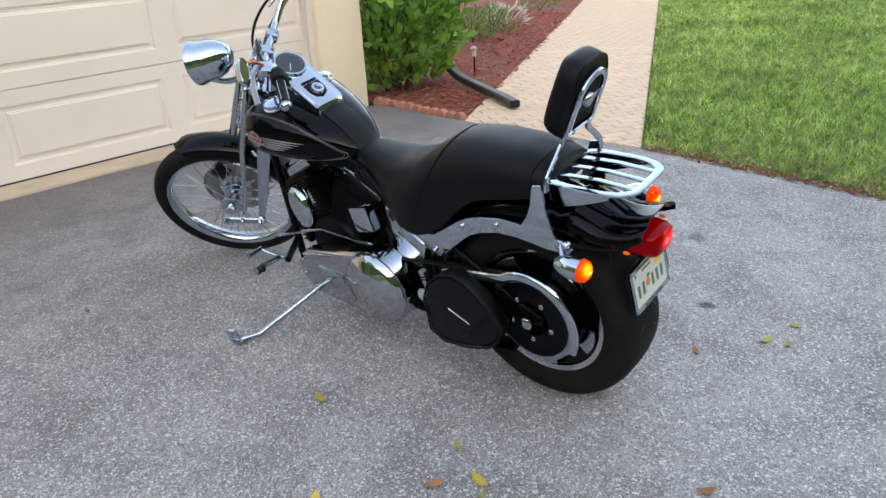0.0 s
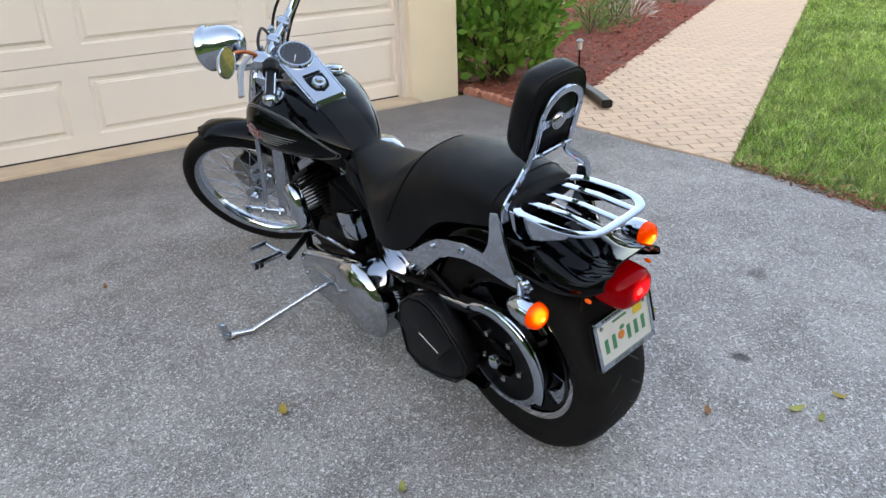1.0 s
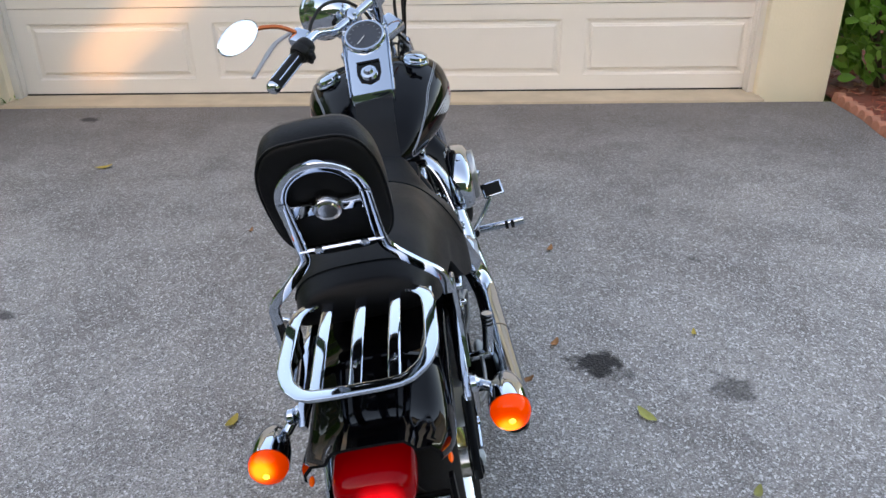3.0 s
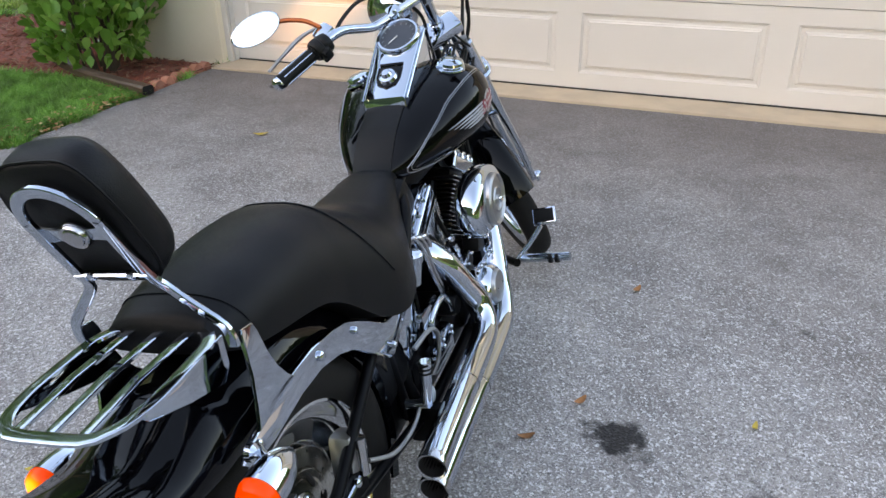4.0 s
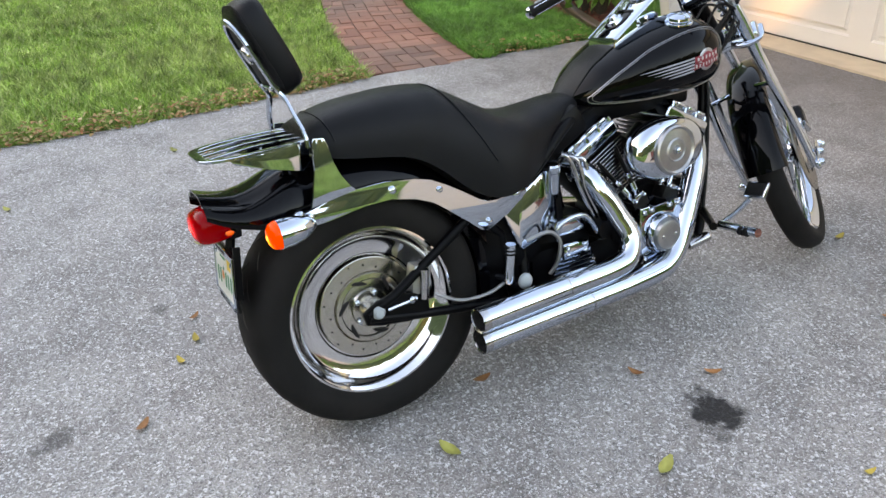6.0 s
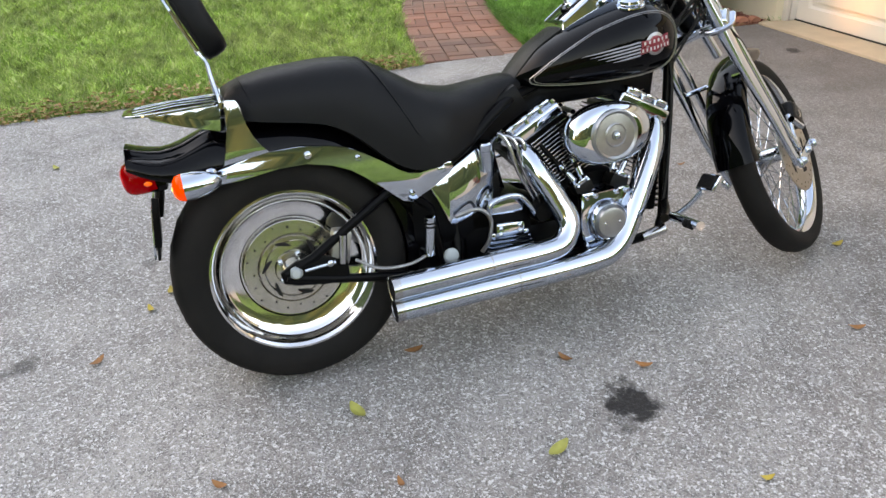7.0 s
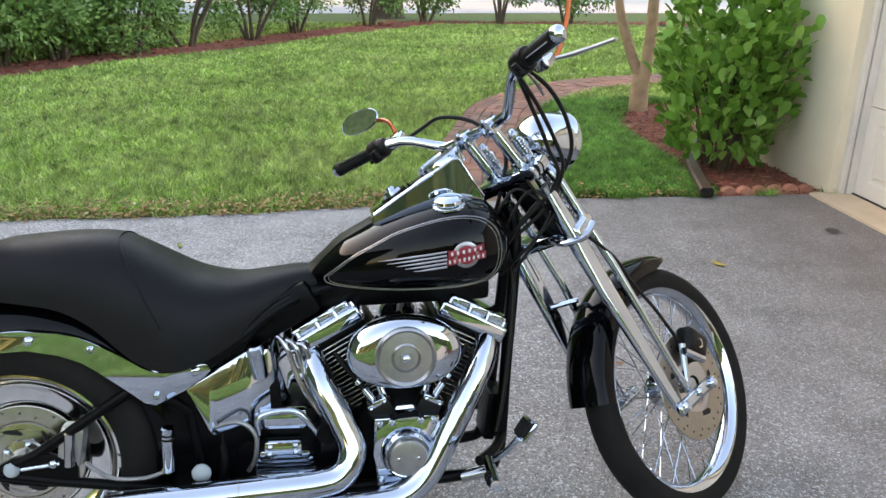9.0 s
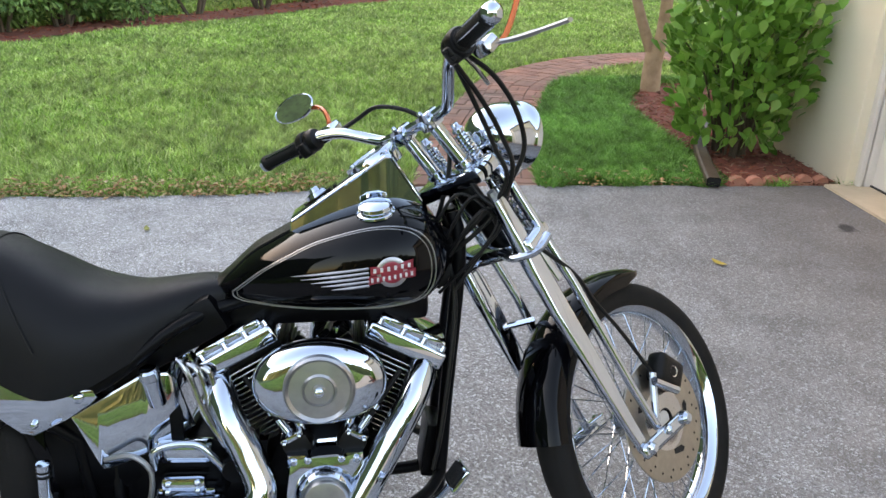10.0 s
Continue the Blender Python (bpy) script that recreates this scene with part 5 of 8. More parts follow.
# passenger pegs folded up, pivot caps, brake hose
for sx in (-1, 1):
    peg = part("passenger_peg", tube([(0.182 * sx, 0.358, 0.335), (0.191 * sx, 0.362, 0.395), (0.197 * sx, 0.366, 0.445)], 0.0135, 14), CHROME, bike, "folded chrome passenger peg")
    for k in range(3):
        part("peg_ring", tube([(0.1938 * sx, 0.3645, 0.416 + 0.0105 * k), (0.1942 * sx, 0.3647, 0.4205 + 0.0105 * k)], 0.0148, 14), GRIP, peg)
    part("peg_bracket", tube([(0.135 * sx, 0.355, 0.335), (0.190 * sx, 0.355, 0.340)], 0.011, 10), CHROME, bike)
    part("pivot_cap", ball((0.013, 0.023, 0.023), pose(0.160 * sx, 0.425, 0.309)), GREY, bike, "grey swing arm pivot cap")
part("brake_hose", tube(smooth_path([(0.130, 0.16, 0.345), (0.155, 0.22, 0.315), (0.165, 0.30, 0.312), (0.165, 0.36, 0.33)], 6), 0.005, 8), BRAID, bike, "braided rear brake hose")
part("cable", tube(smooth_path([(0.13, 0.46, 0.41), (0.15, 0.52, 0.425), (0.152, 0.555, 0.39), (0.145, 0.55, 0.33), (0.13, 0.53, 0.29)], 6), 0.006, 8), BRAID, bike)

# ---- left side: primary cover, horn, tool bag, stand ----
prim = bmesh.new()
out = []
for k in range(24):
    a = radians(90 + 180 * k / 23)
    out.append((0.628 + 0.146 * math.cos(a), 0.292 + 0.146 * math.sin(a)))
for k in range(16):
    a = radians(-90 + 180 * k / 15)
    out.append((0.975 + 0.090 * math.cos(a), 0.262 + 0.090 * math.sin(a)))
slab(out, 0.075, Matrix.Translation((-0.150, 0, 0)) @ FLAT, 0.022, prim)
primary = part("primary_cover", prim, PRIMARY, bike, "chrome primary drive cover", sharp=60)
part("derby_cover", lathe([(0, 0.052), (0.05, 0.050), (0.085, 0.045), (0.090, 0.041), (0.122, 0.032), (0.136, 0.018), (0.141, 0.0), (0, 0.0)], 48, Matrix.Translation((-0.182, 0.630, 0.292)) @ Matrix.Rotation(radians(-90), 4, "Y")), PRIMARY, primary, "domed chrome clutch cover")
part("inspection_cover", slab([(-0.065, -0.02), (0.065, -0.028), (0.065, 0.028), (-0.065, 0.02)], 0.012, Matrix.Translation((-0.190, 0.862, 0.280)) @ FLAT, 0.004), CHROME, primary)
for k in range(10):
    a, b = out[(k * 4 + 2) % len(out)]
    part("cover_bolt", bolt_bm((-0.186, 0.72 + (a - 0.72) * 0.92, 0.30 + (b - 0.30) * 0.90), (-1, 0, 0), 0.0065, 0.006), CHROME, primary)
part("side_cover", box((0.040, 0.092, 0.096), pose(-0.142, 0.656, 0.548, -12), 0.010), CHROME, bike, "chrome electrical side cover")
horn_rings = []
for h, sc in ((-0.022, 0.72), (-0.016, 0.90), (0.0, 1.0), (0.012, 0.97), (0.020, 0.86), (0.025, 0.62)):
    horn_rings.append([pose(-0.188, 0.928, 0.560, -14, 0, -8) @ Vector((-h, (0.058 - 0.016 * max(0.0, -math.sin(a))) * sc * math.cos(a), 0.082 * sc * math.copysign(abs(math.sin(a)) ** (1.0 if math.sin(a) > 0 else 0.6), math.sin(a)))) for a in [2 * math.pi * k / 36 for k in range(36)]])
horn = part("horn", loft(horn_rings), CHROME, bike, "chrome waterfall horn cover", sharp=60)
part("horn_bracket", tube([(-0.185, 0.945, 0.60), (-0.10, 0.93, 0.62), (-0.02, 0.92, 0.62)], 0.008, 8), BLACK_METAL, horn)
part("shift_rod", tube([(-0.185, 0.60, 0.478), (-0.190, 0.85, 0.486), (-0.200, 1.13, 0.395)], 0.0055, 8), CHROME, bike, "chrome gear shift rod")
bag_out = [(0.372, 0.215), (0.374, 0.345), (0.345, 0.408), (0.293, 0.452), (0.231, 0.470), (0.195, 0.460), (0.150, 0.430), (0.100, 0.372), (0.064, 0.316), (0.085, 0.262), (0.132, 0.219), (0.220, 0.192), (0.317, 0.182)]
bag = part("swing_arm_bag", slab(bag_out, 0.060, Matrix.Translation((-0.178, 0, 0)) @ FLAT, 0.018), LEATHER, bike, "black leather swing arm bag", sharp=70)
part("bag_flap", slab([(0.366, 0.32), (0.340, 0.402), (0.290, 0.445), (0.232, 0.462), (0.196, 0.452), (0.152, 0.422), (0.104, 0.366), (0.200, 0.270)], 0.008, Matrix.Translation((-0.2105, 0, 0)) @ FLAT, 0.003), LEATHER, bag)
part("bag_mark", slab([(0.185, 0.312), (0.265, 0.348), (0.263, 0.3525), (0.183, 0.3165)], 0.001, Matrix.Translation((-0.2152, 0, -0.01)) @ FLAT), WHITE, bag, "thin white printed line")
part("bag_piping", tube([(-0.206, a, b) for a, b in bag_out], 0.004, 6, closed=True), PLASTIC, bag)
belt = bmesh.new()
for z0, z1 in ((0.142, 0.070), (-0.142, -0.070)):
    tube([(-0.115, 0.0, 0.333 + z0), (-0.115, 0.30, 0.333 + (z0 * 0.45 + z1 * 0.55)), (-0.115, 0.58, 0.325 + z1)], 0.014, 8, bm=belt, flat=0.25, up=(0, 0, 1))
part("drive_belt", belt, RUBBER, bike, "black drive belt")
guard_line = []
for k in range(13):
    a = radians(205 - k * 12.5)
    guard_line.append((-0.148, 0.158 * math.cos(a), 0.333 + 0.158 * math.sin(a)))
guard_line = guard_line + [(-0.148, 0.205, 0.445), (-0.148, 0.32, 0.42)]
part("belt_guard", tube(smooth_path(guard_line, 2), 0.017, 10, flat=0.45), CHROME, bike, "chrome belt guard")
part("belt_guard_lower", tube([(-0.15, 0.06, 0.21), (-0.15, 0.25, 0.195), (-0.15, 0.40, 0.20)], 0.02, 8, flat=0.4), BLACK, bike)

# side stand
WORLD_TO_BIKE = (pose(-0.073, 0, -0.002, 0, 0, 3.3) @ pose(0, 0, 0, 0, -9.9, 0)).inverted()
foot = WORLD_TO_BIKE @ Vector((-0.660, 1.055, 0.028))
knee = WORLD_TO_BIKE @ Vector((-0.590, 1.030, 0.032))
stand = part("side_stand", tube(smooth_path([(-0.105, 0.985, 0.190), (-0.19, 0.99, 0.178), knee.lerp(Vector((-0.19, 0.99, 0.178)), 0.12), knee, foot], 5), 0.0105, 12), CHROME, bike, "chrome side stand")
part("stand_foot", box((0.060, 0.042, 0.008), Matrix.Translation(foot) @ pose(0, 0, 0, 0, 14, 20), 0.003), CHROME, stand)
part("stand_tab", box((0.014, 0.042, 0.060), Matrix.Translation(foot + Vector((-0.02, 0.01, 0.03))) @ pose(0, 0, 0, 0, -10, 20), 0.005), CHROME, stand)
part("stand_pivot", box((0.05, 0.05, 0.06), pose(-0.115, 0.985, 0.205), 0.012), BLACK_METAL, bike)

# forward controls
for sx in (-1, 1):
    brk = part("control_bracket", tube(smooth_path([(0.09 * sx, 1.17, 0.31), (0.15 * sx, 1.135, 0.300), (0.215 * sx, 1.085, 0.305)], 5), 0.013, 10), BLACK_METAL, bike, "black foot control bracket")
    y0 = 1.104 if sx > 0 else 1.128
    peg = part("foot_peg", tube([(0.225 * sx, y0, 0.310), ((0.375 if sx > 0 else 0.345) * sx, y0 - 0.012, 0.322)], 0.0135, 14), CHROME, bike, "chrome foot peg with rubber rings")
    for k in range(2):
        part("peg_ring", tube([((0.312 + 0.02 * k) * sx, y0 - 0.013, 0.3155 + 0.001 * k), ((0.322 + 0.02 * k) * sx, y0 - 0.014, 0.316 + 0.001 * k)], 0.0145, 14), GRIP, peg)
pedal = part("brake_pedal", tube(smooth_path([(0.205, 1.120, 0.30), (0.24, 1.145, 0.335), (0.280, 1.168, 0.388)], 5), 0.008, 10), CHROME, bike, "chrome brake pedal arm")
pad_m = along((0.292, 1.180, 0.414), (0.292, 1.07, 0.50)) @ pose(0, 0, 0, 0, 0, 8)
part("pedal_plate", box((0.072, 0.052, 0.012), pad_m, 0.005), CHROME, pedal)
part("pedal_pad", box((0.058, 0.040, 0.006), pad_m @ pose(0, 0, 0.008), 0.002), GRIP, pedal, "black rubber pedal pad")
shift = part("shift_lever", tube(smooth_path([(-0.205, 1.12, 0.30), (-0.225, 1.17, 0.315), (-0.24, 1.215, 0.335)], 5), 0.007, 10), CHROME, bike, "chrome gear shift lever")
part("shift_peg", tube([(-0.235, 1.215, 0.335), (-0.305, 1.205, 0.34)], 0.010, 12), CHROME, shift)
part("master_cylinder", lathe([(0, 0.03), (0.012, 0.028), (0.016, 0.02), (0.016, -0.05), (0, -0.05)], 16, along((0.155, 1.10, 0.245), (0.20, 1.30, 0.30))), CHROME_DULL, bike)

# ---- tail: lamp, plate, signals, rack, backrest ----
lamp_m = Matrix.Translation((-0.008, -0.326, 0.642)) @ Matrix.Rotation(radians(96), 4, "X")
rows = []
for sc, h in ((1.0, -0.02), (1.0, 0.018), (0.96, 0.036), (0.84, 0.050), (0.58, 0.058)):
    rows.append([lamp_m @ Vector((0.062 * sc * math.copysign(abs(math.cos(2 * math.pi * k / 36)) ** 0.75, math.cos(2 * math.pi * k / 36)), 0.044 * sc * math.copysign(abs(math.sin(2 * math.pi * k / 36)) ** 0.75, math.sin(2 * math.pi * k / 36)), h)) for k in range(36)])
tail_lamp = part("tail_lamp", loft(rows), RED_LENS, bike, "lit red tail lamp lens")
for k in range(9):
    h = -0.022 + 0.0055 * k
    part("lens_rib", tube([lamp_m @ Vector((-0.045, h, 0.0535 - 3.2 * h * h)), lamp_m @ Vector((0, h, 0.0592 - 3.2 * h * h)), lamp_m @ Vector((0.045, h, 0.0535 - 3.2 * h * h))], 0.0013, 5), RED_LENS, tail_lamp)
part("bulb", ball((0.010, 0.010, 0.004), lamp_m @ pose(0, 0.004, 0.058)), RED_BULB, tail_lamp, "bright lamp filament glow")
part("lamp_base", box((0.10, 0.05, 0.06), pose(-0.008, -0.300, 0.630), 0.015), BLACK, bike, "black tail lamp base")
plate_m = Matrix.Translation((-0.006, -0.332, 0.507)) @ Matrix.Rotation(radians(82), 4, "X")
number_plate = part("number_plate", box((0.184, 0.122, 0.002), plate_m, 0.0008), PLATE, bike, "white metal number plate with green marks")
fr_bm = bmesh.new()
for size, at in (((0.196, 0.015, 0.005), (0, 0.060, 0.002)), ((0.196, 0.014, 0.005), (0, -0.060, 0.002)), ((0.008, 0.134, 0.005), (-0.094, 0, 0.002)), ((0.008, 0.134, 0.005), (0.094, 0, 0.002))):
    box(size, plate_m @ pose(*at), 0.0015, fr_bm)
part("plate_frame", fr_bm, CHROME, number_plate, "chrome plate frame")
part("frame_writing", text_bm("AUSTIN, TEXAS", 0.0155, plate_m @ pose(0, -0.0605, 0.0046), 0.0003), SEAL, number_plate, "dark frame lettering")
for k in range(9):
    part("frame_mark", box((0.009 if k % 3 else 0.006, 0.006, 0.0006), plate_m @ pose(-0.068 + 0.0115 * k, 0.061, 0.0048)), SEAL, number_plate)
for k in range(6):
    x = -0.066 + 0.0262 * k
    if k == 2:
        continue
    part("plate_mark", box((0.012, 0.038, 0.0008), plate_m @ pose(x, -0.010, 0.0016)), GREEN_INK, number_plate, "green printed bar")
part("plate_picture", ball((0.012, 0.012, 0.0006), plate_m @ pose(-0.014, -0.004, 0.0016)), ORANGE_INK, number_plate, "small orange printed spot")
part("plate_picture", ball((0.009, 0.006, 0.0006), plate_m @ pose(-0.008, 0.014, 0.0016)), GREEN_INK, number_plate)
part("plate_sticker", box((0.032, 0.026, 0.0008), plate_m @ pose(0.052, 0.036, 0.0016)), YELLOW_INK, number_plate, "yellow sticker")
part("plate_heading", box((0.050, 0.006, 0.0008), plate_m @ pose(-0.012, 0.042, 0.0016)), GREEN_INK, number_plate)
for sx in (-1, 1):
    part("plate_bolt", bolt_bm(plate_m @ Vector((0.076 * sx, 0.044, 0.001)), plate_m.to_3x3() @ Vector((0, 0, 1)), 0.006, 0.004), CHROME, number_plate)
part("plate_backing", box((0.20, 0.14, 0.008), plate_m @ pose(0, 0.0, -0.008), 0.003), PLASTIC, bike)
part("plate_bracket", tube([(0.0, -0.30, 0.60), (0.0, -0.318, 0.53)], 0.012, 8), BLACK_METAL, bike)
part("plate_arm", box((0.008, 0.018, 0.130), pose(0.100, -0.320, 0.537, -8), 0.003), BLACK_METAL, bike, "black plate side bracket")
for sx in (-1, 1):
    X, Z = (0.206, 0.638) if sx > 0 else (0.194, 0.614)      # the left stalk hangs lower
    sm = along((X * sx, -0.172, Z + 0.003), (X * sx, -0.30, Z - 0.003))
    sig = part("turn_signal", lathe([(0, -0.028), (0.008, -0.026), (0.020, -0.012), (0.029, 0.010), (0.0335, 0.035), (0.0345, 0.062), (0.031, 0.062), (0, 0.060)], 30, sm), CHROME, bike, "chrome bullet turn signal")
    part("signal_lens", lathe([(0.0325, 0.058), (0.0330, 0.066), (0.029, 0.078), (0.018, 0.086), (0, 0.089)], 30, sm), AMBER_LENS, sig, "lit amber signal lens")
    part("bulb", ball((0.006, 0.006, 0.003), sm @ pose(0, 0, 0.087)), BULB, sig, "bright signal bulb glow")
    part("signal_stem", tube([(0.148 * sx, -0.145, 0.642), (0.172 * sx, -0.165, Z + 0.005), (X * sx, -0.184, Z)], 0.0095, 10), CHROME, sig)
    part("stem_nut", bolt_bm((0.150 * sx, -0.166, 0.650), (sx, 0, 0), 0.015, 0.016), CHROME, sig)
    part("side_reflector", ball((0.004, 0.010, 0.006), pose(0.106 * sx, -0.318, 0.640)), AMBER_DIM, bike, "small amber reflector")

# luggage rack
RACK_Z = 0.810
ring_out = [(-0.080, -0.085), (0.080, -0.085), (0.110, -0.125), (0.112, -0.250), (0.100, -0.300), (0.070, -0.334), (-0.070, -0.334), (-0.100, -0.300), (-0.112, -0.250), (-0.110, -0.125)]
line = []
for k in range(len(ring_out)):
    a, b, c = (Vector((*ring_out[(k + d) % len(ring_out)], RACK_Z)) for d in (-1, 0, 1))
    p, q = b.lerp(a, 0.25), b.lerp(c, 0.25)
    line += [p, (p + 2 * b + q) / 4, q]
rack = part("luggage_rack", tube([v + Vector((0, 0, -0.03 * (-0.10 - v.y))) for v in line], 0.0112, 12, closed=True, flat=0.32, up=(0, 0, 1), square=0.35), CHROME, bike, "chrome luggage rack ring")
for x in (-0.056, 0.0, 0.056):
    part("rack_slat", tube([(x, -0.088, RACK_Z), (x, -0.22, RACK_Z + 0.001), (x, -0.332, RACK_Z - 0.008)], 0.0095, 12, flat=0.32, up=(0, 0, 1), square=0.35), CHROME, rack, "chrome rack slat")
for sx in (-1, 1):
    part("rack_side", slab([(-0.100, 0.810), (-0.235, 0.805), (-0.285, 0.802), (-0.275, 0.790), (-0.200, 0.764), (-0.125, 0.742), (-0.105, 0.764)], 0.005, Matrix.Translation((0.114 * sx, 0, 0)) @ FLAT, 0.0015), CHROME, rack, "chrome rack side plate")

# backrest
def rest(x, h, d):
    """A point on the backrest: to the right, up along it, back from it."""
    return Vector((x, -0.098 - 0.40 * h - 0.92 * d, 0.925 + 0.92 * h - 0.40 * d))


pad_rings = []
for d, sc in ((-0.040, 0.80), (-0.036, 0.92), (-0.022, 0.985), (0.0, 1.0), (0.018, 0.985), (0.026, 0.93)):
    ring = []
    for k in range(40):
        a = 2 * math.pi * k / 40
        c, s = math.cos(a), math.sin(a)
        x = (0.091 - 0.010 * max(0.0, -s)) * sc * math.copysign(abs(c) ** 0.48, c)
        h = 0.104 + 0.114 * sc * math.copysign(abs(s) ** (0.50 if s < 0 else 0.72), s)
        ring.append(rest(x, h, d - 0.010 * (1 - c * c) * max(0, s)))
    pad_rings.append(ring)
pad = part("backrest_pad", loft(pad_rings), LEATHER, bike, "padded black vinyl backrest", sharp=70)
part("pad_seam", tube([r + Vector((0, -0.001, 0)) for r in pad_rings[4]], 0.0022, 6, closed=True), LEATHER, pad)
bar = []
for k in range(25):
    a = radians(180 - 180 * k / 24)
    bar.append(rest(0.060 * math.cos(a), 0.124 + 0.066 * math.sin(a), 0.034))
path_ = [Vector((-0.143, -0.112, 0.800)), Vector((-0.138, -0.114, 0.835)), Vector((-0.100, -0.118, 0.872)), Vector((-0.068, -0.122, 0.905)), rest(-0.061, 0.03, 0.034)] + bar + [rest(0.061, 0.03, 0.034), Vector((0.068, -0.122, 0.905)), Vector((0.100, -0.118, 0.872)), Vector((0.138, -0.114, 0.835)), Vector((0.143, -0.112, 0.800))]
sissy = part("backrest_bar", tube(smooth_path(path_, 3), 0.0090, 12, flat=0.5, up=(0, -0.92, -0.40), square=0.4), CHROME, bike, "chrome backrest hoop")
part("cross_bar", tube([rest(-0.066, 0.022, 0.032), rest(0.066, 0.022, 0.032)], 0.009, 8, flat=0.5), CHROME, sissy)
for sx in (-1, 1):
    part("bar_bolt", bolt_bm(rest(0.036 * sx, 0.022, 0.036), (0, -0.9, -0.4), 0.008, 0.006), CHROME, sissy)
med_m = along(rest(0, 0.105, 0.030), rest(0, 0.105, 0.2))
part("medallion_strap", slab([(-0.066, -0.016), (-0.030, -0.010), (0.030, -0.010), (0.066, -0.016), (0.066, 0.016), (0.030, 0.010), (-0.030, 0.010), (-0.066, 0.016)], 0.005, med_m, 0.001), CHROME, sissy)
part("medallion", lathe([(0, 0.010), (0.014, 0.010), (0.016, 0.008), (0.020, 0.009), (0.023, 0.004), (0.023, 0), (0, 0)], 28, med_m), CHROME_DULL, sissy, "round chrome medallion")

# ---- steered front: springer fork, wheel, lamp, handlebar ----
S_AX = -0.750                                   # along the steering axis to the front axle
F_AX = 0.030
front_axis = (TURN_.to_3x3() @ Vector((1, 0, 0))).normalized()
front_c = st(0, F_AX, S_AX)
front_m = along(front_c, front_c + front_axis)
front_wheel = part("front_wheel", lathe([(0.268, -0.026), (0.282, -0.034), (0.285, -0.030), (0.276, -0.022), (0.268, -0.012), (0.266, 0), (0.268, 0.012), (0.276, 0.022), (0.285, 0.030), (0.282, 0.034), (0.268, 0.026), (0.260, 0.012), (0.258, 0), (0.260, -0.012)], 80, front_m, closed=True), CHROME, bike, "chrome laced front rim")
part("tyre", lathe([(0.270, -0.026), (0.290, -0.038), (0.312, -0.0435), (0.328, -0.038), (0.339, -0.024), (0.3445, 0.0), (0.339, 0.024), (0.328, 0.038), (0.312, 0.0435), (0.290, 0.038), (0.270, 0.026)], 96, front_m), RUBBER, front_wheel, "narrow black front tyre")
part("hub", lathe([(0, -0.075), (0.020, -0.075), (0.022, -0.05), (0.046, -0.048), (0.048, -0.040), (0.028, -0.030), (0.026, 0.030), (0.052, 0.036), (0.054, 0.046), (0.022, 0.050), (0.020, 0.075), (0, 0.075)], 32, front_m), CHROME, front_wheel, "chrome front hub")
me_spoke = bpy.data.meshes.new("spoke")
sp = tube([(0, 0, 0), (0, 0, 0.2235)], 0.0017, 6)
sp.to_mesh(me_spoke)
sp.free()
me_spoke.materials.append(CHROME)
for k in range(40):
    a = 2 * math.pi * k / 40
    side = 1 if k % 2 else -1
    lead = (1 if (k // 2) % 2 else -1) * 0.62
    p = front_m @ Vector((0.046 * math.cos(a + lead), 0.046 * math.sin(a + lead), 0.042 * side))
    q = front_m @ Vector((0.262 * math.cos(a), 0.262 * math.sin(a), 0.005 * side))
    ob = new("spoke", me_spoke)
    ob.parent = front_wheel
    ob.matrix_basis = along(p, q) @ Matrix.Diagonal((1, 1, (q - p).length / 0.2235, 1))
part("brake_disc", lathe([(0.070, 0.070), (0.1465, 0.070), (0.148, 0.0725), (0.1465, 0.075), (0.070, 0.075), (0.068, 0.0725)], 64, front_m, closed=True), DISC, front_wheel, "drilled steel front brake disc")
part("disc_carrier", lathe([(0.026, 0.080), (0.045, 0.080), (0.060, 0.075), (0.074, 0.076), (0.074, 0.068), (0.026, 0.045)], 40, front_m, closed=True), CHROME_DULL, front_wheel)
for k in range(33):
    a, r = 2 * math.pi * (k + 0.25 * (k % 3)) / 33, 0.120 + 0.0075 * (k % 3)
    part("disc_hole", lathe([(0, 0.0756), (0.0035, 0.0756)], 8, front_m @ pose(r * math.cos(a), r * math.sin(a), 0)), HOLE, front_wheel)
for k in range(5):
    a = 2 * math.pi * k / 5
    part("disc_slot", slab([(-0.020, -0.006), (0.012, -0.008), (0.022, 0.0), (0.012, 0.008), (-0.020, 0.006)], 0.001, front_m @ Matrix.Rotation(a, 4, "Z") @ pose(0.087, 0, 0.0756, 0, 0, 70)), HOLE, front_wheel)

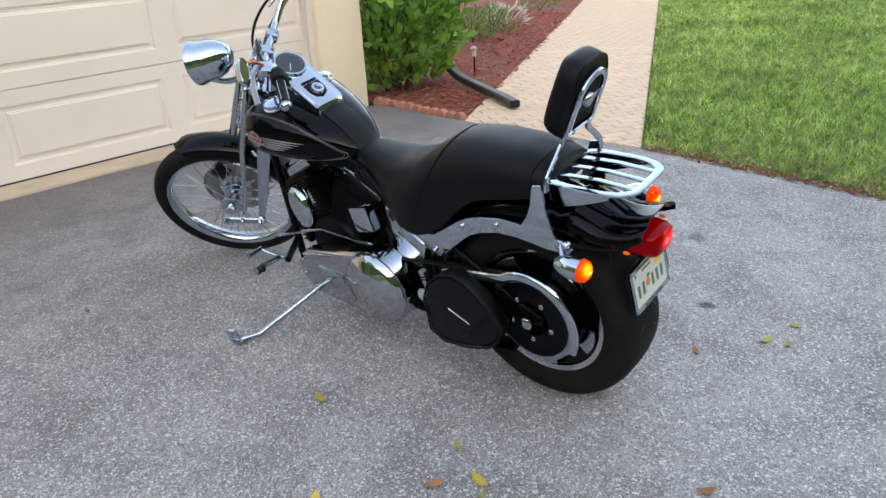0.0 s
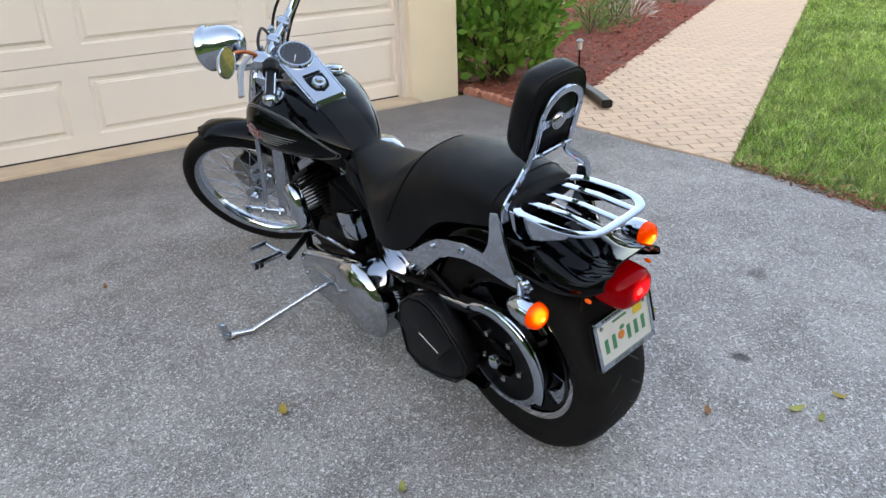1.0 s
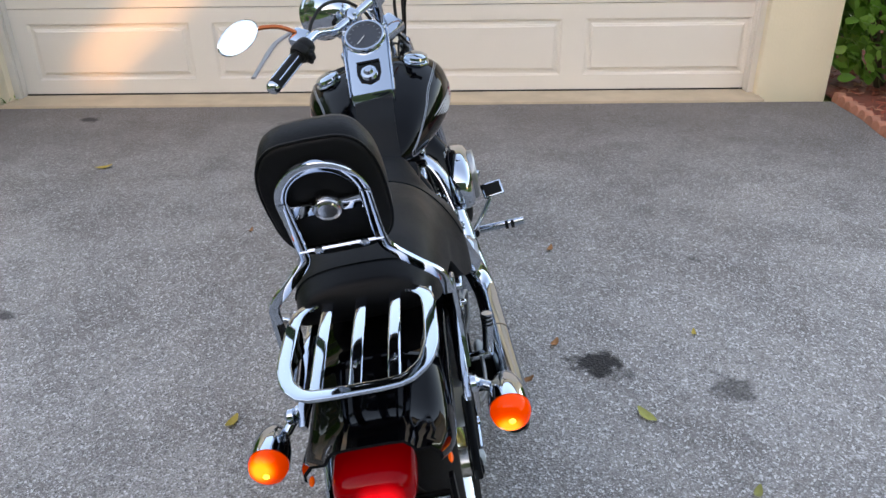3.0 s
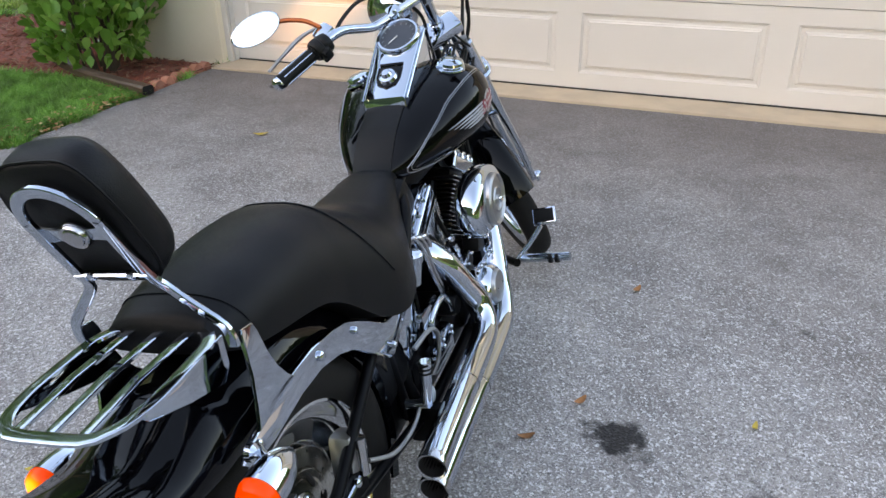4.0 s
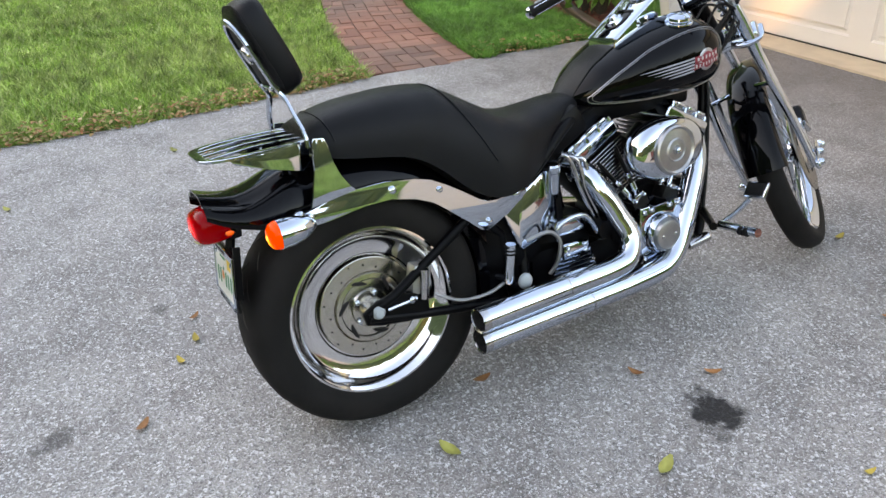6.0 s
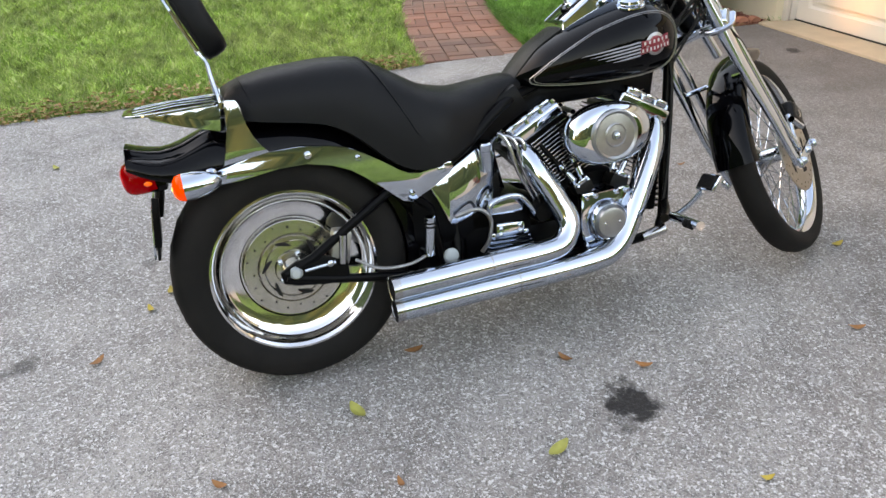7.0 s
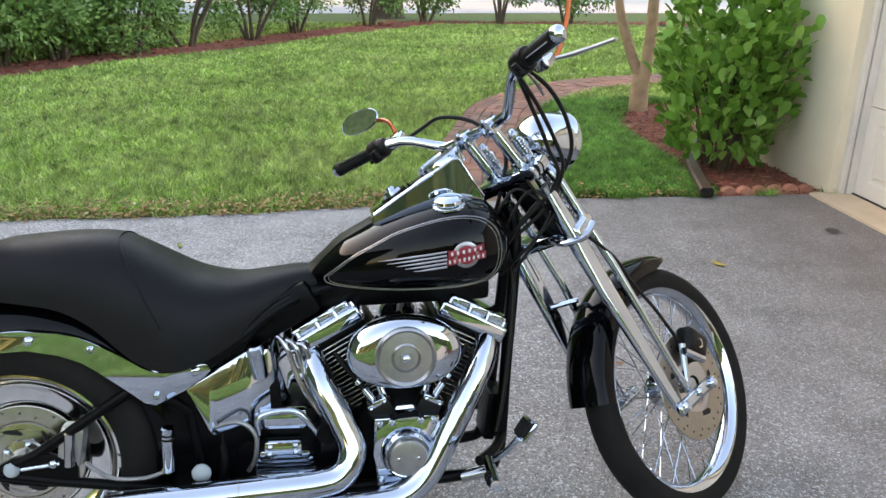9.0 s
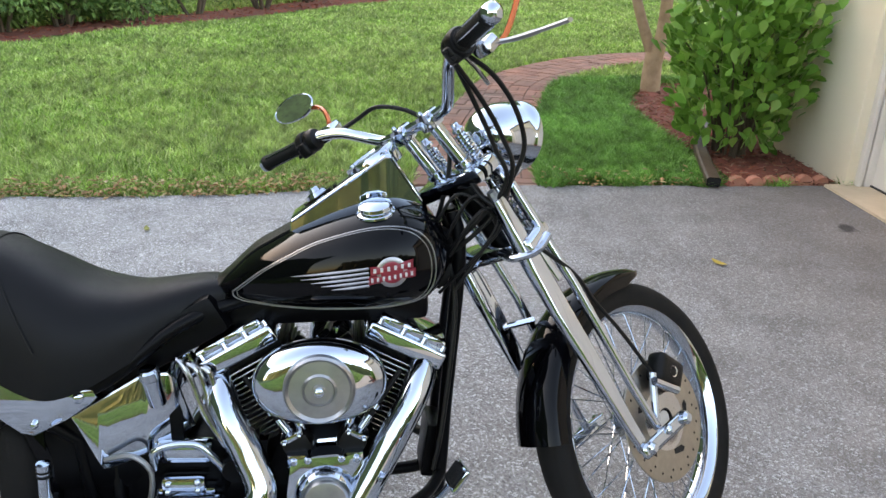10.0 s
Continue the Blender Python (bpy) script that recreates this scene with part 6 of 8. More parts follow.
# fork legs, springs, rockers
for sx in (-1, 1):
    x0, x1 = 0.100 * sx, 0.112 * sx
    rings = []
    for s, x, f, a, b in ((-0.05, x0, -0.036, 0.015, 0.017), (-0.16, x0, -0.050, 0.019, 0.021), (-0.22, x0, -0.056, 0.017, 0.026), (-0.32, x0 * 1.03, -0.069, 0.013, 0.027), (-0.52, x1, -0.094, 0.011, 0.022), (-0.64, x1, -0.106, 0.010, 0.017), (-0.705, x1, -0.110, 0.011, 0.015)):
        rings.append([st(x + a * math.copysign(abs(math.cos(t)) ** 0.6, math.cos(t)), f + b * math.copysign(abs(math.sin(t)) ** 0.6, math.sin(t)), s) for t in [2 * math.pi * k / 16 for k in range(16)]])
    leg = part("rigid_leg", loft(rings), CHROME, bike, "polished rigid springer fork leg", sharp=50)
    spring_leg = part("spring_leg", tube([st(0.090 * sx, 0.036, -0.05), st(0.094 * sx, 0.018, -0.32), st(0.104 * sx, -0.025, -0.60), st(0.108 * sx, -0.036, -0.712)], [0.012, 0.0115, 0.0105, 0.010], 12), CHROME, bike, "chrome spring fork leg")
    part("rocker", box((0.018, 0.190, 0.034), TURN_ @ pose(0.124 * sx, -0.042, -0.727, -18), 0.012, segs=3), CHROME, bike, "chrome fork rocker")
    part("rocker_bolt", bolt_bm(st(0.120 * sx, -0.108, -0.704), front_axis * sx, 0.015, 0.026), CHROME, bike)
    part("rocker_bolt", bolt_bm(st(0.128 * sx, -0.034, -0.722), front_axis * sx, 0.012, 0.018), CHROME, bike)
    part("axle_cap", bolt_bm(st(0.128 * sx, F_AX, S_AX + 0.002), front_axis * sx, 0.017, 0.020), CHROME, bike)
    for (s0, s1, f, nm) in ((-0.16, 0.0, 0.040, "lower"), (0.03, 0.095, 0.030, "upper")):
        rc = 0.0165 if nm == "lower" else 0.0125
        coil = [st(0.055 * sx + rc * math.cos(2 * math.pi * k / 14), f + rc * math.sin(2 * math.pi * k / 14), s0 + (s1 - s0) * k / (14 * 8)) for k in range(14 * 8 + 1)]
        part("fork_spring", tube(coil, 0.0036, 6), CHROME, bike, "chrome fork coil spring")
        part("spring_rod", tube([st(0.055 * sx, f, s0 - 0.02), st(0.055 * sx, f, s1 + 0.02)], 0.0085, 10), CHROME_DULL, bike)
        part("spring_nut", lathe([(0, 0.016), (0.008, 0.015), (0.010, 0.004), (0.014, 0.0), (0.014, -0.006), (0, -0.006)], 14, along(st(0.055 * sx, f, s1 + 0.012), st(0.055 * sx, f, s1 + 0.2))), CHROME, bike)
    part("leg_pinch", box((0.056, 0.070, 0.046), TURN_ @ pose(0.102 * sx, -0.030, -0.172), 0.016, segs=3), CHROME, bike)
    part("fender_link", tube([st(0.095 * sx, -0.070, -0.345), st(0.045 * sx, -0.02, -0.372)], 0.008, 8), CHROME, bike)
crown = box((0.22, 0.075, 0.036), TURN_ @ pose(0, -0.010, 0.015), 0.012)
part("top_clamp", crown, CHROME, bike, "chrome upper fork clamp")
low = box((0.215, 0.070, 0.034), TURN_ @ pose(0, -0.030, -0.165), 0.012)
part("lower_clamp", low, CHROME, bike, "chrome lower fork clamp")
perch = box((0.20, 0.036, 0.026), TURN_ @ pose(0, 0.034, -0.178), 0.011)
part("spring_perch", perch, CHROME, bike, "chrome spring perch")
part("spring_bridge", tube(smooth_path([st(-0.092, 0.030, -0.06), st(-0.075, 0.038, -0.01), st(0, 0.044, 0.012), st(0.075, 0.038, -0.01), st(0.092, 0.030, -0.06)], 5), 0.013, 12), CHROME, bike, "chrome spring bridge")
part("shock_absorber", tube([st(0, 0.075, -0.02), st(0, 0.072, -0.17), st(0, 0.07, -0.33)], [0.010, 0.016, 0.016], 14), CHROME, bike, "chrome fork damper")

# front fender
rings = []
for k in range(35):
    t = k / 34
    a = radians(80 + 99 * t)
    r = 0.374 + 0.004 * max(0.0, (0.18 - t) / 0.18) ** 1.6
    w = (0.062 + 0.004 * t) * math.sqrt(max(0.03, 1 - max(0.0, (0.10 - t) / 0.10) ** 2))
    c, s = math.cos(a), math.sin(a)
    e1, e2 = Vector((0, math.cos(RAKE), -math.sin(RAKE))), Vector((0, math.sin(RAKE), math.cos(RAKE)))      # level and upright in the steered plane

    def fp(x, rr):
        v = e1 * (rr * c) + e2 * (rr * s)
        return st(x, F_AX + v.y, S_AX + v.z)
    depth = 0.006 + 0.040 * min(1.0, t / 0.16)
    rings.append([fp(x, r + d) for x, d in ((-w, -depth), (-w * 0.98, -depth * 0.5), (-w * 0.86, -0.010), (-w * 0.5, 0.0), (0, 0.004), (w * 0.5, 0.0), (w * 0.86, -0.010), (w * 0.98, -depth * 0.5), (w, -depth),
                                            (w - 0.004, -depth), (w * 0.90, -depth * 0.5), (w * 0.78, -0.014), (0, -0.001), (-w * 0.78, -0.014), (-w * 0.90, -depth * 0.5), (-w + 0.004, -depth))])
front_fender = part("front_fender", loft(rings), BLACK, bike, "glossy black front fender", sharp=60)
# caliper
cal_m = TURN_ @ pose(0.090, 0.104, -0.668, 24)
caliper = part("front_caliper", box((0.054, 0.076, 0.092), cal_m, 0.020, segs=3), PLASTIC, bike, "black front brake caliper")
part("caliper_lug", tube([cal_m @ Vector((0.02, -0.035, -0.03)), cal_m @ Vector((0.02, -0.048, 0.055))], 0.011, 10), CHROME, caliper)
part("caliper_ring", lathe([(0.010, 0.0265), (0.014, 0.0285), (0.014, 0.026)], 20, cal_m @ TO_X, closed=True), CHROME_DULL, caliper)
part("caliper_link", tube([st(0.100, 0.060, -0.63), st(0.100, -0.020, -0.71)], 0.009, 8), CHROME, bike)
part("brake_hose", tube(smooth_path([cal_m @ Vector((0, -0.02, 0.045)), st(0.095, 0.055, -0.50), st(0.085, 0.05, -0.40), st(0.10, 0.03, -0.30), st(0.10, -0.02, -0.18)], 6), 0.0048, 8), CABLE, bike, "black front brake hose")

# headlamp
level = (TURN_.to_3x3() @ Vector((0, math.cos(RAKE), -math.sin(RAKE)))).normalized()
lamp_c = st(0, 0.205, 0.005)
h_m = along(lamp_c, lamp_c + level)
head_lamp = part("headlamp", lathe([(0, -0.115), (0.018, -0.112), (0.040, -0.100), (0.060, -0.075), (0.073, -0.040), (0.078, 0.0), (0.080, 0.018), (0.083, 0.022), (0.083, 0.036), (0.076, 0.040), (0.073, 0.034)], 44, h_m), CHROME, bike, "chrome bullet headlamp shell")
part("reflector_bowl", lathe([(0, -0.03), (0.03, -0.02), (0.06, 0.005), (0.074, 0.033)], 36, h_m), MIRROR, head_lamp)
part("headlamp_lens", lathe([(0.074, 0.034), (0.05, 0.046), (0, 0.052)], 36, h_m), GLASS, head_lamp, "clear headlamp glass")
part("lamp_bracket", tube(smooth_path([st(0, 0.06, -0.02), st(0, 0.12, -0.065), lamp_c - AX_U * 0.075], 5), 0.012, 10), CHROME, bike)

# risers and handlebar
for sx in (-1, 1):
    rz = part("riser", tube([st(0.048 * sx, -0.002, 0.02), st(0.048 * sx, -0.012, 0.150)], [0.0165, 0.0155], 18), CHROME, bike, "chrome handlebar riser")
    part("riser_clamp", box((0.038, 0.046, 0.040), TURN_ @ pose(0.048 * sx, -0.014, 0.160), 0.010), CHROME, rz)
    part("clamp_bolt", bolt_bm(st(0.048 * sx, -0.028, 0.180), AX_U, 0.006, 0.008), CHROME, rz)
    part("riser_collar", lathe([(0.0165, 0), (0.021, 0.002), (0.021, 0.014), (0.0165, 0.016)], 18, along(st(0.048 * sx, -0.004, 0.036), st(0.048 * sx, -0.012, 0.150)), closed=True), CHROME, rz)
bar_pts = [(-0.405, -0.118, 0.278), (-0.270, -0.076, 0.262), (-0.235, -0.060, 0.256), (-0.190, -0.038, 0.232), (-0.130, -0.018, 0.178), (-0.095, -0.014, 0.164), (0, -0.014, 0.162),
           (0.095, -0.014, 0.164), (0.130, -0.018, 0.178), (0.190, -0.026, 0.232), (0.235, -0.042, 0.254), (0.270, -0.055, 0.260), (0.405, -0.095, 0.274)]
part("handlebar", tube([st(*p) for p in smooth_path(bar_pts, 5)], 0.0127, 14), CHROME, bike, "chrome pullback handlebar")
for sx in (-1, 1):
    fo = 0.022 if sx > 0 else 0.0             # the right end is pulled back less
    a, b = st(0.288 * sx, -0.0816 + fo, 0.2625), st(0.410 * sx, -0.1196 + fo, 0.2760)
    grip = part("grip", tube([a, a.lerp(b, 0.06), a.lerp(b, 0.08), b.lerp(a, 0.12), b.lerp(a, 0.10), b], [0.020, 0.020, 0.0172, 0.0172, 0.019, 0.019], 18), GRIP, bike, "black rubber grip with chrome bands")
    part("grip_end", lathe([(0, 0.016), (0.010, 0.014), (0.018, 0.006), (0.0195, -0.004), (0, -0.004)], 20, along(b, b + (b - a))), CHROME, grip)
    for k in range(4):
        ang = 2 * math.pi * k / 4 + 0.5
        off = along(a, b).to_3x3() @ Vector((0.0178 * math.cos(ang), 0.0178 * math.sin(ang), 0))
        part("grip_band", tube([a.lerp(b, 0.12) + off, b.lerp(a, 0.14) + off], 0.0022, 6), CHROME, grip)
    drum = along(a, a + (a - b))
    sh = lathe([(0, 0.050), (0.016, 0.050), (0.024, 0.046), (0.027, 0.036), (0.027, 0.026), (0.0255, 0.024), (0.0255, 0.020), (0.029, 0.018), (0.029, 0.004), (0.025, -0.004), (0, -0.004)], 24, drum)
    box((0.030, 0.046, 0.036), TURN_ @ pose(0.270 * sx, -0.088 + fo, 0.252, 0, 0, -18 * sx), 0.010, sh, 3)
    housing = part("switch_housing", sh, PLASTIC, bike, "black switch housing")
    for dz, ds in ((0.012, 0.0), (-0.006, 0.008)):
        part("switch", box((0.010, 0.010, 0.009), TURN_ @ pose((0.268 + ds) * sx, -0.113 + fo, 0.252 + dz, 0, 0, -18 * sx), 0.003), GRIP, housing)
    part("switch_button", box((0.016, 0.012, 0.014), TURN_ @ pose(0.258 * sx, -0.098 + fo, 0.262, 0, 0, -18 * sx), 0.004), GRIP, bike)
    part("lever_perch", box((0.050, 0.048, 0.034), TURN_ @ pose(0.240 * sx, -0.030 + fo, 0.252, 0, 0, -18 * sx), 0.010), CHROME, bike, "chrome lever perch")
    if sx > 0:
        part("brake_line", tube(smooth_path([st(0.235, -0.02, 0.235), st(0.225, 0.0, 0.20), st(0.205, 0.025, 0.16)], 5), 0.0045, 8), CHROME_DULL, bike)
        part("brake_reservoir", box((0.058, 0.036, 0.030), TURN_ @ pose(0.262 * sx, 0.014, 0.226, 12, 0, -18 * sx), 0.010), CHROME_DULL, bike, "chrome brake fluid reservoir")
    part("lever", tube([st(*p) for p in smooth_path([(0.258, 0.030, 0.225), (0.300, 0.050, 0.206), (0.350, 0.060, 0.194), (0.415, 0.066, 0.182)] if sx > 0 else [(-0.240, 0.0, 0.258), (-0.295, 0.008, 0.258), (-0.355, -0.010, 0.258), (-0.415, -0.034, 0.258)], 5)], [0.011] * 5 + [0.0125] * 5 + [0.010] * 5 + [0.010], 10, flat=0.45), SATIN, bike, "polished hand lever")
    mirror_c = Vector((-0.310, 0.852, 1.109)) if sx < 0 else st(0.315, 0.235, 0.345)
    back = Vector((0.666, -0.701, 0.257)).normalized() if sx < 0 else (TURN_.to_3x3() @ Vector((-0.10, -0.62, 0.78))).normalized()
    long_ = Vector((0.641, 0.713, 0.283)) if sx < 0 else TURN_.to_3x3() @ Vector((1.0, 0.0, 0.13))
    long_ = (long_ - back * long_.dot(back)).normalized()
    m_m = Matrix.Translation(mirror_c) @ Matrix((long_, back.cross(long_), back)).transposed().to_4x4() @ Matrix.Diagonal((1.70, 0.84, 1, 1))
    mirror = part("mirror", lathe([(0, -0.022), (0.020, -0.019), (0.036, -0.008), (0.042, 0.004), (0.040, 0.007)], 32, m_m), CHROME, bike, "oval chrome mirror")
    part("mirror_glass", lathe([(0.041, 0.005), (0, 0.0055)], 32, m_m), MIRROR, mirror, "mirror glass reflecting sky")
    part("mirror_stem", tube([st(*p) for p in smooth_path([(-0.240, -0.018, 0.268), (-0.265, 0.010, 0.292), (-0.310, 0.034, 0.312), (-0.366, 0.034, 0.334)] if sx < 0 else [(0.252, 0.045, 0.215), (0.262, 0.080, 0.218), (0.282, 0.150, 0.262), (0.305, 0.215, 0.325)], 4)], 0.0062, 8), STEM_WARM_CHROME, mirror, "thin chrome mirror stem with a warm reflection in its colour")
# cables and hoses
part("cable", tube(smooth_path([st(0.238, -0.055, 0.235), st(0.205, -0.015, 0.15), st(0.170, 0.012, 0.06), st(0.145, 0.005, -0.02), st(0.07, -0.05, -0.08), Vector((0.05, 1.16, 0.78))], 8), 0.0052, 8), CABLE, bike, "black throttle cable")
part("cable", tube(smooth_path([st(0.228, -0.045, 0.235), st(0.192, -0.022, 0.15), st(0.155, -0.008, 0.05), st(0.12, -0.02, -0.04), Vector((0.06, 1.17, 0.80))], 8), 0.0052, 8), CABLE, bike, "black throttle cable")
part("brake_hose", tube(smooth_path([st(0.225, -0.010, 0.245), st(0.220, 0.035, 0.17), st(0.195, 0.062, 0.08), st(0.160, 0.055, 0.0), st(0.110, 0.0, -0.05), st(0.085, -0.03, -0.10)], 8), 0.0055, 8), CABLE, bike, "black front brake hose")
part("cable", tube(smooth_path([st(-0.228, -0.045, 0.240), st(-0.17, 0.0, 0.24), st(-0.10, 0.02, 0.235), st(-0.02, 0.03, 0.17), st(0.02, 0.0, 0.07), Vector((0.0, 1.17, 0.86))], 8), 0.0052, 8), CABLE, bike, "black clutch cable")
part("fork_sleeve", tube([st(0.09, -0.03, -0.10), st(0.098, -0.035, -0.03)], 0.010, 8), BRAID, bike)
part("neck_cable", tube(smooth_path([Vector((0.055, 1.18, 0.84)), Vector((0.075, 1.205, 0.70)), Vector((0.10, 1.175, 0.45)), Vector((0.11, 1.15, 0.33))], 6), 0.006, 8), CABLE, bike)
# wiring and cables gathered behind the neck
for pts, r in (([Vector((0.06, 1.165, 0.80)), st(0.060, -0.055, -0.02), st(0.085, -0.045, -0.09), Vector((0.085, 1.205, 0.74))], 0.0042),
               ([Vector((0.045, 1.15, 0.84)), st(0.030, -0.060, 0.0), st(0.075, -0.050, -0.06), st(0.070, -0.040, -0.14)], 0.0038),
               ([Vector((0.07, 1.16, 0.76)), st(0.080, -0.070, -0.05), st(0.050, -0.030, -0.12), st(0.09, -0.03, -0.19)], 0.0045),
               ([Vector((0.075, 1.17, 0.73)), st(0.095, -0.060, -0.10), st(0.085, -0.055, -0.02), st(0.06, -0.03, 0.03)], 0.0036),
               ([Vector((-0.05, 1.16, 0.80)), st(-0.060, -0.055, -0.03), st(-0.085, -0.045, -0.10), Vector((-0.085, 1.205, 0.74))], 0.0055)):
    part("neck_cable", tube(smooth_path(pts, 6), r, 8), CABLE, bike)
part("neck_lock", lathe([(0, 0.012), (0.010, 0.011), (0.013, 0.006), (0.013, -0.02), (0, -0.02)], 18, along((0.062, 1.185, 0.800), (0.20, 1.19, 0.81))), CHROME_DULL, bike, "round steering lock")
part("neck_bracket", box((0.020, 0.060, 0.050), pose(0.062, 1.165, 0.770, -15), 0.008), PLASTIC, bike)
for sx in (-1, 1):
    part("clamp_wing", tube(smooth_path([st(0.050 * sx, -0.060, -0.165), st(0.085 * sx, -0.070, -0.175), st(0.118 * sx, -0.045, -0.185), st(0.122 * sx, 0.0, -0.180)], 5), 0.020, 12, flat=0.6), CHROME, bike, "chrome lower clamp cover")


# ---- planting, beds and paths ----
soil_sheet("mulch_bed_west", "brown-red mulch bed beside the garage", BED_L, 0.0, MULCH_BED)
soil_sheet("mulch_bed_east", "red mulch bed along the tan path", BED_R, -0.018, MULCH_BED, 0.08)
chips("bark_mulch", "loose brown-red bark mulch", 6000, BED_L, 0.0, MULCH_BROWN, 0.05, 3)
chips("bark_mulch", "loose red bark mulch", 11000, BED_R, -0.006, MULCH, 0.055, 4, lambda px, py: px < 9)
hedge_poly = [(v.x + 0.42, v.y + 0.50) for v in HEDGE_FOOT] + [(v.x - 1.0, v.y - 1.1) for v in reversed(HEDGE_FOOT)]
chips("bark_mulch", "loose red-brown bark mulch under the hedge", 5000, hedge_poly, -0.02, MULCH, 0.09, 6)
soil_sheet("mulch_bed_hedge", "dark red mulch strip under the hedge", hedge_poly, -0.03, MULCH_BED, 0.3, 0.03)


def leaf_faces(m, l, w, fold, verts, faces, wide=0.62):
    """A leaf of six faces, widest beyond its middle, folded along the midrib."""
    k = len(verts)
    for q in ((0, 0, 0), (l * 0.35, w * 0.36, fold), (l * wide, w * 0.5, fold * 1.1), (l * 0.9, w * 0.3, fold * 0.5), (l, 0, -fold * 0.4),
              (l * 0.9, -w * 0.3, fold * 0.5), (l * wide, -w * 0.5, fold * 1.1), (l * 0.35, -w * 0.36, fold), (l * 0.55, 0, 0)):
        verts.append(m @ Vector(q))
    c = k + 8
    faces += [(k, k + 1, c), (k + 1, k + 2, c), (k + 2, k + 3, k + 4, c), (k + 4, k + 5, k + 6, c), (k + 6, k + 7, c), (k + 7, k, c)]


def clusia(x, y, radius, height, seed, count, label, singles=260):
    """A shrub of thick paddle-shaped leaves on upright woody stems."""
    rng = random.Random(seed)
    shrub = thing("clusia_shrub", label, "shrub", "", pose(x, y, 0.0))
    me_leaf = bpy.data.meshes.new("leaf")
    verts, faces = [], []
    leaf_faces(Matrix(), 0.105, 0.068, 0.008, verts, faces)
    me_leaf.from_pydata([tuple(v) for v in verts], [], faces)
    me_leaf.materials.append(CLUSIA)
    me_leaf.polygons.foreach_set("use_smooth", [True] * len(me_leaf.polygons))
    verts, faces = [], []
    tips = []
    stems = 26
    for i in range(stems):
        a, r = rng.uniform(0, 2 * math.pi), radius * 0.25 * math.sqrt(rng.random())
        p0 = Vector((r * math.cos(a), r * math.sin(a), -0.02))
        out = rng.uniform(0.3, 1.0)
        lift = height * rng.uniform(0.45, 1.0) * (1.15 - 0.35 * out)
        p2 = Vector((radius * out * math.cos(a), radius * out * math.sin(a), lift))
        if x < 0:
            p2.y = min(p2.y, WALL_Y - 0.06 - y)
        p1 = p0.lerp(p2, 0.5) + Vector((0, 0, 0.12 * height))
        line = smooth_path([p0, p1, p2], 5)
        part("stem", tube(line, [0.012 * (1 - 0.7 * k / (len(line) - 1)) for k in range(len(line))], 6), BARK_DARK, shrub)
        tips += [line[k] for k in range(3, len(line))]
    made = 0
    spots = []
    while len(spots) < count:
        if rng.random() < 0.3:
            p = Vector(rng.choice(tips)) + Vector((rng.gauss(0, 0.07), rng.gauss(0, 0.07), rng.gauss(0, 0.06)))
        else:
            a, h = rng.uniform(0, 2 * math.pi), rng.uniform(0.05, 1.0)
            swell = (0.62 + 0.5 * math.sin(math.pi * min(1, h * 0.95)) - 0.25 * max(0, h - 0.8) * 3) * (0.86 + 0.3 * noise.noise(Vector((math.cos(a) * 2, math.sin(a) * 2, h * 4 + seed))))
            r = radius * swell * rng.uniform(0.72, 1.04)
            p = Vector((r * math.cos(a), r * math.sin(a), h * height))
        if p.z > 0.03 and (x > 0 or p.y + y < WALL_Y - 0.09):
            spots.append(p)
    for p in spots:
        outward = Vector((p.x, p.y, 0.25 + 0.5 * rng.random())) + Vector((rng.gauss(0, 0.25), rng.gauss(0, 0.25), rng.gauss(0, 0.3)))
        q = outward.to_track_quat("X", "Z").to_matrix().to_4x4()
        s = rng.uniform(0.72, 1.28)
        m = Matrix.Translation(p) @ q @ pose(0, 0, 0, rng.uniform(-60, 60), rng.uniform(-35, 25), 0) @ Matrix.Scale(s, 4)
        if made < singles:
            ob = new("leaf", me_leaf)
            ob.parent = shrub
            ob.matrix_basis = m
            made += 1
        else:
            leaf_faces(m, 0.105, 0.068, 0.008, verts, faces)
    crown = mesh_object("crown", verts, faces, CLUSIA, shrub, "", True)
    crown["kind"] = "stuff"
    return shrub


clusia(-3.92, 3.49, 0.49, 1.42, 11, 1900, "dense green clusia shrub in the mulch bed by the wall")
clusia(3.12, 4.18, 0.62, 1.30, 12, 2900, "dense green clusia shrub in red mulch by the pillar")


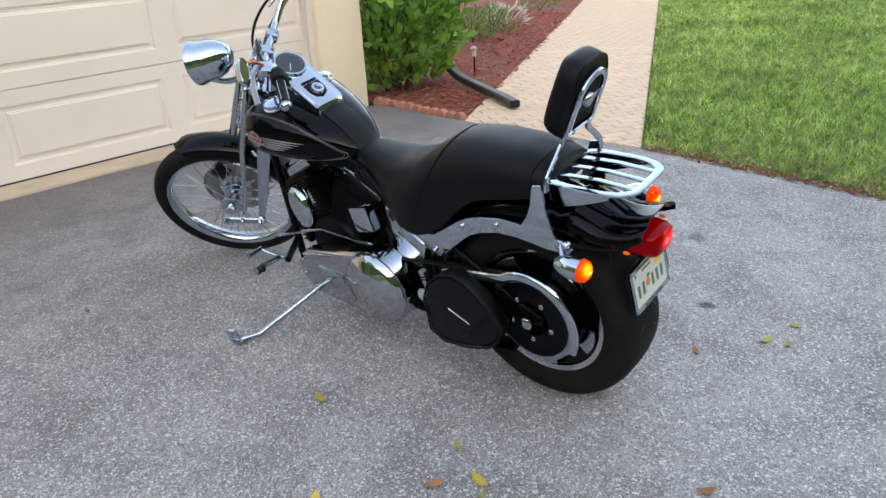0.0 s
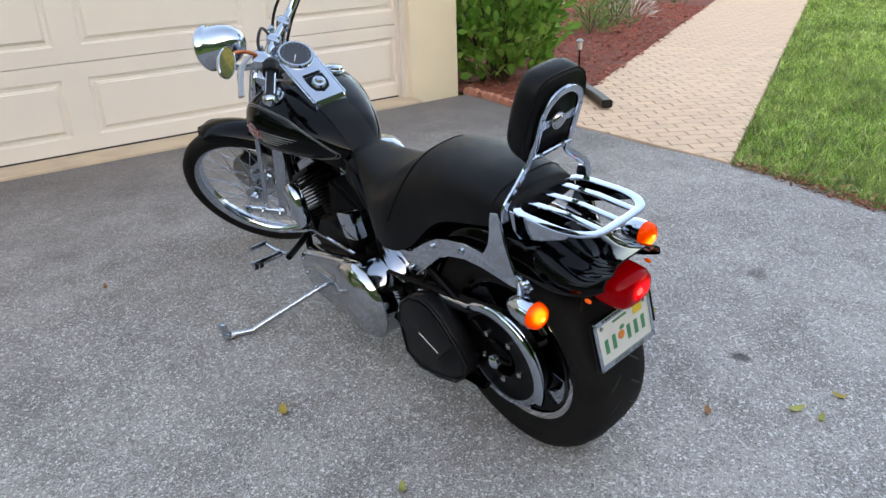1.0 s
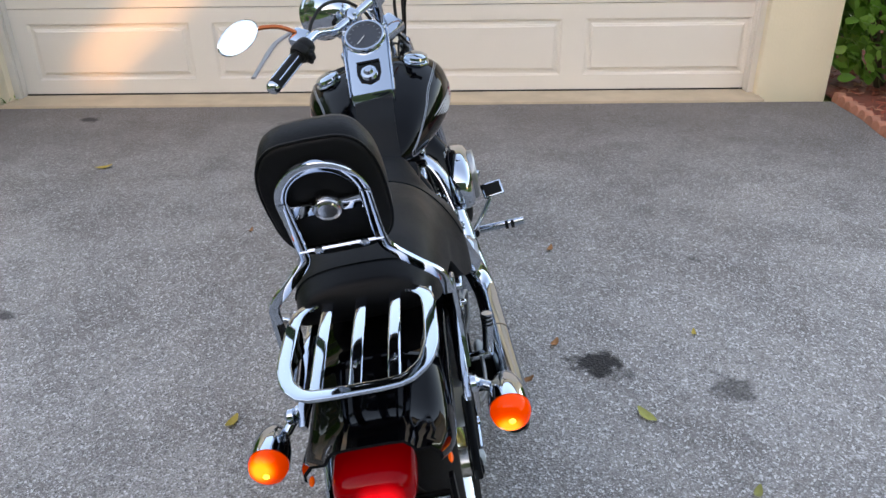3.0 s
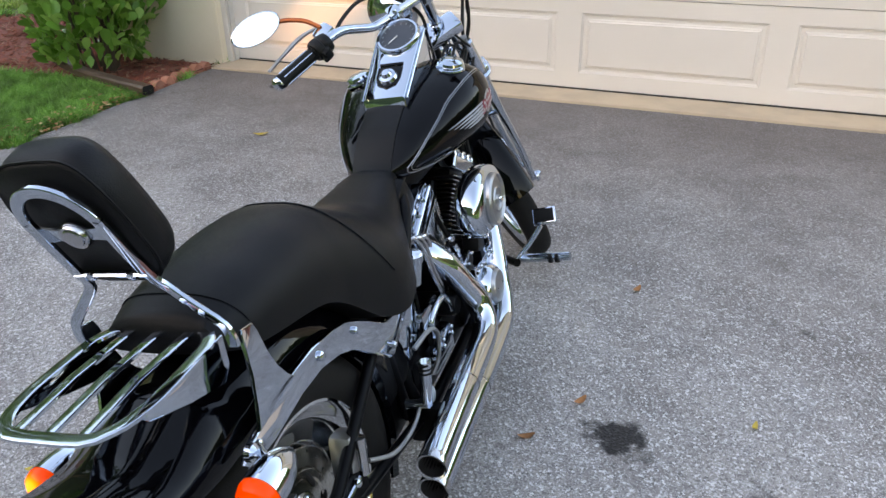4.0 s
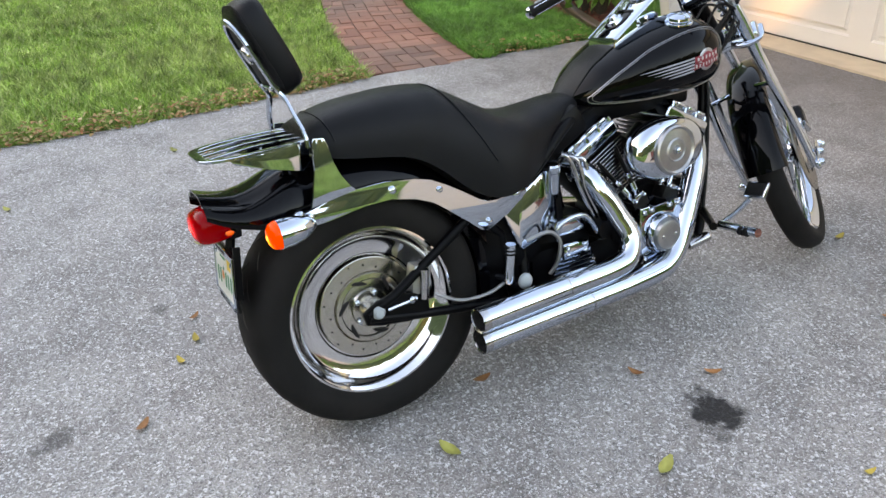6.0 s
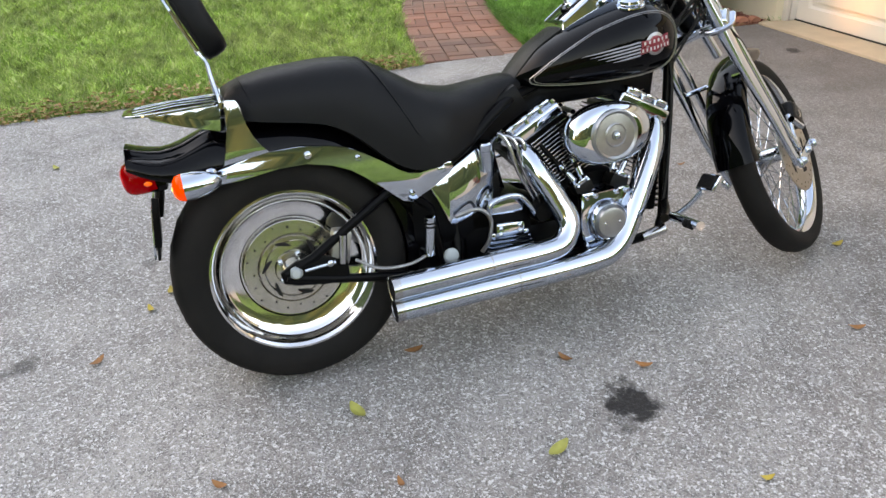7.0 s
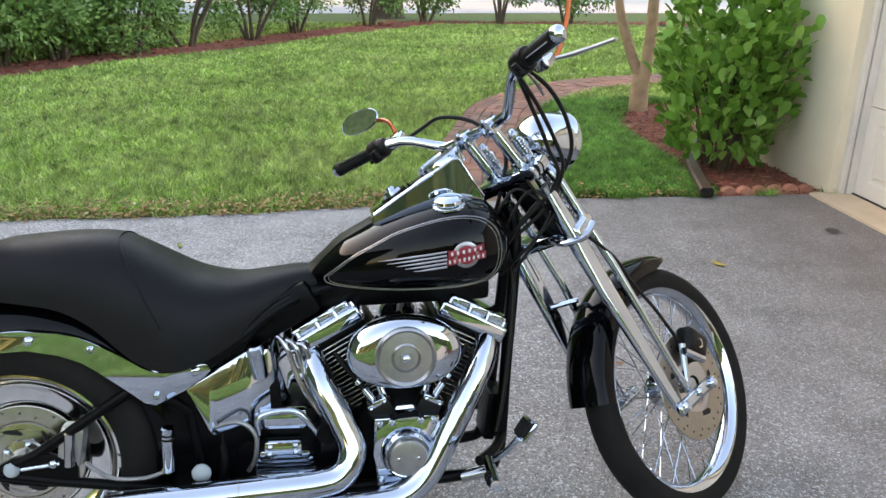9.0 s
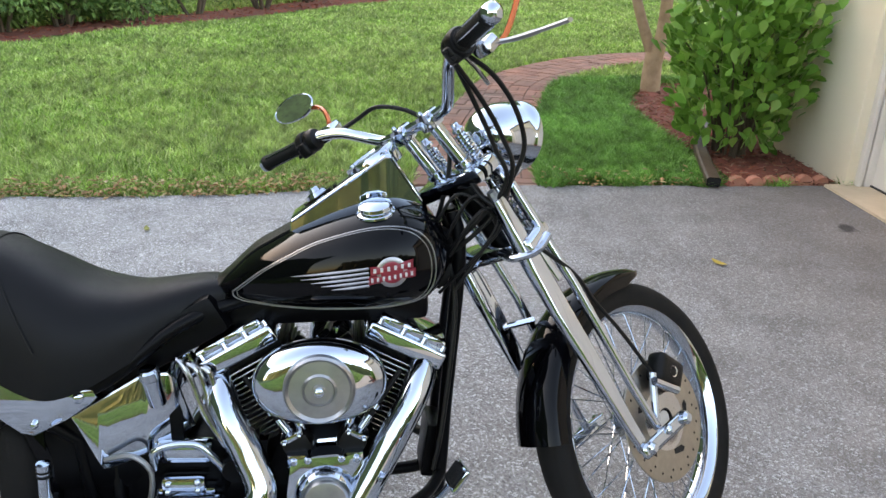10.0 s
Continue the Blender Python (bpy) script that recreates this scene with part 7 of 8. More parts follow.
def small_bush(x, y, radius, height, seed, count, label, leaf=(0.07, 0.018), mat=None, name="low_plant"):
    """A tuft of narrow leaves fanning out from its foot."""
    rng = random.Random(seed)
    bush = thing(name, label, "plant", "", pose(x, y, 0))
    verts, faces = [], []
    for _ in range(count):
        a, h = rng.uniform(0, 2 * math.pi), rng.random()
        r = radius * math.sqrt(rng.random()) * (1 - 0.45 * h)
        p = Vector((r * math.cos(a), r * math.sin(a), height * h * 0.9))
        q = Vector((math.cos(a), math.sin(a), rng.uniform(0.2, 1.4))).to_track_quat("X", "Z").to_matrix().to_4x4()
        leaf_faces(Matrix.Translation(p) @ q @ pose(0, 0, 0, rng.uniform(-50, 50), rng.uniform(-20, 20), 0), leaf[0] * rng.uniform(0.7, 1.3), leaf[1] * rng.uniform(0.7, 1.3), 0.003, verts, faces, 0.45)
    mesh_object("leaves", verts, faces, mat or HEDGE_LEAF, bush, "", True)["kind"] = "stuff"
    for k in range(5):
        a = k * 1.26
        part("stem", tube([(0, 0, -0.02), (0.3 * radius * math.cos(a), 0.3 * radius * math.sin(a), 0.4 * height), (0.6 * radius * math.cos(a), 0.6 * radius * math.sin(a), 0.8 * height)], 0.006, 5), BARK_DARK, bush)
    return bush


small_bush(6.4, 5.78, 0.34, 0.42, 21, 500, "low green bush in the red mulch")
small_bush(5.75, 5.55, 0.22, 0.4, 22, 260, "narrow-leaved plant in the red mulch", (0.16, 0.012))
small_bush(7.1, 6.1, 0.34, 0.30, 23, 150, "plant with arching white-edged leaves", (0.17, 0.014), PALE_STONE)
small_bush(9.1, 6.95, 0.40, 0.45, 24, 450, "low green bush farther along the bed")
small_bush(10.6, 7.75, 0.40, 0.45, 25, 400, "low green bush farther along the bed")


def scallop_edging(points, label, step=0.105):
    """A row of scalloped concrete edging blocks."""
    row = thing("bed_edging", label, "edging")
    me = bpy.data.meshes.new("block")
    bm = slab([(-0.051, -0.10), (0.051, -0.10), (0.051, 0.006), (0.042, 0.028), (0.022, 0.043), (0, 0.048), (-0.022, 0.043), (-0.042, 0.028), (-0.051, 0.006)], 0.055, pose(0, 0, 0, 90), 0.006)
    bm.to_mesh(me)
    bm.free()
    me.materials.append(EDGING)
    for a, b in zip(points[:-1], points[1:]):
        a, b = Vector(a), Vector(b)
        n = max(1, round((b - a).length / step))
        turn = math.degrees(math.atan2(b.y - a.y, b.x - a.x))
        for k in range(n):
            p = a.lerp(b, (k + 0.5) / n)
            ob = new("block", me)
            ob.parent = row
            ob.matrix_basis = pose(p.x, p.y, random.uniform(-0.006, 0.006), random.uniform(-5, 5), 0, turn + random.uniform(-3, 3))
    return row


scallop_edging([(2.475, 2.74, 0), (2.555, 3.90, 0)], "weathered red scalloped concrete edging along the mulch")
scallop_edging([(DRIVE_L - 0.035, 3.20, 0), (DRIVE_L - 0.07, 3.88, 0)], "red scalloped concrete edging along the mulch")


def downspout(points, mat, label, w=0.085, h=0.062):
    """A square flexible downspout hose lying on the ground, ribbed, with an open mouth."""
    ob = thing("downspout", label, "downspout")
    line = smooth_path(points, 10)
    rings = []
    n = len(line)
    for i, p in enumerate(line):
        t = (line[min(n - 1, i + 1)] - line[max(0, i - 1)]).normalized()
        side = t.cross(Vector((0, 0, 1))).normalized()
        up = side.cross(t)
        rib = 1.0 + (0.05 if (i % 2 and i < n * 0.45) else 0.0)
        a, b, c = w / 2 * rib, h / 2 * rib, 0.012
        rings.append([p + side * u + up * v for u, v in ((-a + c, -b), (a - c, -b), (a, -b + c), (a, b - c), (a - c, b), (-a + c, b), (-a, b - c), (-a, -b + c))])
    part("hose", loft(rings, caps=False), mat, ob)
    end, back = rings[-1], rings[-3]
    mid = sum(end, Vector()) / 8
    inner = [mid + (q - mid) * 0.86 for q in end]
    deep = [q + (sum(back, Vector()) / 8 - mid) for q in inner]
    part("mouth", loft([end, inner, deep]), HOLE, ob, "dark open end", smooth=False)
    return ob


downspout([(-4.35, 3.78, 0.10), (-4.44, 3.60, 0.13), (-4.32, 3.44, 0.10), (-3.92, 3.28, 0.055), (-3.50, 3.16, 0.045), (-3.11, 3.06, 0.042)], PIPE_BROWN, "brown square downspout hose lying over the bed edge")
downspout([(3.72, 4.25, 0.22), (3.56, 3.95, 0.17), (3.40, 3.62, 0.10), (3.25, 3.18, 0.055), (3.08, 2.84, 0.05), (2.94, 2.60, 0.05)], PIPE_DARK, "dark brown downspout hose lying on the paving")

solar = thing("garden_light", "small path light with a white lens on a stake", "garden light", "", pose(4.06, 4.03, 0))
part("stake", lathe([(0, -0.05), (0.009, -0.05), (0.009, 0.17), (0, 0.17)], 10), PLASTIC, solar)
part("lens", lathe([(0.0, 0.17), (0.022, 0.17), (0.024, 0.245), (0, 0.245)], 14), PALE_STONE, solar, "pale plastic lens")
part("cap", lathe([(0.0, 0.275), (0.02, 0.268), (0.036, 0.25), (0.036, 0.243), (0, 0.243)], 16), SATIN, solar)

# the tree by the brick path: a trunk that forks low, with pale flaking bark
tree = thing("crape_myrtle", "slender tree with pale brown forked trunk", "tree", "", pose(-6.24, 3.66, 0))
trunk = part("trunk", tube(smooth_path([(0, 0, -0.05), (-0.02, 0.0, 0.2), (-0.03, 0.01, 0.38)], 5), [0.125, 0.105, 0.10, 0.098, 0.097, 0.095, 0.093, 0.092, 0.09, 0.088, 0.085], 14), BARK, tree)
for pts, r in (([(-0.04, 0.02, 0.3), (-0.10, -0.10, 0.6), (-0.16, -0.24, 1.05), (-0.2, -0.32, 1.7), (-0.3, -0.4, 2.5)], 0.062),
               ([(0.0, 0.02, 0.3), (0.0, 0.06, 0.7), (0.02, 0.05, 1.2), (0.05, 0.1, 1.8), (0.1, 0.2, 2.6)], 0.072),
               ([(0.03, 0.07, 1.35), (0.08, 0.15, 1.7), (0.15, 0.3, 2.1), (0.2, 0.45, 2.7)], 0.045)):
    line = smooth_path(pts, 5)
    part("limb", tube(line, [r * (1 - 0.5 * k / (len(line) - 1)) for k in range(len(line))], 10), BARK, tree)


def leaf_cloud(center, radii, count, leaf, rng, verts, faces, shell=0.55):
    for _ in range(count):
        d = Vector((rng.gauss(0, 1), rng.gauss(0, 1), rng.gauss(0, 1))).normalized()
        k = shell + (1 - shell) * rng.random()
        k *= 0.8 + 0.4 * noise.noise(d * 2.2 + Vector(center))
        p = Vector(center) + Vector((d.x * radii[0], d.y * radii[1], d.z * radii[2])) * k
        q = (d + Vector((rng.gauss(0, 0.5), rng.gauss(0, 0.5), rng.gauss(0, 0.5)))).to_track_quat("X", "Z").to_matrix().to_4x4()
        m = Matrix.Translation(p) @ q @ pose(0, 0, 0, rng.uniform(-90, 90), rng.uniform(-30, 30), 0)
        l, w = leaf * rng.uniform(0.7, 1.3), leaf * 0.5 * rng.uniform(0.7, 1.2)
        j = len(verts)
        verts += [m @ Vector((0, 0, 0)), m @ Vector((l * 0.5, w * 0.5, 0.1 * w)), m @ Vector((l, 0, 0)), m @ Vector((l * 0.5, -w * 0.5, 0.1 * w))]
        faces.append((j, j + 1, j + 2, j + 3))


rng = random.Random(5)
verts, faces = [], []
for k in range(16):
    a, r = k * 2.4, 0.35 * math.sqrt(k + 1)
    leaf_cloud((0.1 + r * math.cos(a), r * math.sin(a) - 0.2, 3.0 + 0.3 * (k % 3)), (0.9, 0.9, 0.6), 480, 0.11, rng, verts, faces, 0.2)
mesh_object("crown", verts, faces, HEDGE_LEAF, tree)["kind"] = "stuff"

# the hedge along the far side of the lawn: bushes on bare forked stems
for k in range(15):
    f = k / 14 * (len(HEDGE_FOOT) - 1.001)
    i = int(f)
    p = HEDGE_FOOT[i].lerp(HEDGE_FOOT[i + 1], f - i) + Vector((-0.40, -0.45, 0))
    if 6.6 < f < 7.0:
        continue
    rng = random.Random(100 + k)
    bush = thing("hedge_bush", "leafy hedge bush on bare forked stems", "hedge", "hedge along the lawn", pose(p.x + rng.uniform(-0.15, 0.15), p.y + rng.uniform(-0.15, 0.15), -0.04))
    for j in range(5):
        a = rng.uniform(0, 6.28)
        r = rng.uniform(0.3, 0.8)
        part("stem", tube(smooth_path([(0.1 * math.cos(a), 0.1 * math.sin(a), -0.02), (0.45 * r * math.cos(a), 0.45 * r * math.sin(a), 0.45), (r * math.cos(a), r * math.sin(a), 1.1), (1.2 * r * math.cos(a), 1.2 * r * math.sin(a), 1.7)], 3), [0.045, 0.04, 0.036, 0.033, 0.03, 0.026, 0.022, 0.02, 0.016, 0.01], 6), BARK_DARK, bush)
    verts, faces = [], []
    low = 0.05 if k < 5 else 0.35
    for j in range(11):
        leaf_cloud((rng.uniform(-0.75, 0.75), rng.uniform(-0.75, 0.75), low + rng.uniform(0.15, 1.3)), (0.5, 0.5, 0.42), 330, 0.10, rng, verts, faces, 0.3)
    mesh_object("crown", verts, faces, HEDGE_LEAF, bush)["kind"] = "stuff"

for k in range(7):                             # low dense growth at the hedge's foot
    f = k / 6
    p = Vector((-8.6, -5.9, 0)).lerp(Vector((-11.9, -3.45, 0)), f)
    rng = random.Random(300 + k)
    bush = thing("hedge_bush", "low dense green hedge bush behind the mulch strip", "hedge", "hedge along the lawn", pose(p.x - 0.30, p.y - 0.36, -0.04))
    for j in range(4):
        a = j * 1.6
        part("stem", tube([(0, 0, -0.02), (0.18 * math.cos(a), 0.18 * math.sin(a), 0.4), (0.3 * math.cos(a), 0.3 * math.sin(a), 0.9)], [0.02, 0.015, 0.008], 6), BARK_DARK, bush)
    verts, faces = [], []
    for j in range(8):
        leaf_cloud((rng.uniform(-0.35, 0.35), rng.uniform(-0.35, 0.35), 0.30 + 0.75 * j / 7), (0.46, 0.46, 0.34), 260, 0.13, rng, verts, faces, 0.35)
    mesh_object("crown", verts, faces, HEDGE_LEAF, bush)["kind"] = "stuff"

big = thing("big_tree", "broad dark tree trunk behind the hedge line", "tree", "", pose(-21.5, 1.4, -0.05))
part("trunk", tube(smooth_path([(0, 0, -0.1), (0, 0, 0.25), (0.02, 0.03, 1.0), (0.05, 0.08, 2.6), (0.0, 0.2, 4.2)], 5), [0.75, 0.6, 0.5, 0.46, 0.44, 0.42, 0.41, 0.40, 0.39, 0.38, 0.38, 0.37, 0.37, 0.36, 0.35, 0.34, 0.33, 0.32, 0.3, 0.28, 0.25], 18), BARK_DARK, big)
rng = random.Random(8)
for k in range(5):
    a = k * 1.26
    part("limb", tube(smooth_path([(0, 0.15, 3.6), (0.9 * math.cos(a), 0.9 * math.sin(a), 4.6), (2.1 * math.cos(a), 2.1 * math.sin(a), 5.6)], 4), [0.2, 0.18, 0.16, 0.14, 0.12, 0.1, 0.08, 0.06, 0.04], 8), BARK_DARK, big)
verts, faces = [], []
for k in range(14):
    a = rng.uniform(0, 6.28)
    r = rng.uniform(0.3, 3.0)
    leaf_cloud((r * math.cos(a), r * math.sin(a), rng.uniform(4.6, 7.4)), (1.5, 1.5, 1.1), 420, 0.22, rng, verts, faces, 0.3)
mesh_object("crown", verts, faces, HEDGE_LEAF, big)["kind"] = "stuff"


# ---- fallen leaves and litter ----
def fallen_leaf(x, y, turn, length, mat, label, curl=0.012):
    bm = bmesh.new()
    n = 6
    rows = []
    for k in range(n + 1):
        u = k / n
        w = length * 0.22 * math.sin(math.pi * (0.04 + 0.92 * u)) ** 0.8
        z = 0.003 + curl * (2 * u - 1) ** 2
        rows.append([bm.verts.new((length * (u - 0.5), s * w, z + (0.35 * w if s else 0))) for s in (-1, 0, 1)])
    for a, b in zip(rows[:-1], rows[1:]):
        for k in range(2):
            bm.faces.new((a[k], b[k], b[k + 1], a[k + 1]))
    ob = part("fallen_leaf", bm, mat)
    ob.matrix_basis = pose(x, y, drive_z(x, y), 0, 0, turn)
    return tagged(ob, label, "leaf", "leaves fallen on the driveway")


YL, BL, GL = "yellow leaf lying on the asphalt", "dry tan leaf lying on the asphalt", "small green-yellow leaf lying on the asphalt"
for x, y, turn, length, mat, label in (
        (-0.698, 0.528, 70, 0.06, YELLOW_LEAF, YL), (0.186, 0.097, 20, 0.075, GREEN_LEAF, GL), (-0.100, 1.885, 100, 0.055, YELLOW_LEAF, YL), (-1.940, 2.620, 30, 0.085, YELLOW_LEAF, YL),
        (-1.006, 0.158, 40, 0.065, YELLOW_LEAF, YL), (-0.658, -0.134, 75, 0.07, YELLOW_LEAF, YL), (-0.700, -0.175, 10, 0.035, GREEN_LEAF, GL), (-0.940, 1.775, 80, 0.04, BROWN_LEAF, BL),
        (-0.749, -0.045, 150, 0.06, BROWN_LEAF, BL), (0.560, -0.428, 160, 0.06, GREEN_LEAF, GL), (0.575, -0.50, 20, 0.045, GREEN_LEAF, GL), (0.726, -0.472, 110, 0.05, YELLOW_LEAF, YL),
        (-0.586, 0.009, 60, 0.045, GREEN_LEAF, GL), (0.498, 0.550, 120, 0.075, GREEN_LEAF, GL), (0.276, 0.910, 60, 0.05, BROWN_LEAF, BL), (0.168, 0.717, 30, 0.05, BROWN_LEAF, BL),
        (0.750, 0.965, 80, 0.035, YELLOW_LEAF, YL), (0.477, 0.149, 10, 0.035, BROWN_LEAF, BL), (0.337, 1.580, 70, 0.05, BROWN_LEAF, BL), (-2.085, -0.997, 30, 0.06, GREEN_LEAF, GL),
        (0.342, -0.273, 50, 0.045, BROWN_LEAF, BL), (-2.445, -0.216, 20, 0.07, GREEN_LEAF, GL), (-0.029, 0.309, 95, 0.06, BROWN_LEAF, BL), (-0.789, -0.397, 130, 0.045, BROWN_LEAF, BL),
        (-0.654, -0.414, 0, 0.05, YELLOW_LEAF, YL), (-0.555, -0.476, 20, 0.045, YELLOW_LEAF, YL), (0.712, 0.254, 60, 0.05, GREEN_LEAF, GL), (-0.30, -0.62, 140, 0.055, BROWN_LEAF, BL),
        (-1.32, -0.28, 70, 0.05, GREEN_LEAF, GL), (-1.22, 0.02, 20, 0.04, GREEN_LEAF, GL)):
    fallen_leaf(x, y, turn, length, mat, label)


def litter(name, label, count, x_of, y0, y1, spread, seed):
    """Dry leaves scattered along a lawn edge, in one mesh."""
    rng = random.Random(seed)
    verts, faces = [], []
    for _ in range(count):
        y = rng.uniform(y0, y1)
        x = x_of(y) + spread * abs(rng.gauss(0, 1)) * (1 if spread > 0 else 1)
        m = pose(x, y, 0.006 + rng.uniform(0.4, 1) * 0.070 * min(1.0, abs(x - x_of(y)) / 0.10), rng.uniform(-14, 14), rng.uniform(-14, 14), rng.uniform(0, 360))
        leaf_faces(m, rng.uniform(0.018, 0.05), rng.uniform(0.012, 0.026), 0.005, verts, faces, 0.5)
    return tagged(mesh_object(name, verts, faces, LITTER, None, "", True), label, "leaf litter", kind="stuff")


litter("leaf_litter", "dry brown leaves along the lawn edge", 2300, lambda y: left_edge(y) + 0.03, -6.5, 1.12, -0.09, 31)
litter("leaf_litter", "dry brown leaves along the lawn edge by the bed", 150, lambda y: left_edge(y), 2.0, 3.1, -0.06, 32)
litter("leaf_litter", "dry brown leaves along the lawn edge beside the path", 300, lambda y: drive_edge(y) - 0.01, -3.2, 1.15, 0.06, 33)
chips("edge_soil", "dark soil crumbs along the lawn edge", 1600, [(2.0, -3.2), (2.44, 1.15), (2.58, 1.15), (2.2, -3.2)], 0.0, MULCH_BROWN, 0.035, 34, lambda px, py: np.abs(px - (DRIVE_R - 0.11 * np.clip(1.2 - py, 0, 9) + 0.02)) < 0.06)


# ---- unseen green wall added to shade the yard, with a slit for low sun ----
def shade_wall():
    yb, thick = -15.0, 1.2
    k = (yb - DOOR_Y) / sun_dir.y

    def cast(x, z):
        return (x + sun_dir.x * k, z + sun_dir.z * k)
    lo, hi, left, right = -8.0, 6.5, -26.0, 24.0
    a, b, half = (-2.66, 0.158), (-1.60, 1.006), 0.090
    quads = [[(left, lo), (a[0], lo), (a[0], hi), (left, hi)], [(b[0], lo), (right, lo), (right, hi), (b[0], hi)],
             [(a[0], lo), (b[0], lo), (b[0], b[1] - half), (a[0], a[1] - half)], [(a[0], a[1] + half), (b[0], b[1] + half), (b[0], hi), (a[0], hi)]]
    bm = bmesh.new()
    for q in quads:
        pts = [cast(*p) for p in q]
        front = [bm.verts.new((x, yb, z)) for x, z in pts]
        back = [bm.verts.new((x, yb - 0.05, z)) for x, z in pts]
        bm.faces.new(front)
        bm.faces.new(back[::-1])
        for i in range(4):
            bm.faces.new((front[i], back[i], back[(i + 1) % 4], front[(i + 1) % 4]))
    return part("backdrop", bm, BLOCKER_GREEN, smooth=False)


tagged(shade_wall(), "unseen green wall behind the driveway, added to shade the yard", "trees", kind="structure")


def unseen_trees(x, y0, y1, height, seed):
    """A far, uneven wall of trees, out of view, added to close the place and darken reflections."""
    rng = random.Random(seed)
    n = 40
    tops = [height * (0.75 + 0.5 * abs(noise.noise(Vector((k * 0.37, seed, 0)))) + 0.12 * rng.random()) for k in range(n + 1)]
    bm = bmesh.new()
    rows = [[bm.verts.new((x + 0.8 * rng.random(), y0 + (y1 - y0) * k / n, z * tops[k] - 0.1)) for k in range(n + 1)] for z in (0.0, 0.35, 0.7, 1.0)]
    for a, b in zip(rows[:-1], rows[1:]):
        for k in range(n):
            bm.faces.new((a[k], a[k + 1], b[k + 1], b[k]))
    return part("backdrop", bm, BLOCKER_GREEN, smooth=False)


tagged(unseen_trees(-48.0, -30, 50, 17.0, 9), "unseen far green tree wall beyond the street, added to block low sky", "trees", kind="structure")
tagged(unseen_trees(23.0, -16, 34, 7.0, 7), "unseen far green tree wall to the east, added to darken reflections", "trees", kind="structure")


# ---- grass and paving pieces ----
lawn("lawn_grass", "mown green lawn grass with yellowish patches", 330000, (-19, DRIVE_L + 0.2, -8, 9), keep_open, 0.078, 1)
lawn("lawn_grass", "deep green lawn grass with painted-in shade between brick path and bed", 60000, (-7, DRIVE_L + 0.05, 1.5, 5.0), keep_shaded, 0.09, 3, BLADE_SHADED)
lawn("lawn_grass", "mown green lawn grass beside the tan path", 130000, (DRIVE_R - 0.4, 14, -4, 8), keep_right, 0.07, 2)


def clip_poly(poly, a, n):
    """Keeps the part of poly where (p - a) . n >= 0."""
    out = []
    for i, p in enumerate(poly):
        q = poly[(i + 1) % len(poly)]
        dp, dq = (p[0] - a[0]) * n[0] + (p[1] - a[1]) * n[1], (q[0] - a[0]) * n[0] + (q[1] - a[1]) * n[1]
        if dp >= 0:
            out.append(p)
        if (dp >= 0) != (dq >= 0):
            t = dp / (dp - dq)
            out.append((p[0] + t * (q[0] - p[0]), p[1] + t * (q[1] - p[1])))
    return out


def paver(poly, z, h, cham=0.004):
    """One paving piece: an outline with a small chamfer and short sides."""
    n = len(poly)
    cx, cy = sum(p[0] for p in poly) / n, sum(p[1] for p in poly) / n
    verts = []
    for k, (ins, zz) in enumerate(((0, z - h), (0, z - cham), (cham, z))):
        for x, y in poly:
            d = math.hypot(x - cx, y - cy) + 1e-9
            verts.append((x - (x - cx) / d * ins, y - (y - cy) / d * ins, zz))
    faces = [tuple(range(2 * n, 3 * n))]
    for k in range(n):
        j = (k + 1) % n
        faces += [(k, j, n + j, n + k), (n + k, n + j, 2 * n + j, 2 * n + k)]
    return verts, faces


# the tan path: pavers in slanting courses between straight edges
def path_point(s, d):
    v = PATH_A + PATH_DIR * s + PATH_SIDE * d
    return (v.x, v.y)


tan_bed = mesh_object("pavement_joints", [(*path_point(-1.0, 0), -0.012), (*path_point(14, 0), -0.012), (*path_point(14, PATH_W), -0.012), (*path_point(-1.0, PATH_W), -0.012)], [(0, 1, 2, 3)], TAN_JOINT)
tagged(tan_bed, "sandy joints of the tan paving", "pavement", kind="structure")
tan_path = tagged(new("pavement_tan"), "tan brick paver path laid in slanting courses", "pavement", kind="structure")
B_L, B_W, GAP = 0.205, 0.1025, 0.0085
pieces = []
cells = []
# courses laid at a slant across the path, in running bond
SLANT = radians(-58)
CU, SU = math.cos(SLANT), math.sin(SLANT)
for row in range(-16, 128):
    for col in range(-12, 42):
        x0, y0 = col * B_L + (row % 2) * B_W, row * B_W
        corners = [(x0 + GAP / 2, y0 + GAP / 2), (x0 + B_L - GAP / 2, y0 + GAP / 2), (x0 + B_L - GAP / 2, y0 + B_W - GAP / 2), (x0 + GAP / 2, y0 + B_W - GAP / 2)]
        rect = [(u * CU - v * SU, u * SU + v * CU) for u, v in corners]
        if max(p[1] for p in rect) < 0 or min(p[1] for p in rect) > PATH_W or not -1.2 < rect[0][0] < 13.5:
            continue
        cells.append((rect[0][0], rect))
for x0, rect in cells:
    rect = clip_poly(rect, (0, 0.0), (0, 1))
    rect = clip_poly(rect, (0, PATH_W), (0, -1)) if rect else rect
    if len(rect) < 3:
        continue
    poly = [path_point(*p) for p in rect]
    poly = clip_poly(poly, (DRIVE_R + 0.02, 1.2), (1, 0.0516))
    if len(poly) < 3:
        continue
    area = abs(sum(poly[k][0] * poly[(k + 1) % len(poly)][1] - poly[(k + 1) % len(poly)][0] * poly[k][1] for k in range(len(poly)))) / 2
    if area > 0.0008:
        pieces.append((x0, poly))
pieces.sort(key=lambda t: t[0])
verts, faces = [], []
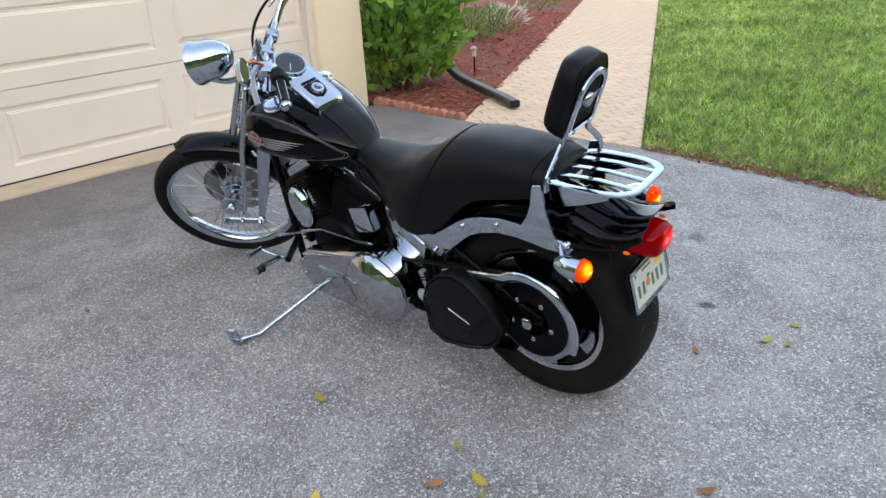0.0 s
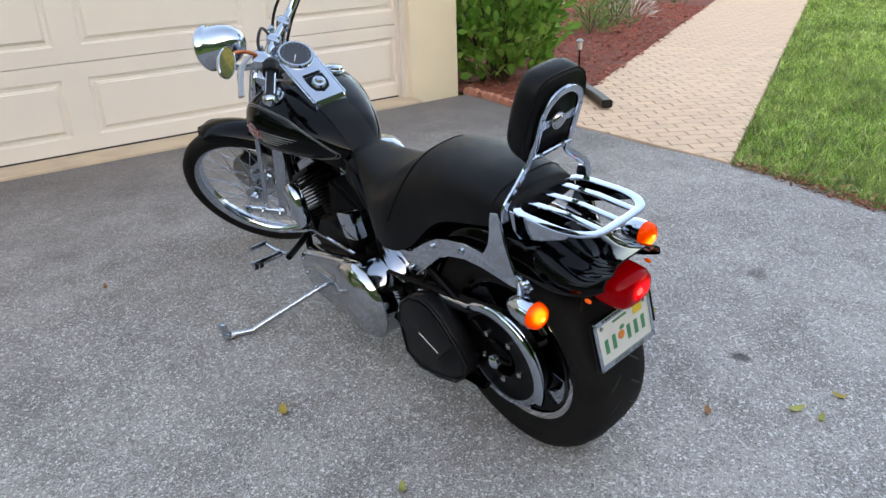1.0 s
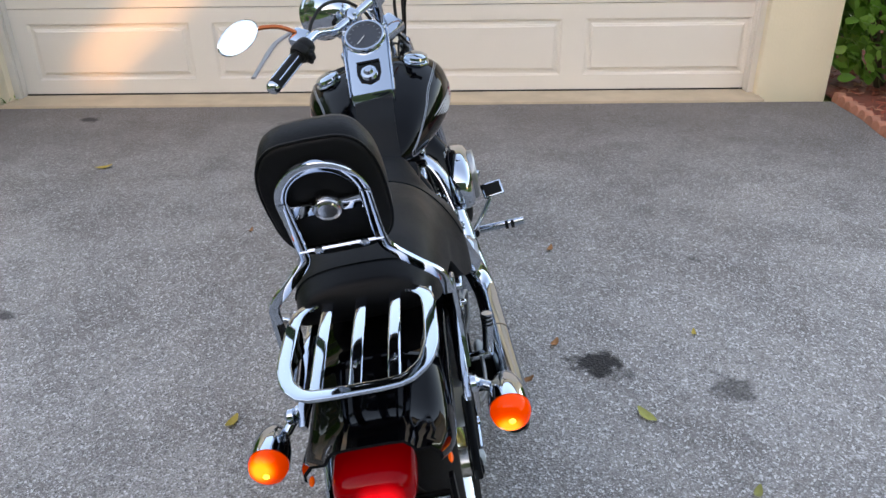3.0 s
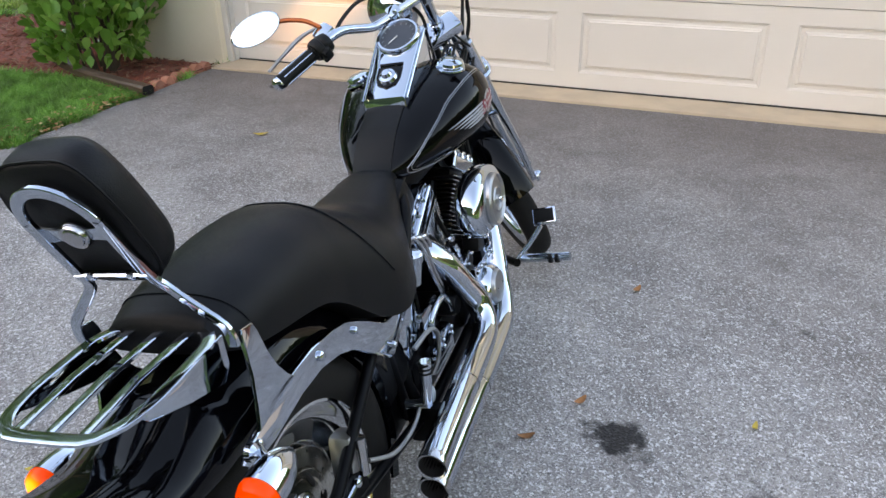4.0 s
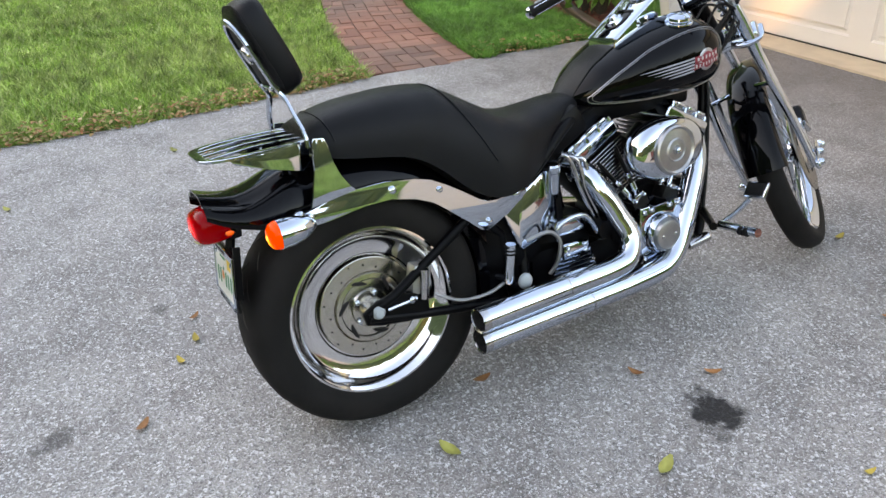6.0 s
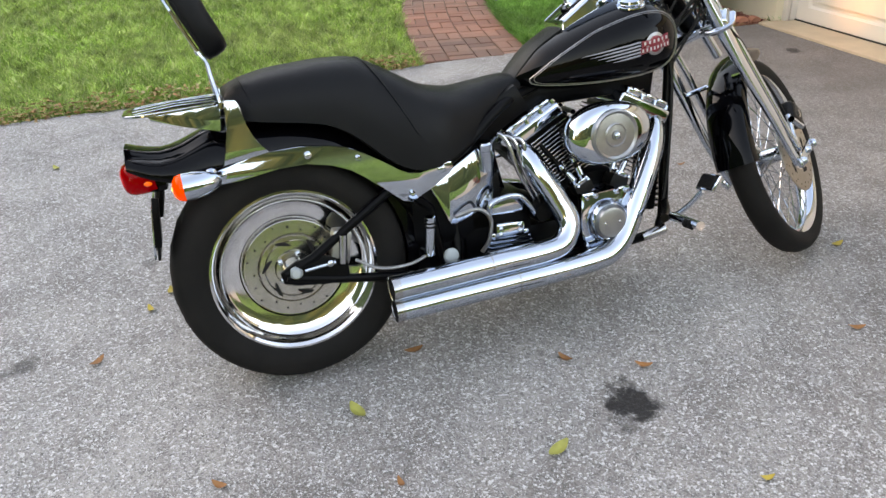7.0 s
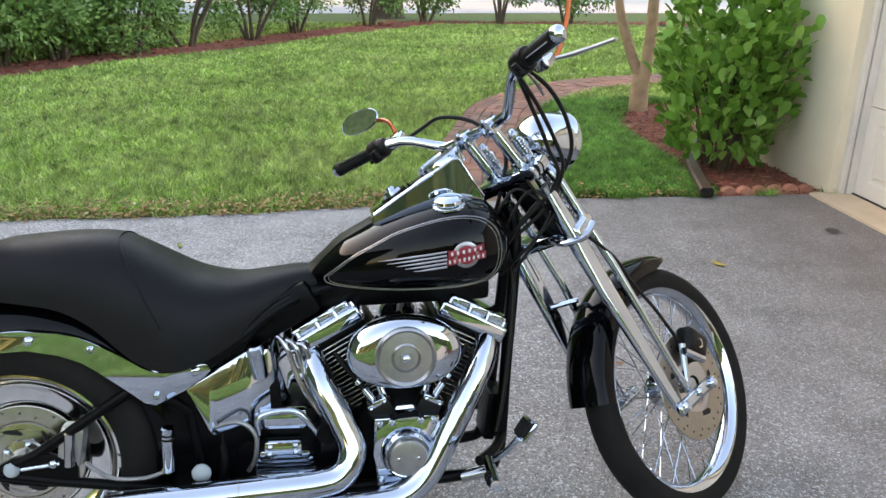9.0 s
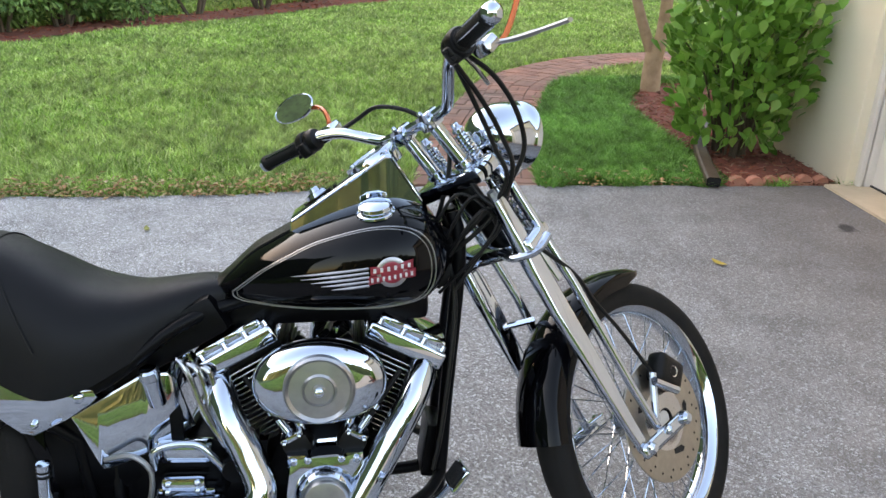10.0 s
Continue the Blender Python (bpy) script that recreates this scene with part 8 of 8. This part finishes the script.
for n, (s, poly) in enumerate(pieces):
    v, f = paver(poly, random.uniform(-0.0010, 0.0010), 0.04, 0.004)
    if n < 300:
        mesh_object("paver", v, f, TAN_PAVER, tan_path)
    else:
        k = len(verts)
        verts += v
        faces += [tuple(q + k for q in g) for g in f]
mesh_object("pavers_beyond", verts, faces, TAN_PAVER, tan_path)["kind"] = "stuff"

# the brick path: pairs of bricks in a basket weave along a curve
red_path = tagged(new("pavement_brick"), "curved path of weathered red bricks", "pavement", kind="structure")
arc = [0.0]
for a, b in zip(BRICK_LINE[:-1], BRICK_LINE[1:]):
    arc.append(arc[-1] + (b - a).length)


def brick_point(s, d):
    s = max(0.0, min(arc[-1] - 1e-4, s))
    i = max(k for k in range(len(arc) - 1) if arc[k] <= s)
    a, b = BRICK_LINE[i], BRICK_LINE[i + 1]
    p = a.lerp(b, (s - arc[i]) / (arc[i + 1] - arc[i]))
    t0 = (BRICK_LINE[min(len(BRICK_LINE) - 1, i + 1)] - BRICK_LINE[max(0, i - 1)]).normalized()
    t1 = (BRICK_LINE[min(len(BRICK_LINE) - 1, i + 2)] - BRICK_LINE[i]).normalized()
    t = t0.lerp(t1, (s - arc[i]) / (arc[i + 1] - arc[i]))
    return (p.x - t.y * d, p.y + t.x * d)


CELL = 2 * BRICK_HALF / 4
bed_v = []
for k in range(61):
    s = arc[-1] * k / 60
    bed_v += [(*brick_point(s, -BRICK_HALF - 0.01), -0.010), (*brick_point(s, BRICK_HALF + 0.01), -0.010)]
mesh_object("brick_joints", bed_v, [(2 * k, 2 * k + 2, 2 * k + 3, 2 * k + 1) for k in range(60)], BRICK_JOINT, red_path)
count = 0
verts, faces = [], []
for r in range(int(arc[-1] / CELL)):
    for c in range(4):
        s0, d0 = r * CELL, -BRICK_HALF + c * CELL
        g = 0.004
        for k in range(2):
            if (r + c) % 2:
                box_ = (s0 + g, s0 + CELL - g, d0 + k * CELL / 2 + g, d0 + (k + 1) * CELL / 2 - g)
            else:
                box_ = (s0 + k * CELL / 2 + g, s0 + (k + 1) * CELL / 2 - g, d0 + g, d0 + CELL - g)
            v, f = paver([brick_point(box_[0], box_[2]), brick_point(box_[1], box_[2]), brick_point(box_[1], box_[3]), brick_point(box_[0], box_[3])], random.uniform(-0.003, 0.004), 0.04)
            if count < 300:
                mesh_object("brick", v, f, RED_BRICK, red_path)
            else:
                j = len(verts)
                verts += v
                faces += [tuple(q + j for q in h) for h in f]
            count += 1
if verts:
    mesh_object("bricks_beyond", verts, faces, RED_BRICK, red_path)["kind"] = "stuff"
